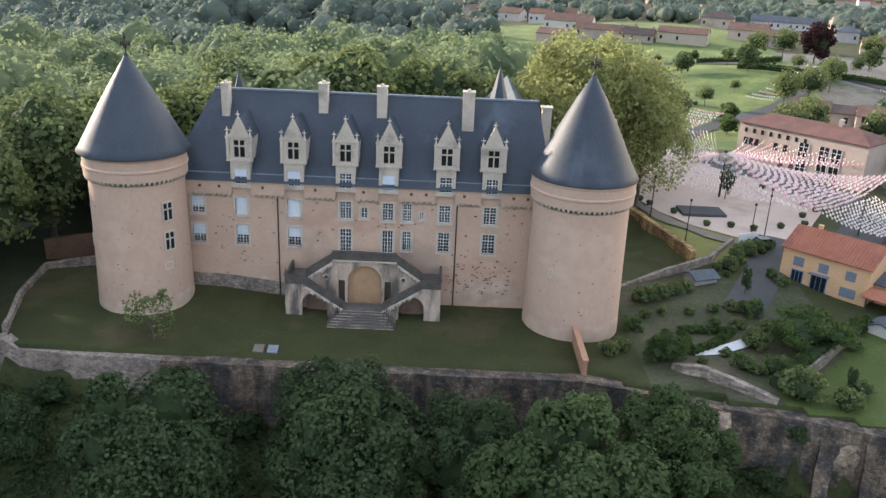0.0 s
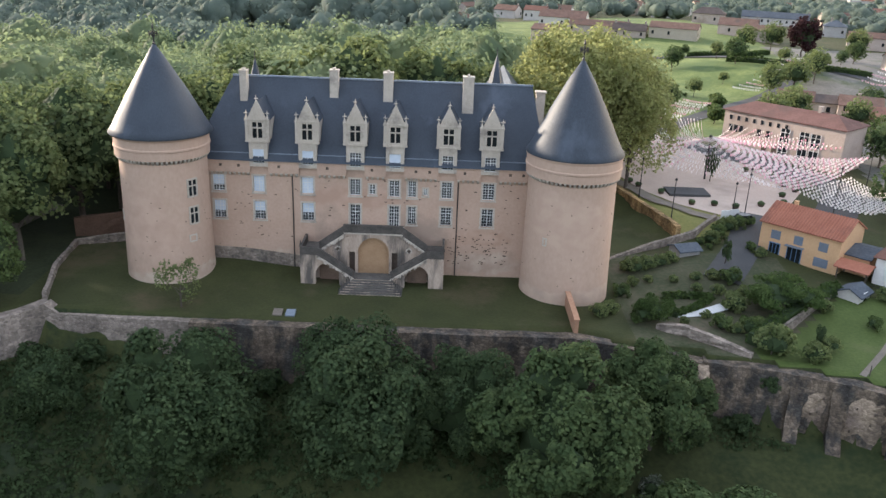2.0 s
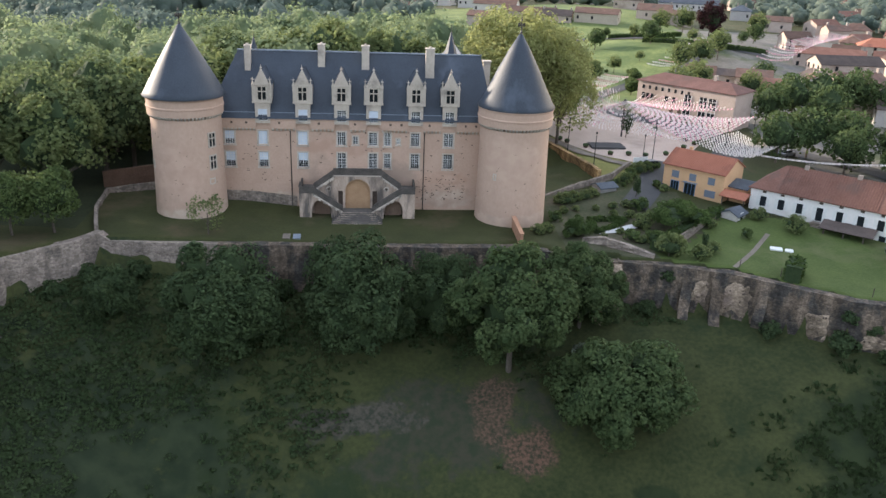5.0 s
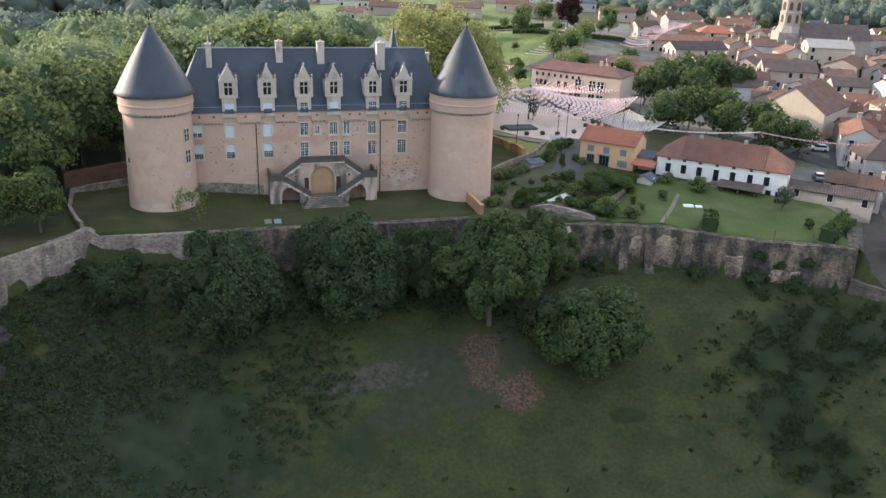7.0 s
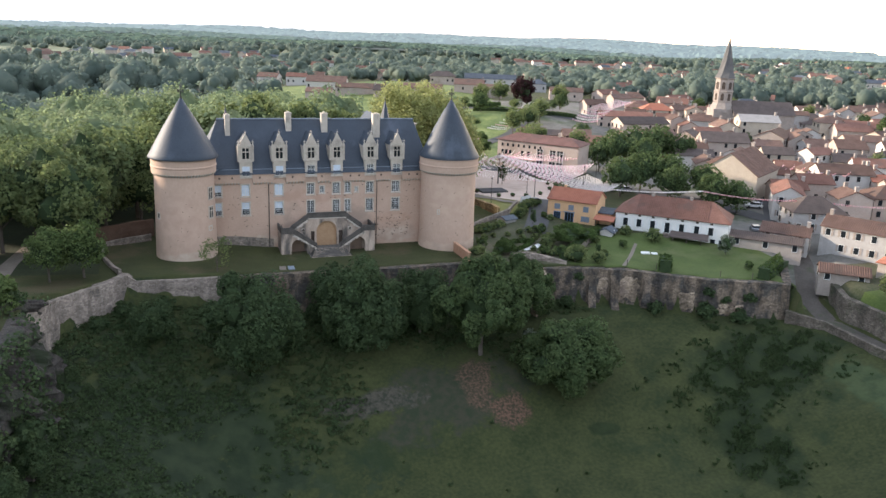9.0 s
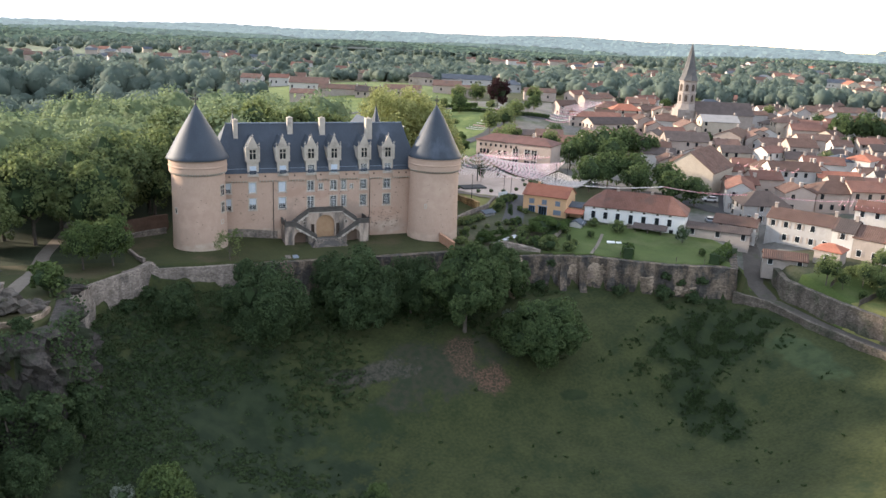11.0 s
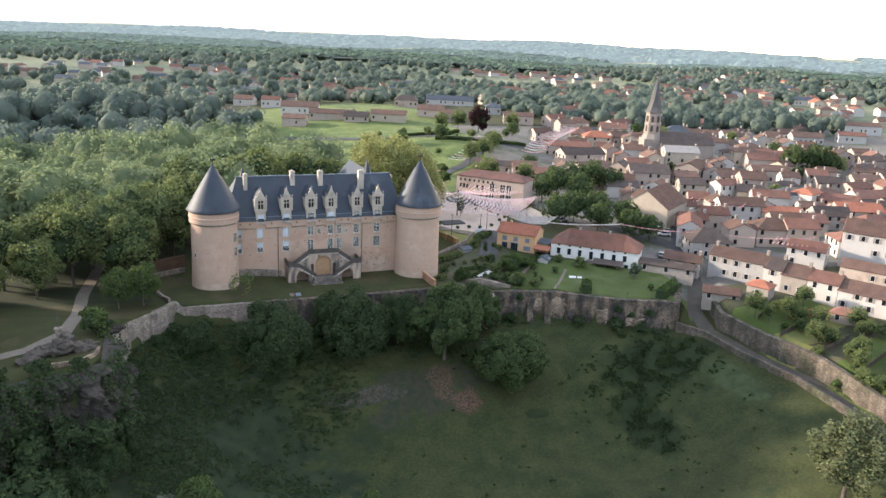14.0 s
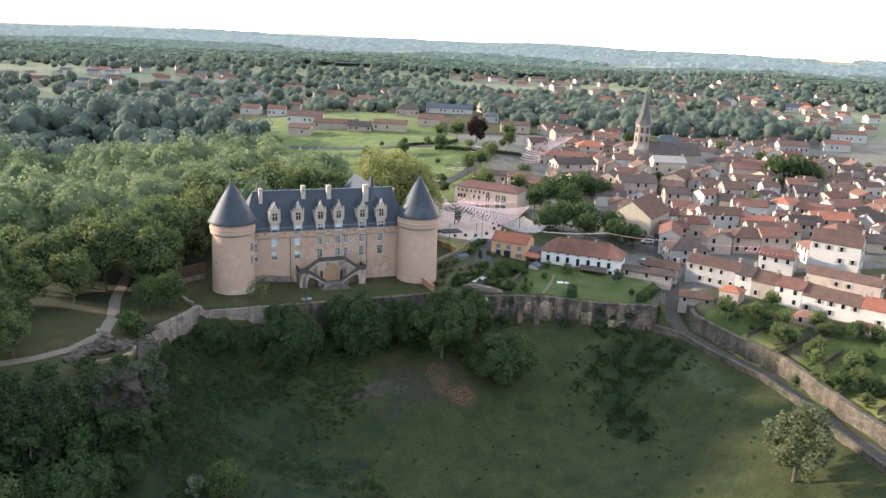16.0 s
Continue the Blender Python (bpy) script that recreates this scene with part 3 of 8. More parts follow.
nx, ny = len(gx), len(gy)
ids = np.arange(nx * ny).reshape(ny, nx)
quads = np.stack([ids[:-1, :-1], ids[:-1, 1:], ids[1:, 1:], ids[1:, :-1]], -1).reshape(-1, 4)
me = raw("ground", np.stack([X.ravel(), Y.ravel(), Z.ravel()], -1), quads, [VALLEY, LAWN, GARDEN_LAWN, WOODFLOOR, FIELD, FARLAND, GARDEN, TOWNGROUND, CLIFF, BACKDROP_FIELD, SUNLIT_DRY_GRASS], True)
cx, cy = (X[:-1, :-1] + X[1:, 1:]).ravel() / 2, (Y[:-1, :-1] + Y[1:, 1:]).ravel() / 2
ins = inside(PLATEAU, cx, cy)
dr, wr = along(RIM, cx, cy)
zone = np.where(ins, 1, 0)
zone = np.where(~ins & (dr < 2.5) & (wr > 1) & (wr < 7.0), 8, zone)
zone = np.where(ins & ((cx < -50) & (cy > 78) | (cx < 25) & (cy > 108)), 3, zone)
zone = np.where(ins & (cx > 22) & (cy > 175) & (cy < 420) & (cx < 130), 4, zone)
zone = np.where(ins & (cx > 82) & (cy < 60) & (cx < 130), 6, zone)
zone = np.where(ins & (cx > 80) & (cy >= 60) & (cy < 330) & (cx > 60 + (cy - 60) * 0.25), 7, zone)
zone = np.where(np.hypot(cx - 60, cy - 150) > 420, 5, zone)
plot = np.floor((cy - 0.35 * (cx - 84) + 60) / 8.5).astype(int)
zone = np.where((zone == 6) & (cy < 46), np.choose(plot % 4, [2, 6, 10, 2]), zone)
zone = np.where(ins & (cx > 22) & (cx < 48) & (cy > 72) & (cy < 100), 6, zone)
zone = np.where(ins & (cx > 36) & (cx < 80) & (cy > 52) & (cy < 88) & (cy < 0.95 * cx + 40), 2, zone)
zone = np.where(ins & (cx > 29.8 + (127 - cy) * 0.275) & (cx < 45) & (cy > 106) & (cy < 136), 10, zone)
drop = np.stack([Z[:-1, :-1], Z[1:, :-1], Z[:-1, 1:], Z[1:, 1:]]).reshape(4, -1)
zone = np.where((np.ptp(drop, axis=0) > 1.3) & ((zone == 2) | (zone == 6)) & (dr < 6), 0, zone)
# fields past 1300 m take the colour that has haze glow painted in
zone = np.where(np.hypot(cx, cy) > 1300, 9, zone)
me.polygons.foreach_set("material_index", zone.astype(np.int32))
ground = tagged(obj("ground", me, None), "grassy valley meadow, castle terrace lawn and rolling farmland", "ground", kind="structure")


def strip(name, pts, width, material, label, lift=0.08, step=1.5, category="path"):
    """A way laid over the ground along points (x, y[, z])."""
    bm, rows = bmesh.new(), []
    P = []
    for p, q in zip(pts, pts[1:]):
        n = max(1, int(math.dist(p[:2], q[:2]) / step))
        P += [tuple(p[i] + (q[i] - p[i]) * k / n for i in range(len(p))) for k in range(n)]
    P.append(pts[-1])
    for i, p in enumerate(P):
        a, b = P[max(0, i - 1)], P[min(len(P) - 1, i + 1)]
        t = Vector((b[0] - a[0], b[1] - a[1], 0)).normalized()
        n = Vector((-t.y, t.x, 0)) * width / 2
        row = []
        for s in (-1, -0.33, 0.33, 1):
            x, y = p[0] + n.x * s, p[1] + n.y * s
            z = (p[2] if len(p) > 2 else ground_z(x, y)) + lift
            row.append(bm.verts.new((x, y, z)))
        rows.append(row)
    for a, b in zip(rows, rows[1:]):
        for i in range(3):
            bm.faces.new((a[i], a[i + 1], b[i + 1], b[i]))
    ob = part(name, bm, material)
    return tagged(ob, label, category, kind="structure")


def wall_run(name, pts, thick, material, label, top, foot, cap=None, uneven=0.12, seed=1, lean=0.0):
    """A long masonry wall along points (x, y): top and foot are heights given as numbers per point; the face is uneven."""
    rnd = random.Random(seed)
    bm, cols = bmesh.new(), []
    P = []
    for i, (p, q) in enumerate(zip(pts, pts[1:])):
        n = max(1, int(math.dist(p, q) / 1.2))
        P += [(p[0] + (q[0] - p[0]) * k / n, p[1] + (q[1] - p[1]) * k / n, i + k / n) for k in range(n)]
    P.append((*pts[-1], len(pts) - 1.0))
    for i, (x, y, w) in enumerate(P):
        a, b = P[max(0, i - 1)], P[min(len(P) - 1, i + 1)]
        t = Vector((b[0] - a[0], b[1] - a[1], 0)).normalized()
        n = Vector((t.y, -t.x, 0))
        zt, zf = float(np.interp(w, range(len(pts)), top)), float(np.interp(w, range(len(pts)), foot))
        col = []
        rows = 6
        for k in range(rows + 1):
            z = zf + (zt - zf) * k / rows
            push = thick / 2 + lean * (zt - z) + rnd.uniform(-uneven, uneven) * (k < rows)
            col.append(bm.verts.new((x + n.x * push, y + n.y * push, z + (rnd.uniform(-0.08, 0.05) if k == rows else 0))))
        col.append(bm.verts.new((x - n.x * thick / 2, y - n.y * thick / 2, zt + rnd.uniform(-0.08, 0.03))))
        col.append(bm.verts.new((x - n.x * thick / 2, y - n.y * thick / 2, zf)))
        cols.append(col)
    for a, b in zip(cols, cols[1:]):
        for k in range(len(a) - 1):
            bm.faces.new((a[k], b[k], b[k + 1], a[k + 1]))
    bm.faces.new(cols[0])
    bm.faces.new(cols[-1][::-1])
    return tagged(part(name, bm, material), label, "wall", kind="structure")


wall_run("wall_terrace_west", [(-45.5, 75.3), (-44, 75.2), (-37, 74.9), (-29, 74.6)], 1.5, RUBBLE_PALE, "pale plastered stretch of the terrace wall streaked with damp",
         [2.9, 1.8, 1.75, 1.7], [-4, -4, -4.5, -5], lean=0.04, seed=22)
wall_run("wall_terrace", [(-29, 74.55), (-25, 74.4), (-15, 74.1), (0, 74), (15, 74), (22, 73.4), (29, 72)], 1.6, RUBBLE, "dark weathered rubble retaining wall below the castle lawn",
         [1.7, 1.7, 1.7, 1.65, 1.65, 0.8, 0.2], [-6, -6, -6.5, -6.5, -6.5, -7, -7], lean=0.04, seed=2)
wall_run("wall_park", [(-59.0, 58.5), (-56, 66.4), (-53, 69), (-48, 73.4), (-45.6, 75.6)], 1.5, RUBBLE_PALE, "pale rubble wall dropping from the park to the valley",
         [2.6, 2.5, 2.5, 2.5, 3.0], [-7, -7, -6.5, -6, -5.5], lean=0.05, seed=3)
wall_run("wall_rampart", [(29, 72), (36, 70.6), (44.3, 67.9), (50.6, 63.4), (58, 58.4), (68, 54.6), (71.2, 53.0), (75, 58), (78.5, 62.5)], 1.6, RUBBLE, "stained rubble rampart below the gardens",
         [0.35, 0.35, 0.3, 0.25, 0.2, 0.1, 0.0, 0.2, 0.4], [-8, -8, -8, -8, -8, -8, -8, -7, -5], lean=0.06, seed=4)
wall_run("wall_road_low", [(70.5, 51.5), (75, 46), (76, 36), (79, 20), (78, 5), (75, -6), (72, -30)], 0.8, LANE_WALL, "low rubble wall on the valley side of the lane",
         [-4.6, -5.4, -6.2, -6.9, -7.3, -7.7, -8.6], [-9, -10.5, -12, -12, -12.5, -13, -14], seed=5)
wall_run("wall_gardens", [(83.5, 54.5), (81, 48), (82.5, 36), (85.5, 21), (84.6, 11), (82.2, -3), (79.5, -29)], 1.3, LANE_WALL, "stained garden retaining wall above the lane",
         [-0.6, -1.7, -2.5, -3.1, -3.7, -4.5, -5.5], [-8, -8, -9, -10, -10, -10.5, -11], seed=6)
wall_run("wall_upper_garden", [(25.2, 78.4), (28, 76.6), (31, 74.6), (34.5, 72.2)], 0.7, RUBBLE_PALE, "crumbling rubble wall under the garden beds", [1.5, 2.3, 1.9, 1.2], [-1, -1, -1, -1], seed=7, uneven=0.2)
wall_run("wall_castle_yard", [(20.5, 96), (23.2, 98.4), (29.5, 102.4), (37, 106.4), (42, 112.4)], 0.5, RUBBLE_PALE, "plain stone wall beside the round tower", [2.0, 2.1, 3.0, 3.9, 4.6], [-1, -1, 0, 0, 2], seed=8, uneven=0.04)
wall_run("wall_bank", [(29.3, 127), (31.6, 117.5), (34.2, 109.2), (34.8, 107)], 0.9, ORANGE_RUBBLE, "ochre rubble bank wall in sunlight", [4.7, 4.7, 4.6, 4.3], [0, 0, 0, 0], seed=9)
wall_run("wall_park_back", [(-49.9, 93.8), (-46, 96), (-41.5, 98)], 0.5, RUBBLE_PALE, "low pale wall closing the terrace", [3.7, 3.8, 3.9], [1, 1, 1], seed=10, uneven=0.04)
wall_run("wall_earth_bank", [(-51.5, 97), (-47, 99), (-41, 101.5)], 0.8, RED_EARTH, "reddish earth bank behind the low wall", [5.6, 5.8, 6.0], [1, 1, 1], seed=23)
wall_run("wall_park_side", [(-46.6, 77), (-47.6, 80), (-49.4, 86), (-49.9, 93.8)], 0.5, RUBBLE_PALE, "low wall between terrace lawn and park", [3.3, 3.0, 3.2, 3.7], [0, 0, 0, 0], seed=11, uneven=0.05)
wall_run("wall_lawn", [(38, 76.5), (44.5, 83), (50.5, 88.5)], 0.4, RUBBLE_PALE, "pale garden wall between two properties", [1.5, 1.8, 2.2], [-1, -1, -1], seed=12, uneven=0.03)

# lighter patched stretches and buttresses of the rampart
def along_rampart(u):
    pts = [(29, 72), (36, 70.6), (44.3, 67.9), (50.6, 63.4), (58, 58.4), (68, 54.6)]
    for p, q in zip(pts, pts[1:]):
        L = math.dist(p, q)
        if u <= L:
            return p[0] + (q[0] - p[0]) * u / L, p[1] + (q[1] - p[1]) * u / L, math.degrees(math.atan2(q[1] - p[1], q[0] - p[0]))
        u -= L
    return *pts[-1], 0.0


for u0, u1, z0, z1, push in ((10.8, 13.4, -5.4, -0.5, 1.22), (15.2, 20.0, -6.0, -0.6, 1.24), (26.5, 30.5, -6.5, -2.0, 1.26), (33.5, 39.5, -6.6, -4.2, 1.32)):
    x, y, ang = along_rampart((u0 + u1) / 2)
    bm = bmesh.new()
    n, m = int((u1 - u0) / 0.6), 8
    rnd = random.Random(int(u0 * 10))
    grid = []
    for i in range(n + 1):
        col = []
        for k in range(m + 1):
            edge = min(1.0, 3.2 * min(i / n, 1 - i / n, k / m, 1 - k / m))
            z = z0 + (z1 - z0) * k / m + rnd.uniform(-0.2, 0.2)
            col.append(bm.verts.new(((i / n - 0.5) * (u1 - u0) + rnd.uniform(-0.2, 0.2), -0.66 - (push - 0.9) * 1.3 * edge + 0.058 * z + rnd.uniform(-0.13, 0.13), z)))
        grid.append(col)
    for A, B in zip(grid, grid[1:]):
        for k in range(m):
            bm.faces.new((A[k], B[k], B[k + 1], A[k + 1]))
    back = [bm.verts.new(((s - 0.5) * (u1 - u0), 0, z)) for s, z in ((0, z0), (1, z0), (1, z1), (0, z1))]
    bm.faces.new(back[::-1])
    bmesh.ops.transform(bm, matrix=pose(x, y, 0, 0, 0, ang), verts=bm.verts)
    patch = tagged(part("wall_patch", bm, RUBBLE_WARM), "lighter tan repaired masonry in the rampart", "wall", kind="structure")
    for k in range(int((u1 - u0) * 1.4)):
        bm = bmesh.new()
        hx, hz = rnd.uniform(-0.42, 0.42) * (u1 - u0), rnd.uniform(z0 + 1.0, z1 - 0.4)
        box(bm, hx - 0.09, hx + 0.09, -push + 0.055 * hz - 0.03, -push + 0.3, hz, hz + 0.16)
        bmesh.ops.transform(bm, matrix=pose(x, y, 0, 0, 0, ang), verts=bm.verts)
        part("putlog_hole", bm, HOLE, patch)
for u, deep in ((10.2, 3.2), (14.4, 3.8), (21.0, 1.6)):
    bx, by, ang = along_rampart(u)
    bm = bmesh.new()
    rnd = random.Random(int(u * 7))
    prof = [(-0.9, -0.5), (-1.25, -2.2), (-1.7, -3.9), (-2.2, -5.4), (-deep, -7.2), (-deep - 0.4, -10.5), (0.3, -10.5), (0.3, -0.4)]
    prism(bm, prof, "x", -0.75, 0.75)
    for v in bm.verts:
        v.co += Vector((rnd.uniform(-0.12, 0.12), rnd.uniform(-0.12, 0.12), rnd.uniform(-0.1, 0.1)))
    bmesh.ops.transform(bm, matrix=pose(bx, by, 0, 0, 0, ang), verts=bm.verts)
    tagged(part("buttress", bm, RUBBLE), "dark sloping rubble buttress against the rampart", "buttress", "rampart buttresses")
wall_run("wall_round_corner", [(25.2, 66.8), (27.4, 68.2), (28.6, 70.0), (29, 72)], 1.2, RUBBLE_WARM, "pale curved stub of wall at the rampart corner", [-1.6, -0.9, -0.2, 0.3], [-9, -9, -9, -9], lean=0.05, seed=31)

# the crag under the park
crag = [(-130, 27), (-100, 32), (-84, 35), (-74, 36), (-63, 38.5), (-59.2, 42), (-58.6, 50), (-58.2, 62.5)]
bm, cols, P = bmesh.new(), [], []
for p, q in zip(crag, crag[1:]):
    n = max(1, int(math.dist(p, q) / 0.6))
    P += [(p[0] + (q[0] - p[0]) * k / n, p[1] + (q[1] - p[1]) * k / n) for k in range(n)]
for i, (x, y) in enumerate(P):
    a, b = P[max(0, i - 3)], P[min(len(P) - 1, i + 3)]
    t = Vector((b[0] - a[0], b[1] - a[1], 0)).normalized()
    n = Vector((t.y, -t.x, 0))
    zt = ground_z(x - n.x * 2.5, y - n.y * 2.5) + 0.1
    deep = -20 if i < len(P) - 21 else -20 + (i - len(P) + 21) * 0.53
    col = [bm.verts.new((x - n.x * 1.6, y - n.y * 1.6, zt))]
    for k in range(34):
        z = zt + (deep - zt) * k / 33
        v = Vector((x, y, z))
        push = 0.6 + 0.12 * (zt - z) + 2.2 * noise.noise(v * 0.16) + 1.9 * noise.noise(Vector((x * 0.5, y * 0.5, z * 0.3))) + 1.3 * noise.noise(v * 0.95) + 0.8 * noise.noise(v * 2.1) - (0.9 if k == 0 else 0)
        push += 2.2 * abs(noise.noise(Vector((x * 0.42, y * 0.42, z * 0.07)))) - 0.5 + 0.5 * math.floor(3 * noise.noise(Vector((x * 0.5, y * 0.5, z * 0.16)))) / 2
        col.append(bm.verts.new((x + n.x * push, y + n.y * push, z + 0.3 * noise.noise(v * 0.9))))
    cols.append(col)
for a, b in zip(cols, cols[1:]):
    for k in range(len(a) - 1):
        bm.faces.new((a[k], b[k], b[k + 1], a[k + 1]))
crag_grid = [[v.co.copy() for v in col[1:]] for col in cols]
tagged(part("cliff", bm, CLIFF), "dark craggy rock face with ivy below the park", "cliff", kind="structure")
# ivy and brambles over the rock, thick to the west and along the brow
ivy_rng = np.random.default_rng(41)
hold = []
for i, col in enumerate(crag_grid):
    for k, v in enumerate(col):
        thick = noise.noise(v * 0.13) + 0.6 * noise.noise(v * 0.4) + np.interp(v.x, [-80, -68, -62, -58], [0.75, 0.35, -0.3, -0.42]) + (0.5 if k < 2 else 0.0)
        if thick > 0:
            hold += [v] * int(6 + 8 * min(1.0, thick))
hold = np.array(hold)
at = hold + ivy_rng.normal(size=hold.shape) * np.array([0.5, 0.5, 0.45]) + np.array([0.1, -0.35, 0.1])
a = ivy_rng.normal(size=hold.shape)
b = np.cross(a, np.array([0.2, -0.7, 0.7]) + ivy_rng.normal(size=hold.shape) * 0.4)
a, b = a / np.linalg.norm(a, axis=1)[:, None] * 0.25, b / np.linalg.norm(b, axis=1)[:, None] * 0.25
q = np.stack([at - a, at - b * 0.8, at + a, at + b], 1).reshape(-1, 3)
tagged(obj("ivy", raw("ivy", q, np.arange(len(q)).reshape(-1, 4), LEAF_DARK), None), "dark ivy and brambles hanging over the rock face", "ivy", kind="stuff")

strip("road", ROAD, 4.0, LANE, "narrow worn lane running down under the gardens", 0.06, category="road")
strip("road_street", [(96, 81), (104, 93), (118, 112), (131, 131), (149, 157)], 7, ASPHALT, "asphalt village street", 0.1, category="road")
strip("path_park", [(-60, 110), (-62, 96), (-64.1, 84), (-64.9, 70), (-66.8, 58), (-72.6, 51), (-79.6, 47.6), (-100, 43)], 2.6, PATH_DIRT, "pale gravel path winding through the park", 0.1)
strip("driveway", [(49, 115), (44, 104), (40, 97), (37, 92)], 5, ASPHALT, "asphalt drive beside the apricot house", 0.12)
strip("garden_path", [(28.5, 82.2), (31.5, 82.8), (35.4, 85.2)], 1.5, WHITE_GRAVEL, "white gravel garden path", 0.12)
strip("lawn_path", [(45.6, 69.3), (51, 75.5), (56.4, 82.1)], 0.7, PATH_DIRT, "narrow path across the lawn", 0.06)
bm = bmesh.new()
ring = [(31, 141), (33.5, 126), (38, 119), (46, 112.4), (51, 114), (57, 121), (62.5, 130), (63, 138), (60, 146), (52, 157), (48, 176), (38, 172), (31, 158)]
prev = None
for i in range(1, 11):
    cur = []
    for x, y in ring:
        px, py = 52 + (x - 52) * i / 10, 138 + (y - 138) * i / 10
        cur.append(bm.verts.new((px, py, ground_z(px, py) + 0.12)))
    if prev is None:
        bm.faces.new(cur)
    else:
        for a in range(len(ring)):
            b = (a + 1) % len(ring)
            bm.faces.new((prev[a], prev[b], cur[b], cur[a]))
    prev = cur
tagged(part("pavement", bm, PAVING), "pale gravel town square", "pavement", kind="structure")
strip("road_square", [(50, 172), (56, 156), (65, 146), (71, 138), (70, 130), (64, 119), (57, 111), (50, 108)], 6.5, ASPHALT, "asphalt road round the square", 0.16, category="road")
strip("path_bank", [(29.5, 136), (33.5, 122.5), (39, 114.8), (46, 110)], 2.2, PATH_DIRT, "sandy path along the edge of the square", 0.2)
strip("road_side", [(68, 130), (80, 126), (92, 114), (101, 92)], 5.5, ASPHALT, "asphalt side street behind the houses", 0.17, category="road")
strip("road_lane", [(50, 180), (58, 193), (73, 209), (92, 228), (111, 249)], 4.5, ASPHALT, "lane leading out to the main street", 0.2, 3, category="road")
strip("road_far", [(-10, 350), (40, 322), (85, 290), (110, 262), (128, 243)], 6, ASPHALT, "country road crossing the pasture", 0.25, 4, category="road")


# ---------- the castle ----------
castle = thing("castle", pose(-10, 98, 1.5), "Renaissance castle with beige rendered walls and steep slate roofs", "castle")
FY = 91.0
rows_w = [(-29.45, 1.48), (-24.3, 1.4), (-18.1, 1.5), (-12.0, 1.35), (-7.0, 1.32), (-4.72, 1.05), (-0.3, 1.36), (5.05, 1.5)]
openings = []
for x, w in rows_w:
    openings.append((x - w / 2, x + w / 2, 12.1, 14.25, "upper"))
    lo = 8.0 if x in (-12.0, -7.0) else 8.45
    openings.append((x - w / 2, x + w / 2, lo, 10.85, "lower"))
openings += [(-10.2, -9.4, 12.3, 13.6, "slit"), (-3.25, -2.75, 12.4, 13.3, "slit")]
bm = bmesh.new()
face_wall(bm, -33, 12, -1, 16.3, [o[:4] for o in openings], 0.45, lambda u, d, z: (u, FY + d, z))
for f in ((-33, FY), (12, FY)):
    bm.faces.new([bm.verts.new(p) for p in ((f[0], FY, -1), (f[0], 105, -1), (f[0], 105, 16.3), (f[0], FY, 16.3))])
bm.faces.new([bm.verts.new(p) for p in ((-33, 105, -1), (12, 105, -1), (12, 105, 16.3), (-33, 105, 16.3))])
main_wall = part("wall", bm, RENDER, castle, "beige lime-rendered front with small dark putlog holes")
# plinth of bare rubble at the foot
bm = bmesh.new()
prism(bm, [(-31, 0), (-31, 4.6), (-26, 4.4), (-19.2, 3.6), (-19.2, 0)], "y", FY - 0.06, FY + 0.1)
part("plinth", bm, RUBBLE_PALE, castle, "bare stone footing where the render has worn off")


def casement(parent, x0, x1, z0, z1, y, blind=0.0, bars=(4, 6), rail=True, sill=True):
    """A casement with stone surround, white glazing bars, dark panes; blind: how much of it a white blind covers from above."""
    win = obj("window", surround_mesh(x1 - x0, z1 - z0), ASHLAR, parent)
    win.location = (x0, y, z0)
    win.matrix_parent_inverse = world_of(parent).inverted()
    fr = obj("frame", frame_mesh(x1 - x0, z1 - z0, bars), WHITE_PAINT, win, local=True)
    fr.location = (0, 0.18, 0)
    pn = obj("pane", pane_mesh(x1 - x0, z1 - z0), GLASS_DARK, win, local=True)
    pn.location = (0, 0.25, 0)
    if blind:
        bl = obj("blind", pane_mesh(x1 - x0 - 0.12, (z1 - z0) * blind), BLIND, win, "closed white blind", local=True)
        bl.location = (0.06, 0.222, (z1 - z0) * (1 - blind))
    return win


made = {}


def surround_mesh(w, h):
    key = ("s", round(w, 2), round(h, 2))
    if key not in made:
        bm = bmesh.new()
        t = 0.22
        box(bm, -t, 0, -0.05, 0.3, -0.05, h + t)
        box(bm, w, w + t, -0.05, 0.3, -0.05, h + t)
        box(bm, 0, w, -0.05, 0.3, h, h + t)
        box(bm, -t - 0.06, w + t + 0.06, -0.16, 0.3, -0.24, -0.05)
        me = bpy.data.meshes.new("window")
        bmesh.ops.recalc_face_normals(bm, faces=bm.faces)
        bm.to_mesh(me)
        bm.free()
        made[key] = me
    return made[key]


def frame_mesh(w, h, bars):
    key = ("f", round(w, 2), round(h, 2), bars)
    if key not in made:
        bm = bmesh.new()
        e = 0.07
        box(bm, 0, e, 0, 0.08, 0, h), box(bm, w - e, w, 0, 0.08, 0, h)
        box(bm, e, w - e, 0, 0.08, 0, e), box(bm, e, w - e, 0, 0.08, h - e, h)
        box(bm, w / 2 - 0.05, w / 2 + 0.05, -0.01, 0.08, e, h - e)
        for i in range(1, bars[0]):
            if i != bars[0] / 2:
                x = w * i / bars[0]
                box(bm, x - 0.025, x + 0.025, 0.01, 0.06, e, h - e)
        for i in range(1, bars[1]):
            z = h * i / bars[1]
            t = 0.045 if i == bars[1] - 2 else 0.022
            box(bm, e, w - e, 0.012, 0.058, z - t, z + t)
        me = bpy.data.meshes.new("frame")
        bm.to_mesh(me)
        bm.free()
        made[key] = me
    return made[key]


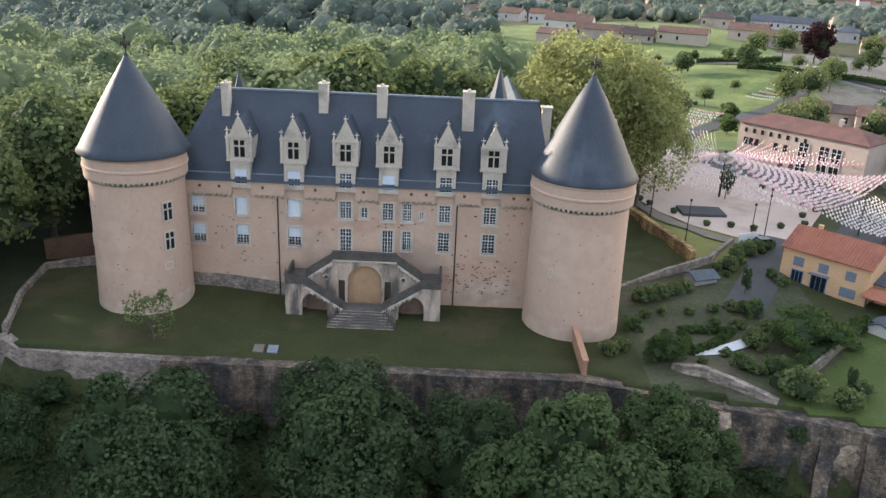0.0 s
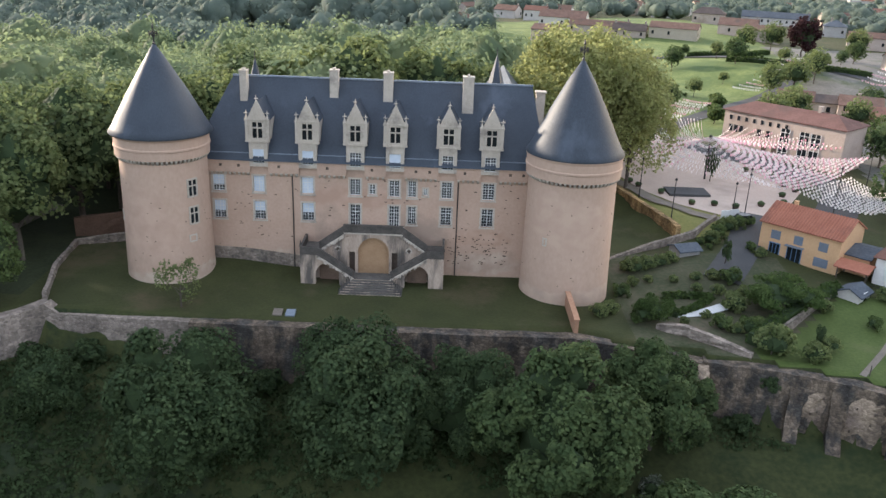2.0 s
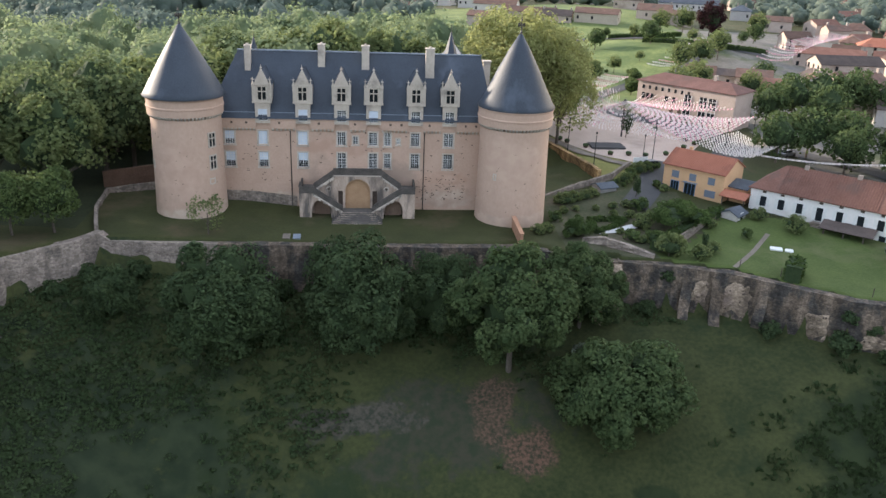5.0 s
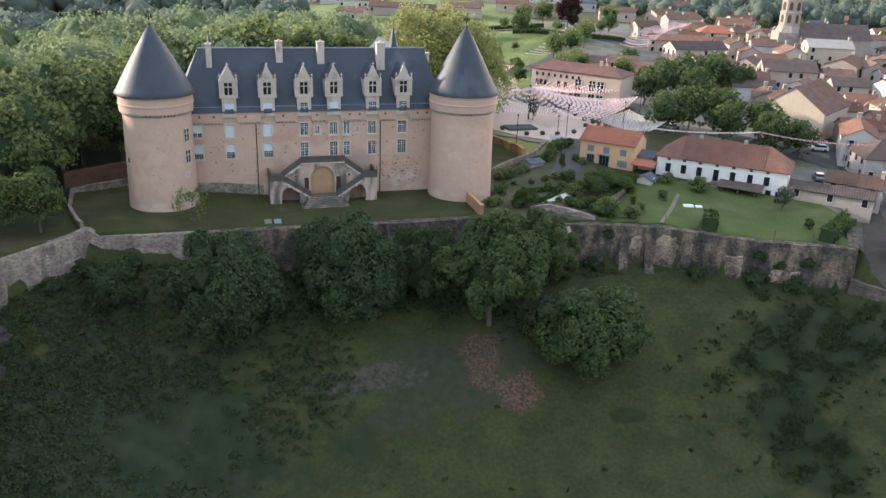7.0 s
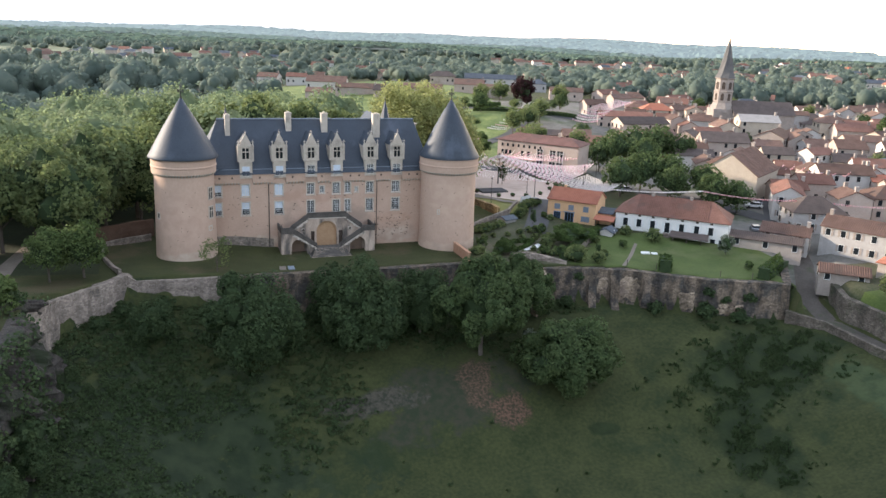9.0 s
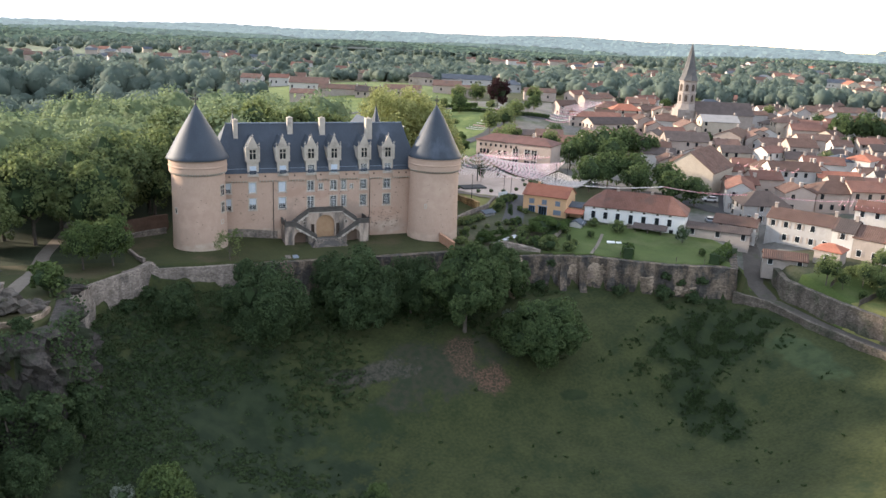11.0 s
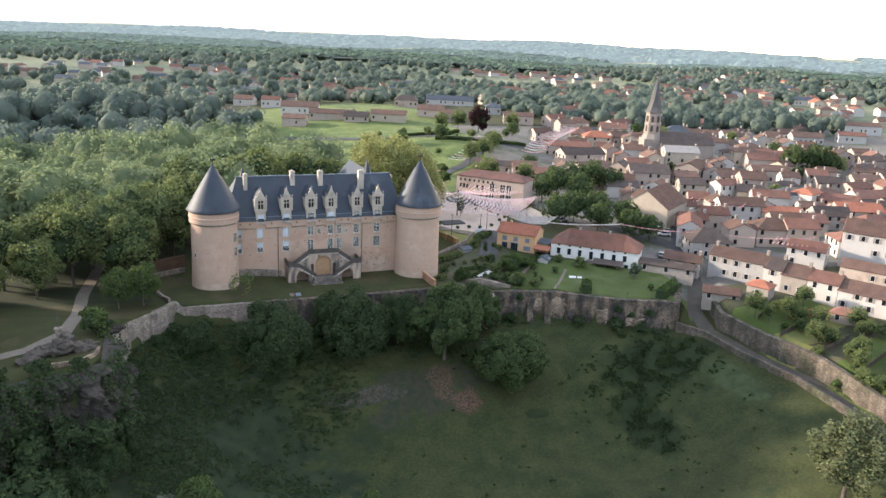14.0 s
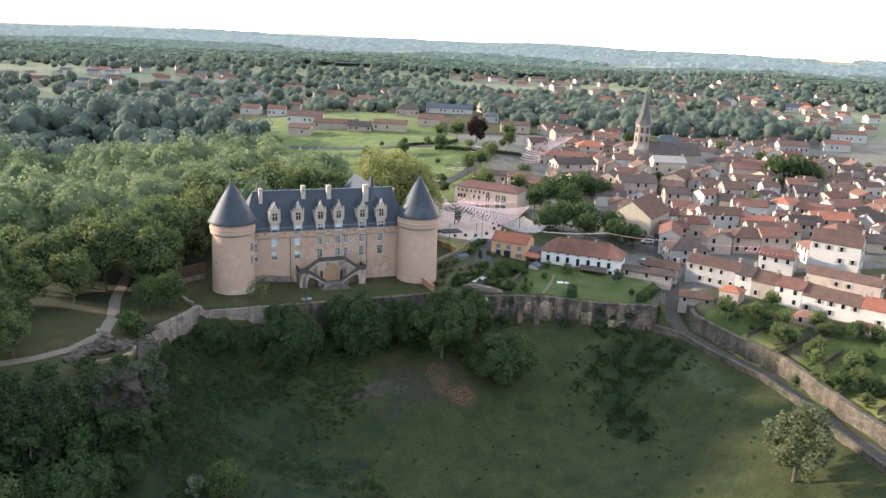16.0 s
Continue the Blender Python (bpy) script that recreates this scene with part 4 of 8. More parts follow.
def pane_mesh(w, h):
    key = ("p", round(w, 2), round(h, 2))
    if key not in made:
        bm = bmesh.new()
        box(bm, 0, w, 0, 0.02, 0, h)
        me = bpy.data.meshes.new("pane")
        bmesh.ops.recalc_face_normals(bm, faces=bm.faces)
        bm.to_mesh(me)
        bm.free()
        made[key] = me
    return made[key]


for x0, x1, z0, z1, kind in openings:
    x = (x0 + x1) / 2
    blind = 0.0
    if kind == "upper":
        blind = {-29.45: 0.62, -24.3: 0.97, -18.1: 0.97}.get(round(x, 2), 0)
    if kind == "lower":
        blind = {-29.45: 0.6, -24.3: 0.55, -18.1: 0.55}.get(round(x, 2), 0)
    casement(castle, x0, x1, z0, z1, FY, blind, (2, 4) if kind == "slit" else (4, 6))
    if kind == "lower" and z0 > 8.2:
        bm = bmesh.new()
        for k in range(9):
            u = x0 + 0.05 + (x1 - x0 - 0.1) * k / 8
            box(bm, u - 0.012, u + 0.012, FY - 0.1, FY - 0.07, z0 + 0.02, z0 + 0.62)
        box(bm, x0, x1, FY - 0.11, FY - 0.06, z0 + 0.6, z0 + 0.65)
        part("railing", bm, IRON, castle)

# the corbelled band under the eaves, broken by the dormers
DORMERS = [-24.15, -17.95, -11.95, -6.95, -0.3, 5.08]
DW = 1.42
edges = [-31.0] + [v for d in DORMERS for v in (d - 1.15, d + 1.15)] + [10.4]
corbel_me = None
for a, b in zip(edges[::2], edges[1::2]):
    bm = bmesh.new()
    box(bm, a, b, FY - 0.36, FY + 0.05, 14.75, 16.3)
    box(bm, a, b, FY - 0.46, FY + 0.05, 16.16, 16.34)
    part("parapet_band", bm, RENDER, castle)
    n = max(1, int((b - a) / 0.56))
    for i in range(n):
        u = a + (i + 0.5) * (b - a) / n
        if corbel_me is None:
            bm = bmesh.new()
            prism(bm, [(-0.36, 0.5), (0.0, 0.5), (0.0, 0.0), (-0.12, 0.06), (-0.34, 0.3)], "x", -0.14, 0.14)
            corbel_me = bpy.data.meshes.new("corbel")
            bmesh.ops.recalc_face_normals(bm, faces=bm.faces)
            bm.to_mesh(corbel_me)
            bm.free()
        c = obj("corbel", corbel_me, ASHLAR, main_wall)
        c.location = (u, FY + 0.003, 14.25)
    for i in range(1 if b - a < 4 else 2):
        bm = bmesh.new()
        u = a + (b - a) * (0.35 + 0.4 * i)
        box(bm, u - 0.17, u + 0.17, FY - 0.365, FY - 0.2, 15.45, 15.8)
        part("loophole", bm, HOLE, castle)

# roof: steep slates, hipped at the ends, with a lighter skirt line
bm = bmesh.new()
EY, RY, RZ, EZ = 90.45, 98.0, 25.75, 16.3
kink = (91.6, 18.0)
L0, L1, R0, R1 = -32.6, -28.6, 12.3, 10.4


def slope(bm, a, b, c, d):
    bm.faces.new([bm.verts.new(p) for p in (a, b, c, d)])


slope(bm, (L0, EY, EZ), (R0, EY, EZ), (R0 - 0.4, kink[0], kink[1]), (L0 + 0.5, kink[0], kink[1]))
slope(bm, (L0 + 0.5, kink[0], kink[1]), (R0 - 0.4, kink[0], kink[1]), (R1, RY, RZ), (L1, RY, RZ))
slope(bm, (L0, 105.5, EZ), (R0, 105.5, EZ), (R1, RY, RZ), (L1, RY, RZ))
slope(bm, (L0, EY, EZ), (L0, 105.5, EZ), (L0 + 0.5, 104.4, kink[1]), (L0 + 0.5, kink[0], kink[1]))
bm.faces.new([bm.verts.new(p) for p in ((L0 + 0.5, kink[0], kink[1]), (L0 + 0.5, 104.4, kink[1]), (L1, RY, RZ))])
bm.faces.new([bm.verts.new(p) for p in ((R0, EY, EZ), (R0, 105.5, EZ), (R1, RY, RZ), (R0 - 0.4, kink[0], kink[1]))])
roof = part("roof", bm, SLATE, castle, "steep dark blue-grey slate roof")
bm = bmesh.new()
box(bm, L1 - 0.1, R1 + 0.1, RY - 0.16, RY + 0.16, RZ - 0.08, RZ + 0.14)
part("ridge", bm, SLATE_TRIM, roof)
for a, b in zip(edges[::2], edges[1::2]):
    bm = bmesh.new()
    box(bm, a, b, 90.98, 91.2, 17.12, 17.24)
    part("gutter", bm, SLATE_TRIM, roof)

# lucarnes


def lucarne(x):
    luc = obj("dormer", luc_body, ASHLAR, castle, "pale carved stone dormer with gable and pinnacles")
    luc.location = (x, 0, 0)
    for k, (nm, me, mt) in enumerate(luc_parts):
        obj(nm, me, mt, luc, local=True)
    return luc


def keep(bm, name):
    me = bpy.data.meshes.new(name)
    bmesh.ops.recalc_face_normals(bm, faces=bm.faces)
    bm.to_mesh(me)
    bm.free()
    return me


bm = bmesh.new()
y0 = 90.62
# lower stage with its window, panel, upper stage with a cross window
face_wall(bm, -1.15, 1.15, 15.55, 18.75, [(-0.72, 0.72, 15.95, 17.8)], 0.35, lambda u, d, z: (u, y0 + d, z))
face_wall(bm, -DW, DW, 18.9, 21.55, [(-0.62, 0.62, 19.2, 21.2)], 0.35, lambda u, d, z: (u, y0 - 0.03 + d, z))
box(bm, -1.52, 1.52, y0 - 0.16, y0 + 0.3, 18.72, 18.92)
for s in (-1, 1):
    a, b = (-1.15, -1.14) if s < 0 else (1.14, 1.15)
    box(bm, a, b, y0, y0 + 3.0, 15.6, 18.75)
    a, b = (-DW, -DW + 0.02) if s < 0 else (DW - 0.02, DW)
    box(bm, a, b, y0 - 0.03, y0 + 4.2, 18.9, 21.5)
luc_body = keep(bm, "dormer")
luc_extra = []
for s in (-1, 1):
    # pilasters and pinnacles
    bm = bmesh.new()
    u = s * 1.3
    box(bm, u - 0.17, u + 0.17, y0 - 0.18, y0 + 0.1, 18.92, 21.5)
    luc_extra.append(("pilaster", keep(bm, "pilaster")))
    bm = bmesh.new()
    box(bm, u - 0.23, u + 0.23, y0 - 0.24, y0 + 0.16, 21.42, 21.62)
    lathe(bm, [(0.2, 21.6), (0.16, 21.8), (0.05, 22.2), (0.16, 22.36), (0.05, 22.5), (0.02, 22.75)], 6, u, y0 - 0.04)
    box(bm, u - 0.26, u + 0.26, y0 - 0.09, y0 + 0.01, 22.3, 22.4)
    luc_extra.append(("pinnacle", keep(bm, "pinnacle")))
bm = bmesh.new()
prism(bm, [(-1.22, 21.55), (1.22, 21.55), (0.09, 23.85), (-0.09, 23.85)], "y", y0 - 0.05, y0 + 0.25)
for s in (-1, 1):
    for q in (0.25, 0.5, 0.75):
        ux, uz = s * 1.15 * (1 - q), 21.7 + 2.05 * q
        box(bm, ux + s * 0.02 - 0.05, ux + s * 0.02 + 0.05, y0 - 0.06, y0 + 0.06, uz, uz + 0.13)
prism(bm, [(-0.42, 21.8), (0.42, 21.8), (0, 22.75)], "y", y0 - 0.12, y0 - 0.05)
luc_extra.append(("gable", keep(bm, "gable")))
bm = bmesh.new()
box(bm, -1.3, 1.3, y0 - 0.14, y0 + 0.2, 21.45, 21.6)
luc_extra.append(("cornice", keep(bm, "cornice")))
bm = bmesh.new()
lathe(bm, [(0.12, 23.8), (0.05, 24.0), (0.16, 24.15), (0.05, 24.28), (0.02, 24.6)], 6, 0, y0 + 0.05)
box(bm, -0.24, 0.24, y0, y0 + 0.1, 24.1, 24.2)
luc_extra.append(("finial", keep(bm, "finial")))
bm = bmesh.new()
for s in (-1, 1):
    vs = [bm.verts.new(p) for p in ((s * 1.5, y0 + 0.22, 21.4), (s * 1.5, y0 + 4.3, 21.4), (0, y0 + 6.2, 23.7), (0, y0 + 0.22, 23.7))]
    bm.faces.new(vs if s > 0 else vs[::-1])
luc_roof = keep(bm, "roof")
bm = bmesh.new()
box(bm, -0.62, 0.62, y0 + 0.2, y0 + 0.22, 19.2, 21.2)
luc_glass = keep(bm, "pane")
bm = bmesh.new()
box(bm, -0.72, 0.72, y0 + 0.25, y0 + 0.27, 15.95, 17.8)
luc_glass_low = keep(bm, "pane")
bm = bmesh.new()
box(bm, -0.075, 0.075, y0 - 0.02, y0 + 0.16, 19.2, 21.2)
box(bm, -0.62, 0.62, y0 - 0.022, y0 + 0.158, 20.42, 20.57)
luc_cross = keep(bm, "mullion")
luc_bars = frame_mesh(1.44, 1.85, (4, 5)).copy()
luc_bars.transform(Matrix.Translation((-0.72, y0 + 0.12, 15.95)))
luc_parts = [("roof", luc_roof, SLATE), ("pane", luc_glass, GLASS_DARK), ("pane", luc_glass_low, GLASS_DARK), ("mullion", luc_cross, ASHLAR), ("frame", luc_bars, WHITE_PAINT)] + [(nm, me, ASHLAR) for nm, me in luc_extra]
for me, mt in ((luc_body, ASHLAR), (luc_roof, SLATE), (luc_glass, GLASS_DARK), (luc_glass_low, GLASS_DARK), (luc_cross, ASHLAR), (luc_bars, WHITE_PAINT), *[(me, ASHLAR) for nm, me in luc_extra]):
    if not me.materials:
        me.materials.append(mt)
for x in DORMERS:
    luc = lucarne(x)
    if x in (-24.15, -17.95, -6.95):
        bm = bmesh.new()
        k = 0.9 if x == -6.95 else 0.5
        box(bm, -0.66, 0.66, y0 + 0.08, y0 + 0.1, 17.8 - 1.85 * k, 17.76)
        part("blind", bm, BLIND, luc, "closed white blind", local=True)

# chimneys
for x, w, y, foot, top in ((-26.85, 0.9, 95.6, 21.5, 26.6), (-15.3, 1.1, 96.2, 22.5, 26.95), (-8.3, 1.2, 96.0, 22.0, 26.9), (2.0, 1.4, 95.2, 21.2, 26.85)):
    bm = bmesh.new()
    box(bm, x - w / 2, x + w / 2, y, y + 1.3, foot, top)
    box(bm, x - w / 2 - 0.07, x + w / 2 + 0.07, y - 0.07, y + 1.37, top, top + 0.16)
    for k in range(2):
        box(bm, x - 0.18, x + 0.18, y + 0.2 + k * 0.55, y + 0.5 + k * 0.55, top + 0.16, top + 0.38)
    part("chimney", bm, ASHLAR, castle, "tall pale rendered chimney stack")

# drainpipes
for x, z1 in ((-20.0, 14.8), (1.15, 14.8)):
    bm = bmesh.new()
    lathe(bm, [(0.07, 1.0), (0.07, z1)], 8, x, FY - 0.1)
    box(bm, x - 0.14, x + 0.14, FY - 0.22, FY - 0.0, z1, z1 + 0.25)
    part("drainpipe", bm, IRON, castle)

# putlog holes and chips in the render: flat plates, the holes' shade painted dark
rnd = random.Random(5)
bm = bmesh.new()
prism(bm, [(-0.09, -0.06), (0.0, -0.08), (0.1, -0.05), (0.08, 0.06), (-0.07, 0.07)], "y", -0.012, 0.02)
hole_me = keep(bm, "putlog_hole")
for i in range(290):
    x, z = rnd.uniform(-30, 9.6), rnd.uniform(3.2, 14.6)
    if rnd.random() < 0.35:
        x, z = rnd.uniform(-3.8, 8), rnd.uniform(3, 7)
    if any(o[0] - 0.4 < x < o[1] + 0.4 and o[2] - 0.4 < z < o[3] + 0.4 for o in openings) or (-19.3 < x < 0 and z < 9.2):
        continue
    h = obj("putlog_hole", hole_me, HOLE, main_wall)
    h.location = (x, FY, z)
    h.scale = (rnd.uniform(0.6, 2.0), 1, rnd.uniform(0.6, 1.1))


# round towers
def tower(cx, cy, base_r, dz, eave, label, windows=()):
    bm = bmesh.new()
    lathe(bm, [(base_r + 0.12, -1.0), (base_r, 3.5), (base_r - 0.12, 9.0), (base_r - 0.2, 16.6 + dz)], 96, cx, cy, cap=False)
    body = part("tower", bm, RENDER_TOWER, castle, label, smooth=True)
    r = base_r - 0.2
    bm = bmesh.new()
    lathe(bm, [(q + r, z + dz) for q, z in ((0.02, 17.02), (0.4, 17.04), (0.42, 18.0), (0.52, 18.08), (0.52, 18.28), (0.42, 18.36), (0.42, 19.3), (0.52, 19.42), (0.54, 19.62), (-1, 19.7))], 96, cx, cy, cap=False)
    part("parapet", bm, RENDER_TOWER, body, "plain rendered parapet ring under the cone", smooth=False)
    for i in range(64):
        a = 2 * math.pi * i / 64
        if math.sin(a) > 0.75:
            continue
        c = obj("corbel", corbel_me, ASHLAR, body)
        c.location = (cx + r * math.cos(a), cy + r * math.sin(a), 16.52 + dz)
        c.rotation_euler = (0, 0, a + math.pi / 2)
    bm = bmesh.new()
    lathe(bm, [(eave - 0.05, 19.6 + dz), (eave, 19.72 + dz), (eave * 0.93, 20.35 + dz), (eave * 0.83, 21.5 + dz), (eave * 0.56, 24.85 + dz * 0.5), (eave * 0.27, 28.15), (0.14, 30.6)], 96, cx, cy)
    part("cone_roof", bm, SLATE, body, "tall conical slate roof flared at the eaves", smooth=True)
    bm = bmesh.new()
    lathe(bm, [(0.22, 30.3), (0.18, 30.7), (0.08, 30.9), (0.08, 31.3), (0.2, 31.42), (0.08, 31.55), (0.06, 32.3), (0.15, 32.42), (0.03, 33.0)], 8, cx, cy)
    for k in range(4):
        m = Matrix.Translation((cx, cy, 31.75)) @ Matrix.Rotation(k * math.pi / 4, 4, "Z")
        box(bm, -0.55, 0.55, -0.04, 0.04, -0.05, 0.05, m)
        for s in (-1, 1):
            box(bm, s * 0.46 - 0.05, s * 0.46 + 0.05, -0.05, 0.05, -0.25, 0.3, m)
    part("finial", bm, IRON, body, "dark wrought-iron finial")
    for a, z0, w, h, cross in windows:
        a = radians(a)
        rr = base_r - 0.13
        m = Matrix.Translation((cx + rr * math.sin(a), cy - rr * math.cos(a), z0)) @ Matrix.Rotation(a, 4, "Z")
        bm = bmesh.new()
        t = 0.2
        box(bm, -w / 2 - t, -w / 2, -0.06, 0.4, -0.15, h + t, m)
        box(bm, w / 2, w / 2 + t, -0.06, 0.4, -0.15, h + t, m)
        box(bm, -w / 2, w / 2, -0.06, 0.4, h, h + t, m)
        box(bm, -w / 2, w / 2, -0.08, 0.4, -0.2, 0, m)
        if cross:
            box(bm, -0.08, 0.08, -0.05, 0.3, 0, h, m)
            box(bm, -w / 2, -0.08, -0.05, 0.3, h * 0.6, h * 0.6 + 0.15, m)
            box(bm, 0.08, w / 2, -0.05, 0.3, h * 0.6, h * 0.6 + 0.15, m)
        win = part("window", bm, ASHLAR, body)
        bm = bmesh.new()
        box(bm, -w / 2, w / 2, 0.0, 0.1, 0, h, m)
        part("pane", bm, GLASS_DARK, body)
    # worn spots and holes on the render, again as flat dark-painted plates
    rnd = random.Random(int(abs(cx)))
    for i in range(34):
        a, z = radians(rnd.uniform(-95, 95)), rnd.uniform(3, 15)
        rr = float(np.interp(z, [-1, 3.5, 9, 16.6], [base_r + 0.25, base_r, base_r - 0.12, base_r - 0.2]))
        h = obj("putlog_hole", hole_me, HOLE, body)
        h.location = (cx + rr * math.sin(a), cy - rr * math.cos(a), z)
        h.rotation_euler = (0, 0, a)
        h.scale = (rnd.uniform(0.5, 1.1), 1, rnd.uniform(0.5, 1.0))
    return body


tower(-35.3, 88.3, 5.38, 0.7, 6.12, "round tower of smooth beige render with three small windows", ((54, 13.1, 1.05, 1.95, True), (54, 9.65, 1.05, 1.95, True), (50, 7.45, 0.7, 0.6, False), (-62, 9.7, 0.5, 0.9, False)))
tower(15.15, 88.2, 5.6, -0.05, 6.02, "blank round tower of smooth beige render", ((-38, 8.9, 0.22, 0.7, False),))

# turrets and wings behind the main roof
for cx, cy, r, z0, z1, n in ((-26.6, 101.7, 1.7, 22.0, 27.4, 8), (5.9, 103.0, 2.1, 22.5, 28.9, 6)):
    bm = bmesh.new()
    lathe(bm, [(r, z0), (r * 0.62, z0 + (z1 - z0) * 0.3), (0.06, z1)], n, cx, cy)
    spire = part("turret_roof", bm, SLATE, castle, "small pointed slate turret roof")
    bm = bmesh.new()
    lathe(bm, [(0.05, z1 - 0.1), (0.04, z1 + 1.1)], 6, cx, cy)
    box(bm, cx - 0.22, cx + 0.22, cy - 0.02, cy + 0.02, z1 + 0.6, z1 + 0.66)
    part("finial", bm, IRON, spire)
    bm = bmesh.new()
    lathe(bm, [(r * 0.9, 10), (r * 0.9, z0 + 0.05)], 12, cx, cy)
    part("turret_wall", bm, RENDER, castle)
bm = bmesh.new()
box(bm, 3, 14, 105, 128, 1, 17.5)
part("wing_wall", bm, RENDER, castle)
bm = bmesh.new()
prism(bm, [(2.5, 17.4), (14.5, 17.4), (8.5, 24.2)], "y", 105.2, 128.5)
part("wing_roof", bm, SLATE, castle, "slate roof of the courtyard wing")
bm = bmesh.new()
box(bm, 11.6, 12.8, 103.0, 104.2, 16, 24.0)
box(bm, 11.45, 12.95, 102.85, 104.35, 24.0, 24.2)
part("chimney", bm, ASHLAR, castle)

# ---------- the double stair ----------
stair = thing("double_stair", pose(-9.5, 88, 1.5), "horseshoe double staircase of stained stone with dark parapets", "staircase")


def arch(x0, x1, z0, zs, n=14):
    """Points of an opening from the ground at x1 up over a round head and down at x0."""
    c, r = (x0 + x1) / 2, (x1 - x0) / 2
    return [(x1, z0)] + [(c + r * math.cos(math.pi * k / n), zs + r * math.sin(math.pi * k / n)) for k in range(n + 1)] + [(x0, z0)]


CX = -9.4
bm = bmesh.new()
back = [(CX - 9.0, 0.5), (CX - 9.0, 5.6), (CX - 6.9, 5.6), (CX - 3.6, 8.0), (CX + 3.6, 8.0), (CX + 6.9, 5.6), (CX + 9.0, 5.6), (CX + 9.0, 0.5)]
pts = back + [(CX + 3.1, 0.5), (CX + 3.1, 5.4), (CX + 2.35, 5.4), (CX + 2.35, 0.5)] + arch(CX - 2.0, CX + 2.0, 0.5, 5.35) + [(CX - 2.35, 0.5), (CX - 2.35, 5.4), (CX - 3.1, 5.4), (CX - 3.1, 0.5)]
prism(bm, pts, "y", 88.3, 88.85)
part("back_wall", bm, STAIR_STONE, stair, "stained pale stone wall with a round niche")
bm = bmesh.new()
box(bm, CX - 2.2, CX + 2.2, 88.86, 88.95, 0.5, 7.6)
part("niche_wall", bm, NICHE, stair, "ochre plaster at the back of the niche")
for a in (-3.1, 2.35):
    bm = bmesh.new()
    box(bm, CX + a, CX + a + 0.75, 88.7, 88.76, 1.5, 5.4)
    part("niche_door", bm, HOLE, stair, "dark narrow doorway beside the niche")
bm = bmesh.new()
box(bm, CX - 3.75, CX + 3.75, 88.05, 91, 7.85, 8.05)
part("upper_landing", bm, ASHLAR, stair)
bm = bmesh.new()
box(bm, CX - 3.7, CX + 3.7, 88.05, 88.35, 8.05, 8.95)
box(bm, CX - 3.8, CX + 3.8, 87.98, 88.42, 8.95, 9.1)
part("parapet", bm, DARK_STONE, stair, "dark lichen-covered stone parapet")
for s in (-1, 1):
    def q(u):
        return CX + s * u
    # upper flight
    for k in range(13):
        bm = bmesh.new()
        u = 3.6 + k * 0.26
        z = 8.0 - (k + 1) * 0.185
        box(bm, min(q(u), q(u + 0.27)), max(q(u), q(u + 0.27)), 88.85, 91, 5.0, z)
        part("step", bm, STEP_STONE, stair)
    bm = bmesh.new()
    box(bm, min(q(6.9), q(9.0)), max(q(6.9), q(9.0)), 86.3, 91, 5.3, 5.6)
    part("landing", bm, STEP_STONE, stair)
    bm = bmesh.new()
    prism(bm, [(q(3.6), 7.85), (q(3.6), 9.0), (q(6.9), 6.65), (q(6.9), 5.5)], "y", 88.1, 88.4)
    part("parapet", bm, DARK_STONE, stair)
    bm = bmesh.new()
    prism(bm, [(q(3.55), 7.72), (q(3.55), 7.96), (q(6.9), 5.6), (q(6.9), 5.36)], "y", 88.0, 88.3)
    part("string_course", bm, PALE_EDGE, stair, "crumbling pale edge stones")
    # outer landing with its pier
    bm = bmesh.new()
    a, b = sorted((q(6.9), q(9.05)))
    box(bm, a, b, 86.15, 86.42, 5.6, 6.65)
    o = sorted((q(8.8), q(9.08)))
    box(bm, o[0], o[1], 86.4, 91, 5.6, 6.65)
    box(bm, o[0] - 0.05, o[1] + 0.05, 86.1, 86.5, 6.6, 6.85)
    lathe(bm, [(0.14, 6.8), (0.09, 7.05), (0.03, 7.5)], 8, q(8.95), 86.3)
    part("parapet", bm, DARK_STONE, stair)
    # front wall with its arch
    bm = bmesh.new()
    lo, hi = sorted((q(7.15), q(4.15)))
    opening = arch(lo, hi, 0.5, 3.0)
    outline = [(q(9.05), 0.5), (q(9.05), 5.6), (q(6.7), 5.6), (q(2.35), 2.75), (q(2.35), 0.5)]
    pts = outline + (opening if s < 0 else opening[::-1])
    prism(bm, pts, "y", 86.25, 86.85)
    box(bm, min(q(8.5), q(9.05)), max(q(8.5), q(9.05)), 86.85, 91, 0.5, 5.55)
    part("front_wall", bm, STAIR_STONE, stair, "stained pale stone wall with an arched opening")
    for k in range(16):
        bm = bmesh.new()
        u = 6.7 - k * 0.275
        z = 5.6 - (k + 1) * 0.178
        box(bm, min(q(u), q(u - 0.28)), max(q(u), q(u - 0.28)), 86.5, 88.3, z - 0.5, z)
        part("step", bm, STEP_STONE, stair)
    bm = bmesh.new()
    prism(bm, [(q(6.9), 5.62), (q(6.9), 6.65), (q(2.3), 3.6), (q(2.3), 2.6)], "y", 86.1, 86.42)
    part("parapet", bm, DARK_STONE, stair)
    bm = bmesh.new()
    prism(bm, [(q(6.95), 5.36), (q(6.95), 5.62), (q(2.3), 2.66), (q(2.3), 2.4)], "y", 86.02, 86.3)
    part("string_course", bm, PALE_EDGE, stair, "crumbling pale edge stones")
    bm = bmesh.new()
    if True:
        box(bm, min(q(6.9), q(4.4)), max(q(6.9), q(4.4)), 88.0, 88.1, 0.6, 4.0)
    part("vault_back", bm, VAULT, stair)
    # edge stones left standing out under the parapets, and round openings
    er = random.Random(4 + s)
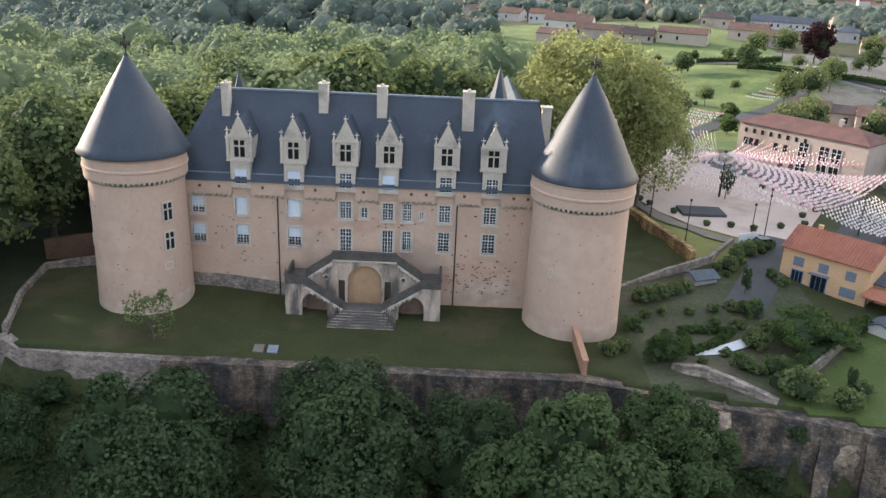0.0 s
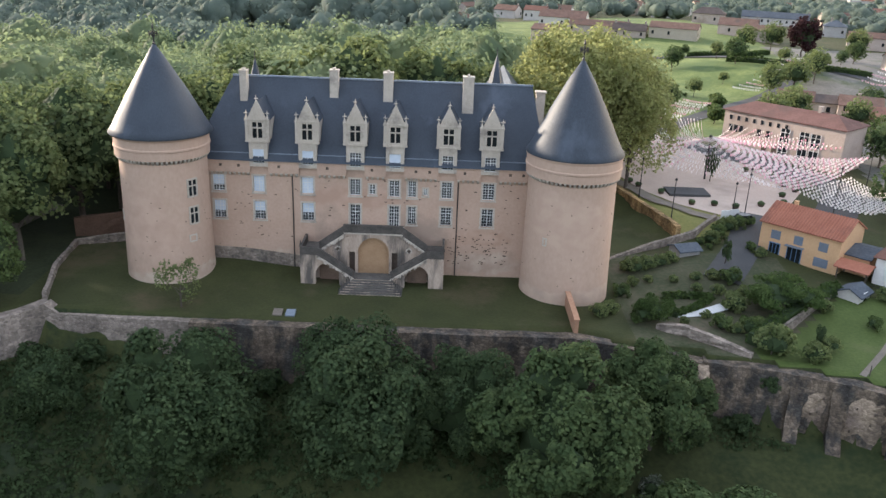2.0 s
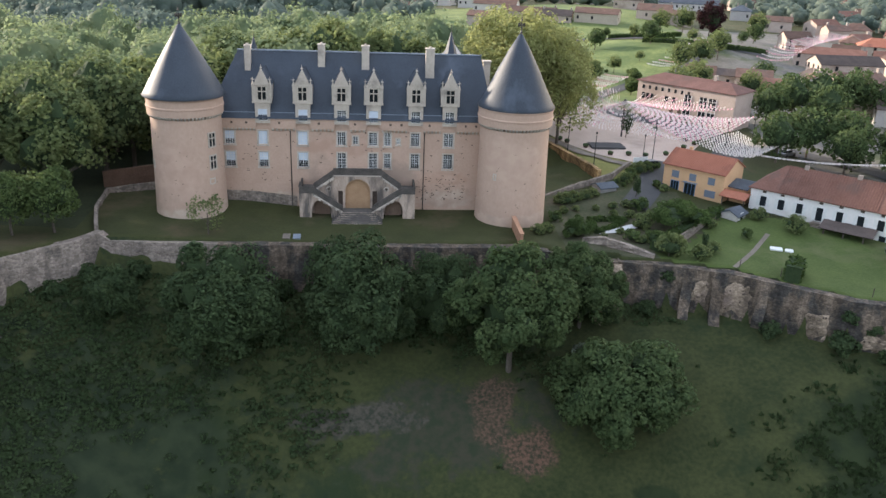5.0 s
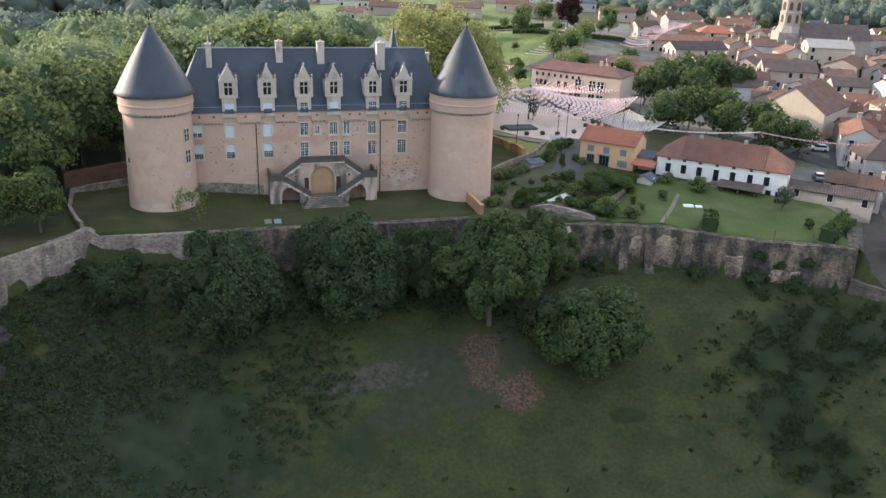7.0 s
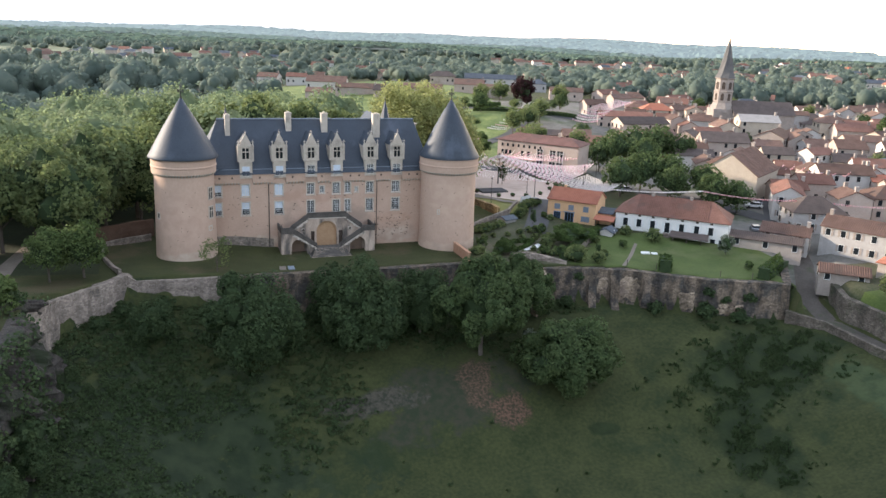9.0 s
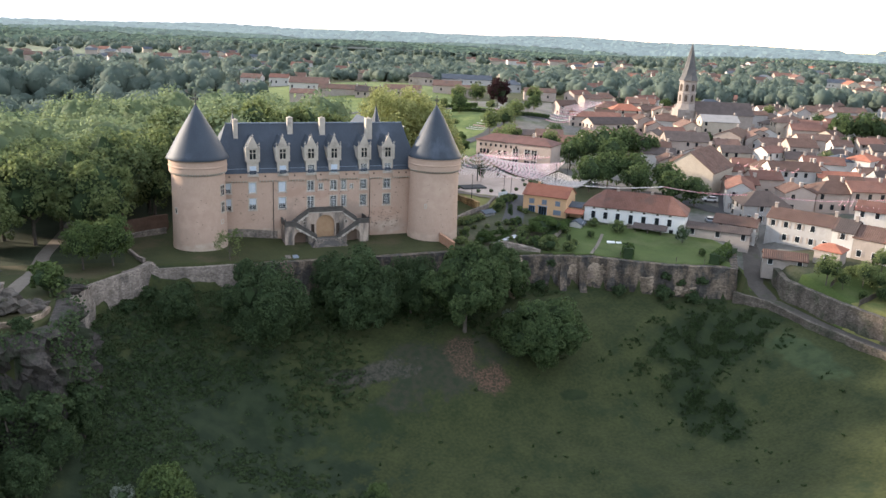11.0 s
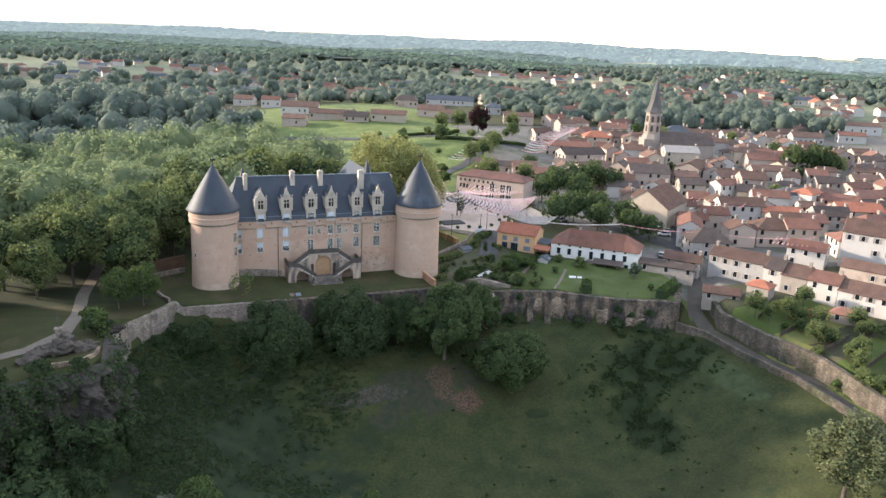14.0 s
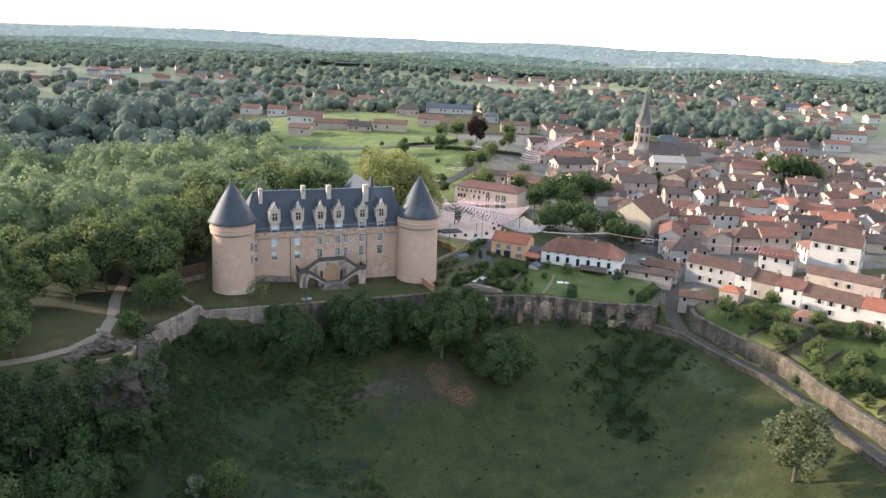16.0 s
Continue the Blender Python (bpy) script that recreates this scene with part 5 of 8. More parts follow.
    for k in range(26):
        f = (k + 0.5) / 26
        for u0, u1, z0, z1, y in ((3.55, 6.9, 7.70, 5.34, 87.98), (6.95, 2.3, 5.34, 2.38, 86.0)):
            if er.random() < 0.45:
                continue
            bm = bmesh.new()
            u, z, w, d = u0 + (u1 - u0) * f, z0 + (z1 - z0) * f, er.uniform(0.04, 0.1), er.uniform(0.08, 0.3)
            box(bm, q(u) - w, q(u) + w, y, y + 0.3, z - d, z + 0.1)
            part("edge_stone", bm, PALE_EDGE, stair)
    bm = bmesh.new()
    lathe(bm, [(0.22, -0.05), (0.4, -0.05), (0.4, 0.02), (0.22, 0.02)], 16, cap=False)
    bmesh.ops.transform(bm, matrix=pose(q(4.55), 88.27, 5.75, 90, 0, 0), verts=bm.verts)
    ring_ = part("round_opening", bm, PALE_EDGE, stair, "round window with a pale stone ring")
    bm = bmesh.new()
    lathe(bm, [(0.01, -0.03), (0.24, -0.03), (0.24, 0.01), (0.01, 0.01)], 16)
    bmesh.ops.transform(bm, matrix=pose(q(4.55), 88.285, 5.75, 90, 0, 0), verts=bm.verts)
    part("opening", bm, HOLE, ring_)
    for u in (3.35, 5.6):
        bm = bmesh.new()
        box(bm, q(u) - 0.22, q(u) + 0.22, 88.16, 88.32, 1.2, 7.4 if u < 4 else 6.0)
        part("pilaster", bm, STAIR_STONE, stair)
    # rail down the wide steps
    bm = bmesh.new()
    for k in range(6):
        px, py, pz = q(2.6 + 0.25 * k), 86.2 - 0.55 * k, 2.55 - 0.2 * k
        lathe(bm, [(0.035, pz - 0.2), (0.035, pz + 0.85)], 6, px, py)
    prism(bm, [(86.2, 3.36), (86.2, 3.42), (83.4, 2.42), (83.4, 2.36)], "x", q(2.6) - 0.03, q(2.6) + 0.03)
    part("railing", bm, IRON, stair)
for k in range(8):
    bm = bmesh.new()
    z = 2.7 - 0.165 * (k + 1)
    box(bm, CX - 2.5 - 0.24 * k, CX + 2.5 + 0.24 * k, 86.0 - 0.42 * k, 88.3, z - 0.3, z)
    st = part("step", bm, STEP_STONE, stair)
    bm = bmesh.new()
    box(bm, CX - 2.5 - 0.24 * k, CX + 2.5 + 0.24 * k, 85.98 - 0.42 * k, 86.03 - 0.42 * k, z - 0.06, z + 0.012)
    part("nosing", bm, STAIR_STONE, st)

# hatches in the lawn, low wall by the tower
for k, (x, c) in enumerate(((-19.6, PATH_DIRT), (-18.1, SLATE_TRIM))):
    bm = bmesh.new()
    z = ground_z(x, 77.3)
    prism(bm, [(76.7, z - 0.05), (77.9, z - 0.05), (77.9, z + 0.4), (76.7, z + 0.12)], "x", x - 0.55, x + 0.55)
    tagged(part("roof_hatch", bm, c), "small sloping hatch cover set in the lawn", "hatch", "lawn hatches")
bm = bmesh.new()
box(bm, 14.75, 15.2, 74.6, 82.6, 0.5, 3.3)
box(bm, 14.65, 15.3, 74.5, 82.6, 3.3, 3.42)
tagged(part("brick_wall", bm, shader("brick_cap", (0.34, 0.18, 0.11), (0.44, 0.26, 0.17), 1.5, 0.92, bump=0.4)), "low brick wall between tower and rampart", "wall")


# ---------- houses ----------
def roof_mesh(L, D, rise, hip, over=0.4, thick=0.16):
    """A pitched roof over L x D, ridge along x, standing at z = 0 on its walls."""
    bm = bmesh.new()
    a, b = L / 2 + (over if hip else 0.25), D / 2 + over
    dz = rise / (D / 2) * over
    r = L / 2 - (D / 2) * 0.85 if hip else a
    r = max(r, 0.05)
    top = [(-a, -b, -dz), (a, -b, -dz), (r, 0, rise), (-r, 0, rise), (-a, b, -dz), (a, b, -dz)]
    up, lo = [bm.verts.new((x, y, z + thick)) for x, y, z in top], [bm.verts.new(p) for p in top]
    faces = [(0, 1, 2, 3), (5, 4, 3, 2)] + ([(1, 5, 2), (4, 0, 3)] if hip else [])
    for f in faces:
        bm.faces.new([up[i] for i in f])
        bm.faces.new([lo[i] for i in f[::-1]])
    loop = [0, 1, 5, 4] if hip else [0, 1, 2, 5, 4, 3]
    for i, j in zip(loop, loop[1:] + loop[:1]):
        bm.faces.new((lo[i], lo[j], up[j], up[i]))
    return keep(bm, "roof")


def ribbed(L, D, rise, pitch=0.3, over=0.45):
    """Rows of round tiles over a gabled or hipped slope: raised ribs from eave to ridge."""
    bm = bmesh.new()
    n = int((L + 0.4) / pitch)
    dz = rise / (D / 2) * over
    for i in range(n):
        x = -L / 2 - 0.2 + (i + 0.5) * pitch
        for s in (-1, 1):
            pts = [(x - pitch * 0.32, 0.17), (x - pitch * 0.14, 0.25), (x + pitch * 0.14, 0.25), (x + pitch * 0.32, 0.17)]
            A = [bm.verts.new((px, s * (D / 2 + over), -dz + h)) for px, h in pts]
            B = [bm.verts.new((px, 0, rise + h)) for px, h in pts]
            for k in range(3):
                bm.faces.new((A[k], A[k + 1], B[k + 1], B[k]))
            bm.faces.new(A[::-1])
    return keep(bm, "tile_rows")


house_rnd = random.Random(11)
FOOT = []


def small_window(w, h, shut):
    key = ("hw", w, h, shut)
    if key not in made:
        bm = bmesh.new()
        box(bm, -w / 2 - 0.08, w / 2 + 0.08, -0.05, 0.02, -0.1, h + 0.08)
        fr = keep(bm, "window")
        bm = bmesh.new()
        box(bm, -w / 2, w / 2, -0.075, -0.03, 0, h)
        pn = keep(bm, "pane")
        sh = None
        if shut:
            bm = bmesh.new()
            box(bm, -w - 0.1, -w / 2 - 0.1, -0.08, -0.03, -0.03, h + 0.03)
            sh = keep(bm, "shutter")
        made[key] = (fr, pn, sh)
    return made[key]


def windows_on(home, wall, L, D, h, sides, floors, shut, mat_sh, w=0.95, hh=1.4, skip=0.15, rnd=house_rnd, gap=2.9, base=0.0):
    away = math.hypot(home.matrix_basis.translation.x + 50, home.matrix_basis.translation.y + 80)
    far = away > 240
    skip = skip if away < 200 else 0.35 if away < 330 else 0.5
    for side in sides:
        run = L if side in "fb" else D
        n = max(1, int(run / gap))
        for fl in range(floors):
            z = base + (h - base) / floors * fl + (h - base) / floors * 0.38
            for i in range(n):
                if rnd.random() < skip:
                    continue
                u = -run / 2 + run * (i + 0.5) / n
                m = {"f": pose(u, -D / 2, z), "b": pose(-u, D / 2, z, 0, 0, 180), "r": pose(L / 2, u, z, 0, 0, 90), "l": pose(-L / 2, -u, z, 0, 0, -90)}[side]
                fr, pn, sh = small_window(w, hh, shut)
                if far:
                    win = obj("window", pn, GLASS_DARK, home, local=True)
                    win.matrix_basis = m
                    continue
                win = obj("window", fr, WHITE_PAINT, home, local=True)
                win.matrix_basis = m
                obj("pane", pn, GLASS_DARK, win, local=True)
                if sh is not None and rnd.random() < 0.7:
                    obj("shutter", sh, mat_sh, win, local=True)
                    other = obj("shutter", sh, mat_sh, win, local=True)
                    other.location = (1.5 * w + 0.2, 0, 0)


WNAME = {"w": "white-walled", "p": "pink-beige", "s": "rubble-stone", "g": "grey-rendered", "y": "cream-walled", "a": "apricot"}
RNAME = {"b": "brown tiled roof", "r": "faded red tiled roof", "o": "orange tiled roof", "d": "dark old tiled roof", "k": "slate roof", "g": "pale roof", "h": "dull red roof"}


def house(x, y, ang, L, D, h, wall, roof, hip, z=None, rise=None, detail=True, sides="frl", floors=None, chim=None, label=""):
    if z is None:
        z = min(ground_z(x, y), ground_z(x - 2, y - 3)) - 0.1
    FOOT.append((x, y, max(L, D) / 2))
    if h > 6 and x < 150 and y < 140 and not label:
        h *= 0.8
    elif h > 5 and not label:
        h *= 0.87
    rise = rise or D / 2 * house_rnd.uniform(0.42, 0.58)
    size = "small" if h < 4.2 else "tall" if h > 7.4 else "two-storey"
    home = thing("house", pose(x, y, z, 0, 0, ang), label or f"{size} {WNAME[wall]} village house with a {RNAME[roof]}", "house", "village houses")
    bm = bmesh.new()
    if hip:
        box(bm, -L / 2, L / 2, -D / 2, D / 2, -2.5, h)
    else:
        prism(bm, [(-D / 2, -2.5), (D / 2, -2.5), (D / 2, h), (0, h + rise), (-D / 2, h)], "x", -L / 2, L / 2)
    wl = part("wall", bm, WALLS[wall], home, local=True)
    rf = obj("roof", roof_mesh(L, D, rise, hip), ROOFS[roof], home, local=True)
    rf.location = (0, 0, h)
    if not hip and detail and math.hypot(x + 50, y + 80) < 270 and roof != "k":
        rb = obj("tile_row", ribbed(L, D, rise, 0.42), ROOFS[roof], rf, local=True)
        rb["kind"] = "stuff"
    n = chim if chim is not None else house_rnd.choice((0, 1, 1, 2))
    for k in range(n):
        bm = bmesh.new()
        u = (-1) ** k * (L / 2 - 0.7) if not hip else (-1) ** k * L * 0.2
        box(bm, u - 0.35, u + 0.35, -0.45, 0.45, h + rise - 0.7, h + rise + 1.1)
        box(bm, u - 0.42, u + 0.42, -0.52, 0.52, h + rise + 1.1, h + rise + 1.22)
        part("chimney", bm, WALLS["s"], home, local=True)
    fl = floors or (1 if h < 4.2 or math.hypot(x + 50, y + 80) > 420 else 2 if h < 7.4 else 3)
    windows_on(home, wl, L, D, h, sides if hip or True else "fb", fl, house_rnd.random() < 0.6, house_rnd.choice((WHITE_PAINT, SHUTTER_GREY, WALLS["s"])))
    return home


# the row above the sloping gardens, with its outbuildings
house(100.5, 64.5, -60, 15, 7.5, 6.1, "g", "b", 0, label="tall grey-white house with a brown tiled roof above the lane")
house(105.1, 55.8, -62, 4.6, 8, 7.2, "w", "d", 0, chim=1)
house(107.7, 51.0, -62, 6.4, 8, 6.4, "s", "b", 0, chim=1)
house(111.0, 44.8, -62, 7.4, 8, 7.0, "w", "r", 0, chim=1)
house(116.3, 34.8, -62, 15, 8, 6.2, "w", "b", 0, chim=1)
house(122.6, 22.8, -62, 12, 8, 5.6, "w", "o", 0)
house(129.0, 9.5, -62, 14, 8, 6.0, "y", "b", 0)
house(140.3, 57.8, -55, 14, 11, 10.4, "w", "b", 0, label="big three-storey white house with a brown tiled roof")
house(123.9, 64.1, -55, 10, 8, 6, "w", "r", 0)
house(131.9, 45.9, -60, 20, 6, 4.1, "p", "b", 0)
house(85.6, 54.0, -40, 9.0, 4.6, 2.3, "s", "b", 0, chim=0, label="low stone garden shed with a brown tiled roof")
house(94.5, 50.1, -62, 5.4, 5, 3.6, "s", "o", 1, chim=0)
house(98.8, 35.5, -45, 3.5, 4, 3, "w", "o", 0, chim=0)
house(106.5, 33.5, -62, 6.5, 4.5, 2.6, "p", "r", 1, chim=0)
house(113.5, 21.0, -62, 6, 3.5, 2.5, "p", "r", 0, chim=0)
house(89.7, 74.9, -49, 10, 6.2, 4.6, "w", "b", 0)
house(82.8, 72.9, -45, 14.5, 4.2, 2.5, "s", "d", 0, chim=0, label="long low open shed with an old dark tiled roof")
house(149, 68, -23, 18, 9, 7, "w", "r", 1)
house(122, 90, 67, 8, 8, 7, "p", "b", 0)
house(133, 88, -23, 12, 10, 7, "p", "b", 1)
house(140, 84, -23, 10, 9, 8, "p", "r", 0)
house(155, 107, -23, 14, 6, 6, "s", "o", 0)
house(144, 115, -23, 15, 9, 8, "w", "b", 0)
house(108, 96, 52, 14, 7, 8, "w", "r", 0)
house(105, 84, -23, 12, 10, 5, "g", "d", 1)
house(127, 108, -23, 9, 8, 6, "p", "r", 0)
house(125, 121, -23, 8, 6, 6, "w", "r", 0)
house(143, 124, 67, 8, 8, 6, "s", "b", 0)
house(132, 138, -3, 5, 6, 5, "w", "r", 0)
house(138, 153, 37, 10, 7, 6, "w", "b", 0)
house(148, 173, -23, 16, 10, 7, "p", "d", 0)
house(154, 153, -23, 10, 7, 6, "y", "d", 0)
house(176, 169, 67, 10, 8, 7, "s", "b", 0)
house(170, 173, 37, 16, 10, 8, "s", "b", 0)
house(183, 198, -23, 15, 10, 9, "y", "g", 0)
house(238, 272, -23, 20, 18, 6, "g", "k", 1)
house(293, 318, -43, 18, 9, 7, "w", "r", 0)
house(221, 200, -23, 10, 8, 8, "y", "b", 1)
house(178, 162, -3, 10, 8, 6, "g", "b", 0)
house(181, 150, -23, 10, 9, 8, "p", "b", 0)
house(178, 207, -23, 9, 8, 6, "w", "b", 0)
house(176, 222, -23, 12, 8, 6, "w", "b", 0)
house(157, 194, -13, 10, 7, 5, "p", "r", 0)
house(144, 187, 37, 9, 8, 6, "p", "d", 0)
house(126, 182, 7, 14, 12, 7, "p", "b", 0)
house(140, 213, -3, 20, 10, 7, "p", "d", 0)
house(182, 265, -23, 14, 10, 6, "y", "o", 1)
house(146, 234, -28, 22, 7, 6, "p", "r", 0)
house(194, 318, -3, 10, 8, 6, "p", "b", 0)
house(206, 323, -23, 12, 9, 6, "y", "b", 1)
house(198, 338, 17, 14, 8, 6, "p", "r", 0)
house(180, 387, -23, 10, 10, 5, "g", "k", 1)
house(177, 345, -23, 18, 8, 6, "p", "b", 0)
house(134, 349, -23, 12, 8, 5, "p", "b", 0)
house(174, 446, -23, 34, 10, 4, "w", "k", 0)
house(92, 209, -23, 9, 7, 4, "p", "b", 0)
house(104, 198, -23, 10, 7, 5, "p", "b", 0)
house(101, 205, -23, 12, 6, 4, "p", "d", 0)
house(105, 189, -23, 14, 8, 4, "p", "r", 0)
house(171, 129, -33, 13, 8, 6, "w", "r", 0)
house(178, 128, -23, 8, 8, 7, "w", "k", 1)
house(184, 124, 22, 10, 8, 8, "w", "o", 1)
house(171, 101, -23, 12, 9, 5, "g", "d", 0)
house(187, 104, -23, 16, 10, 6, "p", "o", 0)
house(172, 85, -3, 14, 11, 6, "p", "r", 1)
house(193, 119, -43, 16, 9, 5, "p", "r", 0)
house(211, 120, -13, 14, 9, 5, "w", "r", 0)
house(236, 192, -33, 22, 9, 6, "w", "r", 0)
house(246, 177, -23, 12, 10, 9, "w", "o", 0)
house(277, 236, 37, 10, 8, 6, "w", "b", 0)
house(326, 264, -23, 18, 9, 6, "g", "b", 0)
house(352, 300, 7, 14, 8, 6, "p", "b", 0)
house(432, 353, -23, 22, 8, 6, "p", "r", 0)
house(412, 301, -23, 24, 10, 7, "w", "b", 0)
house(369, 270, -33, 16, 9, 5, "w", "r", 0)
house(539, 480, -23, 20, 10, 5, "w", "k", 0)
house(633, 607, -23, 34, 12, 6, "w", "k", 0)
house(156, 117, 67, 9, 8, 5, "w", "r", 0)
house(207, 168, -23, 16, 8, 6, "p", "b", 0)
house(223, 190, -23, 14, 8, 5, "p", "r", 0)
house(161, 166, -23, 9, 8, 6, "p", "b", 0)
house(201, 233, -23, 10, 8, 6, "g", "d", 0)
house(54, 393, -20, 22, 10, 5.6, "w", "b", 0)
house(43, 358, -26, 13, 9, 5.5, "p", "b", 0)
house(66, 364, -20, 26, 9, 3.6, "s", "b", 0)
house(-9, 400, -16, 12, 10, 8.2, "p", "r", 0)
house(6, 385, -16, 14, 9, 5.5, "w", "b", 0)
house(46, 443, -20, 12, 9, 6.2, "w", "r", 0)
house(32, 462, -30, 13, 9, 5.2, "w", "b", 0)
house(-12, 457, -10, 15, 9, 4.6, "p", "b", 0)
house(-2, 430, -40, 12, 9, 4.6, "p", "b", 1)
house(-20, 499, -16, 14, 9, 4.8, "w", "b", 0)
house(-34, 521, -16, 16, 9, 4.4, "p", "b", 0)
house(95, 348, -24, 20, 9, 5.2, "y", "b", 0)
house(77, 352, -20, 14, 8, 3.4, "p", "d", 0)
house(126, 361, -24, 16, 9, 4.6, "p", "b", 0)
house(126, 405, -20, 15, 9, 5.0, "p", "d", 1)
house(-21, 472, -13, 12, 8, 4, "w", "b", 0)
house(-85, 550, -23, 12, 8, 4, "w", "k", 0)
house(210, 456, -3, 14, 9, 6, "p", "b", 0)
house(257, 398, -23, 14, 9, 6, "p", "b", 0)
house(229, 374, 7, 12, 9, 6, "w", "r", 0)
house(242, 349, -3, 14, 9, 6, "p", "b", 0)
house(216, 301, -43, 16, 9, 6, "p", "r", 0)
house(197, 266, -3, 12, 8, 6, "p", "b", 0)
house(152, 271, -3, 10, 8, 5, "p", "b", 0)
house(335, 455, -23, 12, 9, 6, "w", "r", 0)
house(539, 605, -23, 20, 9, 5, "w", "k", 0)
house(614, 505, -3, 12, 9, 6, "w", "b", 0)
house(661, 563, -23, 10, 8, 7, "w", "b", 0)
house(459, 448, -23, 14, 8, 5, "w", "b", 0)

# ---------- the houses below the castle ----------
def apricot_house():
    home = house(52.8, 102.6, -45, 11.4, 8.2, 5.1, "a", "o", 0, z=1.7, rise=2.0, sides="", chim=0, label="apricot two-storey house with an orange tiled roof and blue shutters")
    for u, z, w, h, kind in ((-3.4, 2.9, 1.2, 1.1, 0), (-0.1, 2.9, 1.1, 1.1, 0), (3.4, 2.9, 1.1, 1.1, 0), (-3.3, 0.3, 1.5, 1.9, 1), (-0.4, 0.1, 2.0, 2.2, 1), (3.4, 0.6, 1.8, 1.1, 0)):
        bm = bmesh.new()
        box(bm, u - w / 2 - 0.09, u + w / 2 + 0.09, -4.16, -4.08, z - 0.09, z + h + 0.09)
        win = part("window", bm, BLUE_PAINT if kind else SHUTTER_GREY, home, local=True)
        bm = bmesh.new()
        for k in range(3 if kind else 1):
            n = 3 if kind else 1
            a = u - w / 2 + w * k / n + 0.05
            box(bm, a, a + w / n - 0.1, -4.19, -4.15, z + 0.05, z + h - 0.05)
        part("pane", bm, GLASS_DARK if kind else SHUTTER_GREY, win, local=True)
    bm = bmesh.new()
    box(bm, -1.7, 0.9, -4.9, -4.1, 2.45, 2.55)
    part("canopy", bm, SHUTTER_GREY, home, local=True)
    bm = bmesh.new()
    box(bm, -3.4, -2.9, 0.4, 0.9, 6.2, 7.6)
    box(bm, -3.45, -2.85, 0.35, 0.95, 7.6, 7.7)
    part("chimney", bm, WALLS["a"], home, local=True)
    house(58.7, 98.4, -45, 3.8, 6.0, 3.2, "a", "k", 0, z=1.2, rise=0.7, sides="", chim=0, label="low apricot garage with a flat dark roof")
    porch = thing("porch", pose(56.0, 94.6, 1.2, 0, 0, -45), "tiled porch roof on timber posts beside the apricot house", "porch")
    rf = obj("roof", roof_mesh(4.2, 3.2, 0.6, False), ROOFS["o"], porch, local=True)
    rf.location = (0, 0, 2.3)
    for u in (-1.9, 1.9):
        for v in (-1.4, 1.4):
            bm = bmesh.new()
            box(bm, u - 0.08, u + 0.08, v - 0.08, v + 0.08, -0.5, 2.5)
            part("post", bm, BARK, porch, local=True)


BLUE_PAINT = shader("blue_frame", (0.09, 0.17, 0.30), (0.13, 0.22, 0.36), 2, 0.6, bump=0)
apricot_house()


def white_house():
    home = house(70.0, 88.6, -42, 24.4, 9.4, 5.9, "v", "r", 1, z=-0.2, rise=3.3, sides="", chim=0, label="long white house with a hipped brown tiled roof")
    for i, u in enumerate((-9.9, -6.9, -3.9, -0.7, 2.4, 5.6, 8.6)):
        z, h = (2.8, 1.7) if i != 3 else (2.3, 2.2)
        fr, pn, sh = small_window(1.0, h, True)
        win = obj("window", fr, WHITE_PAINT, home, local=True)
        win.location = (u, -4.7, z)
        obj("pane", pn, WHITE_PAINT if i == 4 else GLASS_DARK, win, "closed white shutters" if i == 4 else "", local=True)
        obj("shutter", sh, WHITE_PAINT, win, "white louvred shutter", local=True)
        other = obj("shutter", sh, WHITE_PAINT, win, "white louvred shutter", local=True)
        other.location = (1.7, 0, 0)
        bm = bmesh.new()
        box(bm, u - 0.3, u + 0.3, -4.76, -4.68, 5.1, 5.5)
        part("vent", bm, HOLE, home, local=True)
    fr, pn, sh = small_window(1.0, 1.6, False)
    for u in (9.2, 11.0):
        win = obj("window", fr, WHITE_PAINT, home, local=True)
        win.location = (u, -4.7, 0.4)
        obj("pane", pn, GLASS_DARK, win, local=True)
    # covered terrace against the front
    for u in (1.0, 4.0, 7.0):
        bm = bmesh.new()
        box(bm, u - 0.1, u + 0.1, -7.5, -7.3, -0.5, 2.2)
        part("post", bm, BARK, home, local=True)
    bm = bmesh.new()
    prism(bm, [(-7.8, 2.1), (-4.7, 2.8), (-4.7, 2.92), (-7.8, 2.22)], "x", 0.2, 8.4)
    part("porch_roof", bm, ROOFS["d"], home, local=True)
    bm = bmesh.new()
    box(bm, -1.4, 0.2, -6.0, -4.7, 0, 2.2)
    stair = part("outdoor_stair", bm, RUBBLE_PALE, home, "pale stone stair up to the middle door", local=True)
    for k in range(10):
        bm = bmesh.new()
        box(bm, -4.2 + k * 0.28, -3.922 + k * 0.28, -6.0, -4.7, 0, 0.2 * (k + 1))
        part("step", bm, RUBBLE_PALE, stair, local=True)
    bm = bmesh.new()
    box(bm, -11.9, -4.6, -6.6, -4.7, -0.5, 1.3)
    part("balcony", bm, WALLS["g"], home, local=True)
    bm = bmesh.new()
    for k in range(25):
        box(bm, -11.85 + k * 0.3, -11.81 + k * 0.3, -6.58, -6.54, 1.3, 2.2)
    box(bm, -11.9, -4.6, -6.6, -6.52, 2.2, 2.26)
    part("railing", bm, IRON, home, local=True)
    for u in (-5.0, 3.4):
        bm = bmesh.new()
        box(bm, u - 0.35, u + 0.35, -0.3, 0.3, 8.8, 9.9)
        part("chimney", bm, WALLS["s"], home, local=True)
    rb = obj("tile_row", ribbed(15.2, 9.4, 3.3, 0.4), ROOFS["r"], home, local=True)
    rb["kind"] = "stuff"
    rb.location = (0, 0, 5.92)


white_house()


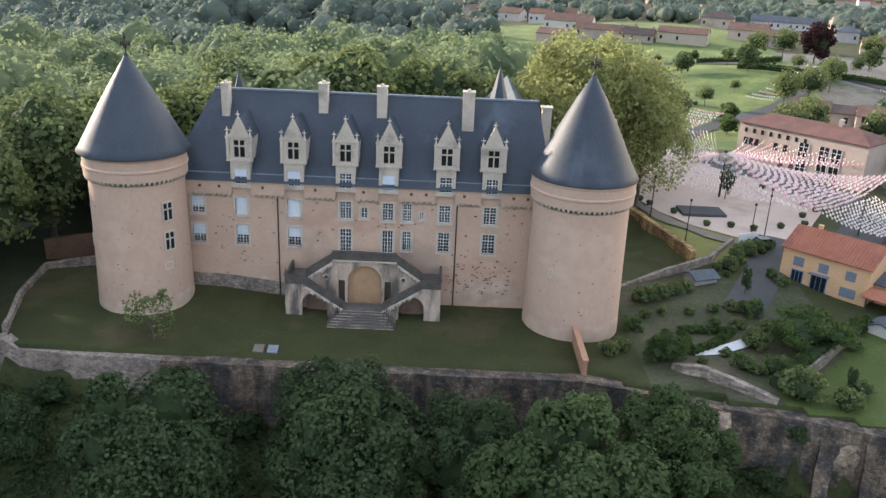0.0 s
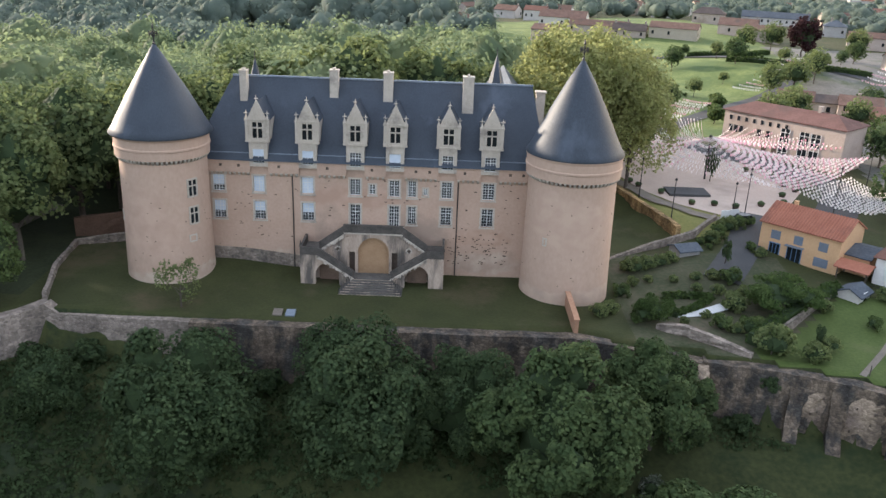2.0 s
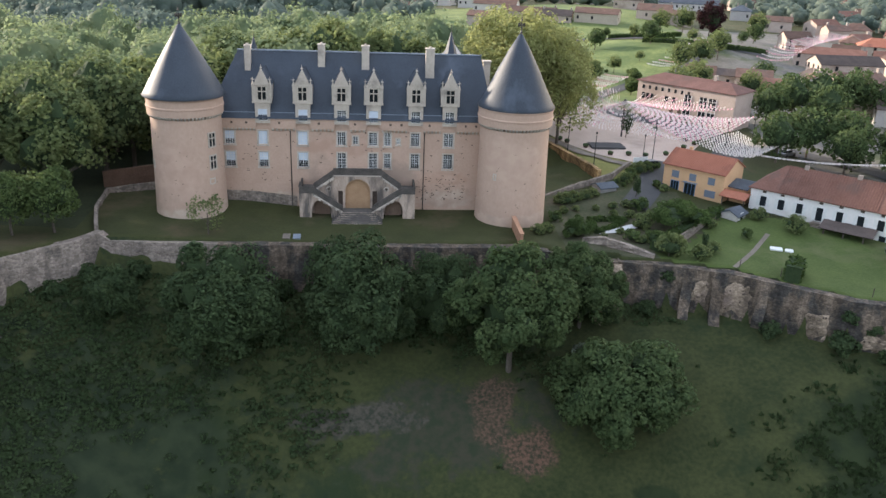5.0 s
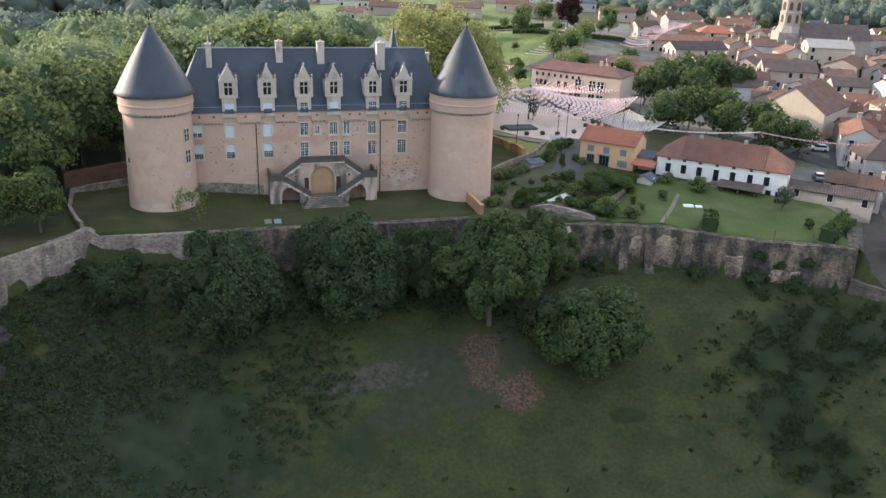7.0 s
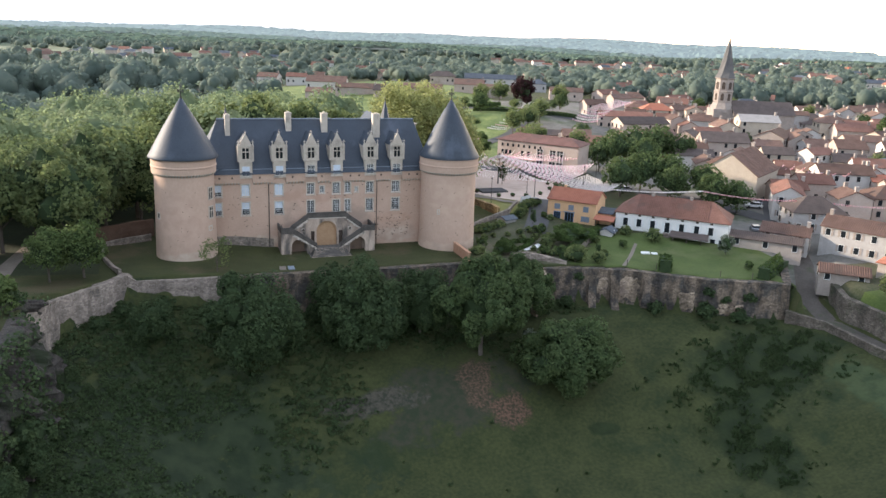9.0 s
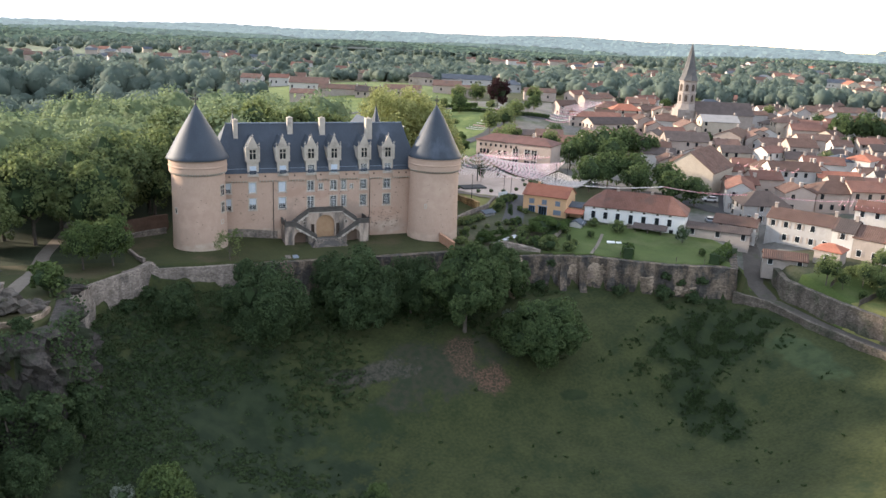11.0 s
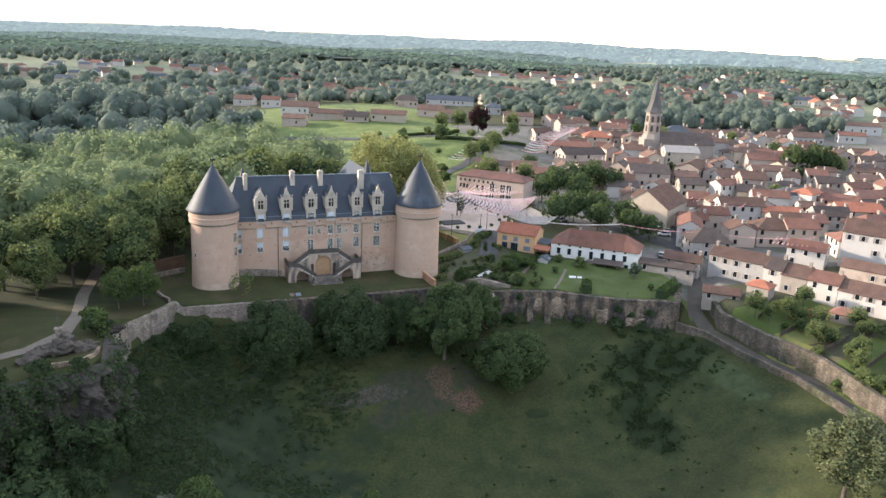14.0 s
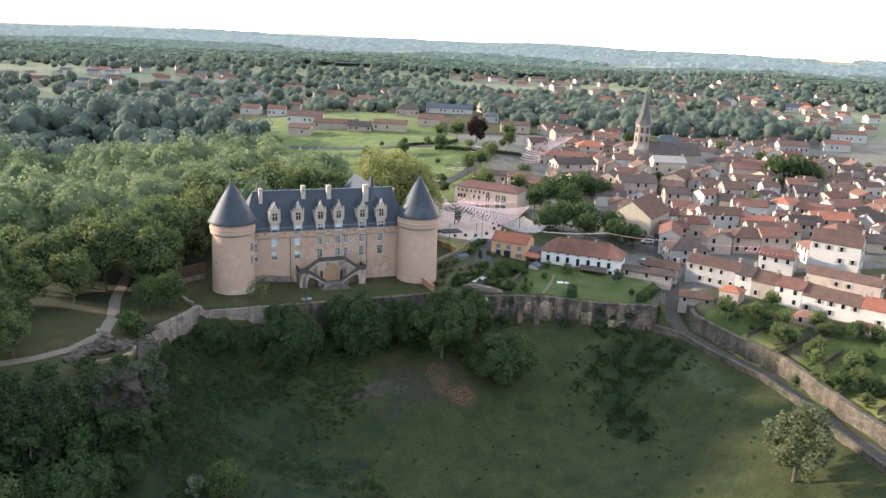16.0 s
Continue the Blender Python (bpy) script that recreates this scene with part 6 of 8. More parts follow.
def town_hall():
    home = house(70.5, 157.1, -48, 25.5, 9.5, 8.2, "p", "h", 1, z=3.9, rise=1.7, sides="", chim=1, label="long pink-beige town building with tall arched windows and a red roof")
    for u, w, z0, z1 in [(-11.2 + i * 1.75, 0.3, 6.3, 7.2) for i in range(8)] + [(u, 0.4, 3.9, 5.3) for u in (-11, -9.8, -8.6, -4.6, -2.6)]:
        bm = bmesh.new()
        box(bm, u - w, u + w, -4.810, -4.73, z0, z1)
        part("window", bm, GLASS_DARK, home, local=True)
    for u in (1.0, 5.0, 7.3):
        bm = bmesh.new()
        box(bm, u - 0.95, u + 0.95, -4.820, -4.73, 3.7, 6.4)
        box(bm, u - 0.95, u + 0.95, -4.820, -4.73, 0.4, 3.0)
        win = part("window", bm, GLASS_DARK, home, local=True)
        bm = bmesh.new()
        for k in (-0.95, 0, 0.95):
            box(bm, u + k - 0.05, u + k + 0.05, -4.870, -4.800, 0.4, 6.4)
        for z in (1.6, 3.05, 3.65, 4.6, 5.6):
            box(bm, u - 0.95, u + 0.95, -4.865, -4.8005, z, z + 0.08)
        part("frame", bm, WHITE_PAINT, win, local=True)
    for u in (-3.0, -0.8):
        bm = bmesh.new()
        box(bm, u - 0.5, u + 0.5, -4.810, -4.73, 0.2, 2.6)
        part("door", bm, HOLE, home, local=True)


town_hall()
house(112, 119, 34, 20, 15, 7.0, "y", "b", 0, z=2.6, rise=5.2, sides="l", label="large ochre hall with a broad gable and brown roof")
house(117, 106, -23, 9, 6, 4.5, "p", "r", 0, sides="f")
house(53.2, 88.6, 42, 3.4, 2.8, 2.0, "w", "k", 0, z=0.4, rise=0.7, sides="f", chim=0, label="small white garden shed with a grey roof")
house(34.2, 100.6, 20, 3.4, 2.6, 1.9, "g", "k", 0, z=1.3, rise=0.5, sides="", chim=0, label="small grey garden shed")


def church():
    home = thing("church", pose(184.5, 222, 5.0, 0, 0, -20), "stone church with an octagonal belfry and a slender slate spire", "church")
    stone = WALLS["s"]
    bm = bmesh.new()
    box(bm, -4.6, 4.6, -4.6, 4.6, -2, 10.5)
    lathe(bm, [(5.2, 9), (5.0, 10.5), (3.9, 13.0), (3.9, 13.2)], 8)
    part("tower_base", bm, stone, home, local=True)
    bm = bmesh.new()
    lathe(bm, [(3.9, 13.0), (3.9, 17.2), (4.1, 17.3), (4.1, 17.6), (3.75, 17.7), (3.75, 22.4), (4.2, 22.6), (4.2, 23.0)], 8)
    part("belfry", bm, stone, home, local=True)
    for k in range(8):
        for z in (13.9, 18.4):
            m = Matrix.Rotation(math.pi / 8 + k * math.pi / 4, 4, "Z")
            bm = bmesh.new()
            prism(bm, [(-0.65, z), (0.65, z), (0.65, z + 2.2), (0.3, z + 2.9), (-0.3, z + 2.9), (-0.65, z + 2.2)], "x", 3.4, 3.68)
            bmesh.ops.transform(bm, matrix=m, verts=bm.verts)
            part("belfry_opening", bm, HOLE, home, local=True)
    bm = bmesh.new()
    prof = [(4.4, 22.95), (3.3, 25.2), (2.1, 30.0), (1.0, 35.0), (0.08, 38.9)]
    lathe(bm, prof, 8)
    for v in bm.verts:
        a = (v.co.z - 23) / 16 * 0.7
        v.co = Matrix.Rotation(a, 3, "Z") @ v.co
    part("spire", bm, SPIRE, home, "twisted slender grey slate spire", local=True)
    bm = bmesh.new()
    box(bm, 3, 28, -7, 7, -2, 9)
    prism(bm, [(-7, 9), (7, 9), (0, 10.5)], "x", 3, 28)
    part("nave", bm, stone, home, local=True)
    bm = bmesh.new()
    prism(bm, [(-7.5, 9), (0, 14), (7.5, 9)], "x", 3, 28.5)
    part("nave_roof", bm, ROOFS["d"], home, local=True)


church()

# small houses packed between the streets
hr = random.Random(77)
count = tries = 0
STREETS = [[(96, 81), (104, 93), (118, 112), (131, 131), (149, 157)], [(100, 84), (128, 68), (160, 54), (200, 40)], [(112, 222), (140, 246), (178, 290)], [(149, 157), (180, 185), (215, 240)]]
while count < 125 and tries < 9000:
    tries += 1
    x, y = hr.uniform(116, 300), hr.uniform(50, 300)
    L, D = hr.uniform(7, 12), hr.uniform(6.0, 8.5)
    if y > 60 + 1.25 * x or y < 0.42 * x - 18 or any(math.hypot(x - a, y - b) < 0.75 * c + 0.42 * L + 1.6 for a, b, c in FOOT):
        continue
    if any(along(road, np.array([x]), np.array([y]))[0][0] < 6.5 for road in STREETS) or math.hypot(x - 184, y - 222) < 13:
        continue
    house(x, y, -23 + hr.choice((0, 0, 0, 90, 90, 30)) + hr.uniform(-7, 7), L, D, hr.choice((3.6, 4.6, 5.5, 6.4, 7.2)), hr.choice("wppssgyy"), hr.choice("bbbbrrdd"), hr.random() < 0.15, sides=hr.choice(("fl", "f", "l")))
    count += 1
# scattered houses out to the edge of the town
hr = random.Random(21)
count = 0
while count < 72:
    x, y = hr.uniform(120, 760), hr.uniform(20, 820)
    if x + 0.12 * y < 150 or y > 120 + x * 1.15 or y < 0.18 * x - 40:
        continue
    if x > 330 and hr.random() < 0.45 or any(math.hypot(x - a, y - b) < c + 8.5 for a, b, c in FOOT):
        continue
    house(x, y, -23 + hr.choice((0, 0, 0, 90, 30, -25)) + hr.uniform(-8, 8), hr.uniform(9, 17), hr.uniform(7.5, 10), hr.choice((5, 5.5, 6, 7.5)), hr.choice("wwppsgy"), hr.choice("bbbrrdo"), hr.random() < 0.25, sides="fl")
    count += 1


# ---------- trees ----------
def ico(n=1):
    bm = bmesh.new()
    bmesh.ops.create_icosphere(bm, subdivisions=n, radius=1)
    v = np.array([x.co for x in bm.verts])
    f = np.array([[y.index for y in x.verts] for x in bm.faces])
    bm.free()
    return v, f


ICO_V, ICO_F = ico(1)
BALL = ico(2)


def crown_arrays(rng, rx, rz, clumps, leaves, leaf, spread_r=0.36, ruffle=0.75, fill=0.5, ball=None, solid=0.74):
    """Leaf quads on clumps that sit on rounded lobes of an uneven crown. Returns leaf verts, and the verts and faces of the dim cores of the lobes."""
    lobes = max(6, round(clumps / 11))
    i = np.arange(lobes)
    up = 0.97 - 1.5 * (i + 0.5) / lobes + rng.uniform(-0.08, 0.08, lobes)
    turn = i * 2.39996 + rng.uniform(-0.35, 0.35, lobes) + rng.uniform(0, 6)
    flat = np.sqrt(np.clip(1 - up ** 2, 0, 1))
    d = np.stack([flat * np.cos(turn), flat * np.sin(turn), up], -1)
    size = rng.uniform(0.7, 1.25, lobes) * 1.42 / math.sqrt(lobes) * (spread_r / 0.3) ** 0.35
    c = d * ((rng.uniform(0.80, 1.04, lobes) - size) * np.interp(up, [-0.6, 0.0], [0.72, 1.0]))[:, None]
    of = np.arange(clumps) % lobes
    o1 = rng.normal(size=(clumps, 3))
    o1 /= np.linalg.norm(o1, axis=1)[:, None]
    o1 += 0.75 * d[of] + np.array([0, 0, 0.25])
    o1 /= np.linalg.norm(o1, axis=1)[:, None]
    cc = c[of] + o1 * (size[of] * rng.uniform(0.62, 0.95, clumps))[:, None]
    cs = size[of] * rng.uniform(0.34, 0.66, clumps)
    n = clumps * leaves
    own = np.repeat(np.arange(clumps), leaves)
    o = rng.normal(size=(n, 3))
    o /= np.linalg.norm(o, axis=1)[:, None]
    o = o + 0.6 * o1[own]
    o /= np.linalg.norm(o, axis=1)[:, None]
    scale = np.array([rx, rx, rz])
    p = (cc[own] + o * (cs[own] * rng.uniform(fill, 1.06, n) ** 0.7)[:, None]) * scale
    nor = o * 1.1 + rng.normal(size=(n, 3)) * ruffle + np.array([0, 0, 0.45])
    nor /= np.linalg.norm(nor, axis=1)[:, None]
    t = np.cross(nor, rng.normal(size=(n, 3)))
    t /= np.linalg.norm(t, axis=1)[:, None]
    b = np.cross(nor, t)
    s = leaf * rng.uniform(0.6, 1.3, n)[:, None]
    q = np.stack([p - t * s - b * s * 0.35, p + t * s * 0.25 - b * s * 0.8, p + t * s + b * s * 0.3 - nor * s * 0.3, p - t * s * 0.2 + b * s * 0.85], 1)
    bv, bf = ball or (ICO_V, ICO_F)
    jit = 1 + rng.uniform(-0.13, 0.13, (lobes, len(bv), 1))
    core = (c[:, None, :] + bv[None] * (size * solid)[:, None, None] * jit) * scale
    middle = bv * 0.55 * scale
    faces = np.concatenate([bf + k * len(bv) for k in range(lobes + 1)])
    return q.reshape(-1, 3), np.concatenate([core.reshape(-1, 3), middle]), faces


def crown_mesh(name, seed, rx, rz, clumps, leaves, leaf, mats, spread_r=0.36, core=True, ruffle=0.75, fill=0.5):
    rng = np.random.default_rng(seed)
    q, c, cf = crown_arrays(rng, rx, rz, clumps, leaves, leaf, spread_r, ruffle, fill)
    f4 = np.arange(len(q)).reshape(-1, 4)
    tri = np.concatenate([f4[:, [0, 1, 2]], f4[:, [0, 2, 3]]])
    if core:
        # solid cores whose dark colour paints the shade inside the crown, seen between leaves
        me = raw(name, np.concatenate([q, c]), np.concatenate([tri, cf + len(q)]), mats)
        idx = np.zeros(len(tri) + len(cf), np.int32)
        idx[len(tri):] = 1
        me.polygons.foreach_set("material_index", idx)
    else:
        me = raw(name, q, tri, mats[0])
    return me


def trunk_mesh(seed, h, r, reach, lean=0.0):
    """A tapered trunk with a few rising limbs."""
    rnd = random.Random(seed)
    bm = bmesh.new()

    def limb(a, b, r0, r1, n=7):
        a, b = Vector(a), Vector(b)
        t = (b - a).normalized()
        u = t.orthogonal().normalized()
        v = t.cross(u)
        mid = (a + b) / 2 + u * rnd.uniform(-0.08, 0.08) * (b - a).length
        rings = []
        for p, r in ((a, r0), (mid, (r0 + r1) / 2), (b, r1)):
            rings.append([bm.verts.new(p + (u * math.cos(2 * math.pi * i / n) + v * math.sin(2 * math.pi * i / n)) * r) for i in range(n)])
        for x, y in zip(rings, rings[1:]):
            for i in range(n):
                bm.faces.new((x[i], x[(i + 1) % n], y[(i + 1) % n], y[i]))
        bm.faces.new(rings[-1])

    limb((0, 0, -1.0), (lean, 0, h * 0.55), r, r * 0.7, 9)
    limb((lean, 0, h * 0.55), (lean * 1.4, 0.1, h), r * 0.7, r * 0.3)
    for k in range(6):
        a = k * 1.05 + rnd.uniform(-0.3, 0.3)
        z = h * rnd.uniform(0.4, 0.75)
        limb((lean * z / h, 0, z), (math.cos(a) * reach * 0.75, math.sin(a) * reach * 0.75, z + reach * rnd.uniform(0.5, 0.9)), r * 0.38, r * 0.08, 6)
    return keep(bm, "trunk")


TREE_KINDS = {}


def tree_kind(key, seed, rx, rz, h_crown, clumps, leaves, leaf, mat, trunk_r=0.3, spread_r=0.36, label="", core=True, lean=0.0, ruffle=0.75, fill=0.5):
    """One kind of tree, built once at full size; h_crown is the height of the crown's middle above the root."""
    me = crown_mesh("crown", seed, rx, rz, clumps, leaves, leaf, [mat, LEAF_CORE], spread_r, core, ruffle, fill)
    me.transform(Matrix.Translation((lean, 0, h_crown)))
    TREE_KINDS[key] = (me, trunk_mesh(seed, h_crown, trunk_r, rx * 0.7, lean), label)


def tree(key, x, y, s=1.0, turn=0.0, z=None, label="", group="", sz=None):
    me, tm, lab = TREE_KINDS[key]
    z = ground_z(x, y) if z is None else z
    t = thing("tree", Matrix.Translation((x, y, z)) @ Matrix.Rotation(turn, 4, "Z") @ Matrix.Diagonal((s, s, sz or s, 1)), label or lab, "tree", group)
    obj("crown", me, None, t, local=True)
    obj("trunk", tm, BARK, t, local=True)
    return t


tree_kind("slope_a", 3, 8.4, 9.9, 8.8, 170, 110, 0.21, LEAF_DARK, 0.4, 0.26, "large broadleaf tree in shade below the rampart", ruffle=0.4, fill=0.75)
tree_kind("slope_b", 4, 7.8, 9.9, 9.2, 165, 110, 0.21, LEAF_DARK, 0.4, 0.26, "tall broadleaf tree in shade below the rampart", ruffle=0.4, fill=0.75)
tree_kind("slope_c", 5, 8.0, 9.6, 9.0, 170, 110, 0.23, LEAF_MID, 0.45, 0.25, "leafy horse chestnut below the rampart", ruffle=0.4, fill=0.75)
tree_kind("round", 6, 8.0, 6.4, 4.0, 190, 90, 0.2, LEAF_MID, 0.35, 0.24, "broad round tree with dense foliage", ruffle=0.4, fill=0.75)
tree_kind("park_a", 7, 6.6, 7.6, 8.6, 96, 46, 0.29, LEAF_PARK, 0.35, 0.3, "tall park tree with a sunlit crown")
tree_kind("park_b", 8, 5.6, 6.2, 7.2, 80, 46, 0.26, LEAF_LIME, 0.3, 0.29, "park tree with fresh green leaves")
tree_kind("park_c", 9, 7.2, 8.4, 9.4, 96, 46, 0.31, LEAF_WOODLAND, 0.4, 0.3, "tall park tree with dark leaves")
tree_kind("pale", 10, 7.5, 9.0, 11.0, 70, 120, 0.24, LEAF_PALE, 0.4, 0.3, "tall plane tree with leaves coloured pale as if sunlit", False, ruffle=0.9, fill=0.3)
tree_kind("small", 11, 2.4, 2.4, 2.6, 30, 22, 0.13, LEAF_PARK, 0.1, 0.36, "small thin-crowned young tree", False)
tree_kind("poplar", 12, 3.5, 7.4, 8.0, 130, 90, 0.16, LEAF_POPLAR, 0.25, 0.36, "broad pale-leaved poplar catching the sun", False)
tree_kind("bush", 13, 1.6, 1.3, 1.2, 20, 44, 0.15, LEAF_PARK, 0.08, 0.4, "rounded green garden bush")
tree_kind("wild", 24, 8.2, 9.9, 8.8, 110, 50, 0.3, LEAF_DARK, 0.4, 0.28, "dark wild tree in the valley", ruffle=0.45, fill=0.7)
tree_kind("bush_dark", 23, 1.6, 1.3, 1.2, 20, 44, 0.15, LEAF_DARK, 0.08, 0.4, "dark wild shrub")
tree_kind("bush_lime", 14, 1.6, 1.4, 1.3, 20, 44, 0.15, LEAF_LIME, 0.08, 0.4, "fresh green garden shrub in leaf")
tree_kind("copper", 15, 5.5, 6.0, 7.5, 40, 70, 0.45, LEAF_RED, 0.3, 0.36, "copper beech with dark red leaves")

tree_kind("town_a", 17, 6.2, 6.4, 8.5, 60, 20, 0.42, LEAF_PARK, 0.3, 0.34, "leafy tree among the houses")
tree_kind("town_b", 18, 5.9, 6.2, 7.2, 60, 20, 0.42, LEAF_MID, 0.3, 0.34, "green tree among the houses")

# below the rampart
tree("slope_a", -26.6, 62.5, 1.0, 0.4, -12.6)
tree("slope_b", -7.8, 63.0, 1.0, 1.9, -12.6)
tree("slope_c", 11.5, 58.5, 1.0, 2.2, -10.5)
tree("slope_b", 2.5, 65.5, 0.72, 0.3, -10.0)
tree("slope_c", 22.5, 66.0, 0.78, 4.0, -9.0, label="tall thin-crowned tree against the rampart")
tree("round", 24.5, 51.5, 1.12, 0.8, -14.0)
tree("wild", -42.0, 66.5, 0.48, 2.0, -7.6, label="small dark tree at the foot of the park wall")
tree("wild", -26.5, 71.0, 0.5, 5.0, -7.0, label="small dark tree at the foot of the terrace wall")
tree("wild", -12.5, 70.5, 0.55, 3.0, -6.0, label="slim tree growing against the terrace wall")
tree("small", -30.9, 77.5, 1.25, 0.0, label="thin young tree on the castle lawn")
tree("poplar", 59.3, -11.4, 1.95, 0.0, -14.6, sz=1.03)
for x, y, s in ((-60.5, 58.5, 1.3), (-60.5, 43, 1.1), (-64, 40.5, 1.0), (-70, 39, 1.3), (-77, 38, 1.4), (-83, 37, 1.2), (-90, 36.5, 1.5)):
    tree("bush_dark", x, y, s, x, ground_z(x, y), label="wild shrub at the top of the rock face", group="cliff shrubs")
for x, y, z, s in ((-57, 41, -9, 1.7), (-61, 35, -8, 2.0), (-66, 34, -6, 1.6), (-72, 32.5, -9, 2.2), (-80, 31, -6, 1.8), (-58.5, 47, -13, 2.0), (-68, 30, -15, 2.6), (-76, 28, -14, 2.6), (-86, 30, -10, 2.4)):
    tree("bush_dark", x, y, s, y, z, label="dark shrub clinging to the rock face", group="cliff shrubs")
for x, y, s, k in ((-46.5, 25.5, 0.75, "park_b"), (-15.5, 27.0, 0.4, "park_b"), (-72, 22, 0.8, "wild"), (-66, 18, 0.5, "wild"), (-86, 20, 0.9, "park_c"), (-80, 12, 0.8, "wild"), (-64, 29, 0.45, "wild"), (-71, 27, 0.5, "wild"), (-79, 25, 0.55, "wild"), (-88, 27, 0.6, "wild"), (-60, 34, 0.4, "wild"), (-94, 24, 0.7, "wild"), (-57, 40, 0.35, "wild"), (-75, 20, 0.5, "wild")):
    tree(k, x, y, s, x, None, label="tree growing on the valley floor")

tree_kind("blossom", 22, 1.9, 2.2, 2.2, 26, 60, 0.13, LEAF_BLOSSOM, 0.08, 0.36, "thin shrub covered in white blossom")
tree("blossom", 22.0, 60.2, 1.0, 0.0, -11.8)
tree("blossom", -52.0, 26.0, 1.1, 1.0)
# park beside the terrace
pr = random.Random(31)
for x, y, k, s in ((-52, 76, "park_b", 0.75), (-57, 74, "park_b", 0.7), (-61.5, 57, "bush_lime", 2.0), (-54, 87, "park_a", 1.1), (-58, 92, "park_c", 1.1), (-52, 101, "park_c", 1.2), (-50, 110, "park_a", 1.25), (-66, 92, "park_a", 1.15),
                   (-73, 84, "park_a", 0.85), (-72, 97, "park_c", 1.0), (-80, 92, "park_c", 0.9), (-62, 104, "park_c", 1.05), (-82, 76, "park_a", 0.8), (-84, 60, "park_b", 0.8), (-90, 70, "park_c", 0.9), (-92, 50, "park_b", 0.85),
                   (-44, 117, "park_a", 1.25), (-38, 124, "park_a", 1.25), (-70, 112, "park_c", 1.0), (-56, 120, "park_a", 1.0), (-92, 86, "park_c", 1.0), (-98, 62, "park_a", 0.9), (-100, 78, "park_a", 1.0), (-43, 109, "park_a", 1.1),
                   # the large trees past x = -95 here are unseen, added to shade the meadow
                   (-88, 102, "park_a", 1.0), (-104, 94, "park_c", 1.0), (-98, 44, "park_c", 1.4), (-103, 53, "park_c", 1.55), (-98, 61, "park_a", 1.5), (-104, 68, "park_c", 1.5), (-107, 44, "park_a", 1.55), (-110, 60, "park_c", 1.6), (-107, 76, "park_c", 1.5), (-112, 50, "park_c", 1.6), (-113, 70, "park_c", 1.6), (-101, 80, "park_a", 1.3), (-83, 49, "park_a", 0.62), (-88, 55, "park_c", 0.75)):
    tree(k, x, y, s, pr.uniform(0, 6))
# unseen trees added west of the park to keep low sun off the meadow
for i in range(46):
    x, y = pr.uniform(-165, -110), pr.uniform(22, 110)
    tree(pr.choice(("town_a", "town_b")), x, max(y, 30 + (x + 108) * 0.1), pr.uniform(1.1, 1.4), pr.uniform(0, 6), label="unseen tree added west of the park to shade the meadow", group="west wood")
# behind the castle
for x, y, k, s in ((-26, 132, "park_a", 1.35), (-18, 135, "park_a", 1.55), (-3, 135, "park_a", 1.45), (-36, 138, "park_c", 1.3), (6, 140, "park_a", 1.25), (-8, 148, "park_a", 1.3), (20, 129, "pale", 1.3), (27, 133, "pale", 1.3), (22, 141, "pale", 1.3),
                   (31, 139, "pale", 1.1), (31, 128, "pale", 0.95), (36, 148, "park_b", 0.8), (40, 160, "park_b", 0.7)):
    tree(k, x, y, s, pr.uniform(0, 6), label="tall pale-leaved plane tree in sunlight" if k == "pale" else "tall sunlit tree behind the castle")
# trees between the houses and the square
for x, y, k, s in ((74, 118, "town_b", 0.8), (82, 121, "town_b", 0.85), (90, 119, "town_b", 0.85), (95, 112, "town_b", 0.75), (84.5, 111, "town_b", 0.75), (91, 102, "town_b", 0.75), (96, 99, "town_b", 0.65),
                   (87, 152, "town_b", 0.8), (96, 157, "town_b", 0.95), (106, 161, "town_b", 1.0), (115, 164, "town_b", 1.0), (101, 148, "town_b", 0.85), (122, 160, "town_b", 0.8), (75, 180, "town_a", 0.7), (84, 190, "town_a", 0.7), (97, 184, "town_a", 0.6), (90, 222, "town_a", 0.75), (99, 228, "town_a", 0.7), (108, 236, "town_a", 0.7), (70, 205, "bush_lime", 2.0),
                   (74, 268, "town_b", 0.6), (93, 262, "town_b", 0.65), (130, 300, "copper", 1.0), (122, 310, "town_a", 0.8), (113, 312, "town_a", 0.7), (150, 300, "town_a", 0.8), (60, 215, "bush", 2.2), (66, 192, "bush_lime", 1.8),
                   (232, 178, "town_b", 1.0), (238, 174, "town_b", 1.05), (243, 170, "town_b", 0.9), (216, 255, "town_a", 0.8)):
    tree(k, x, y, s, pr.uniform(0, 6), label="copper beech with dark red leaves" if k == "copper" else "leafy tree among the town gardens")
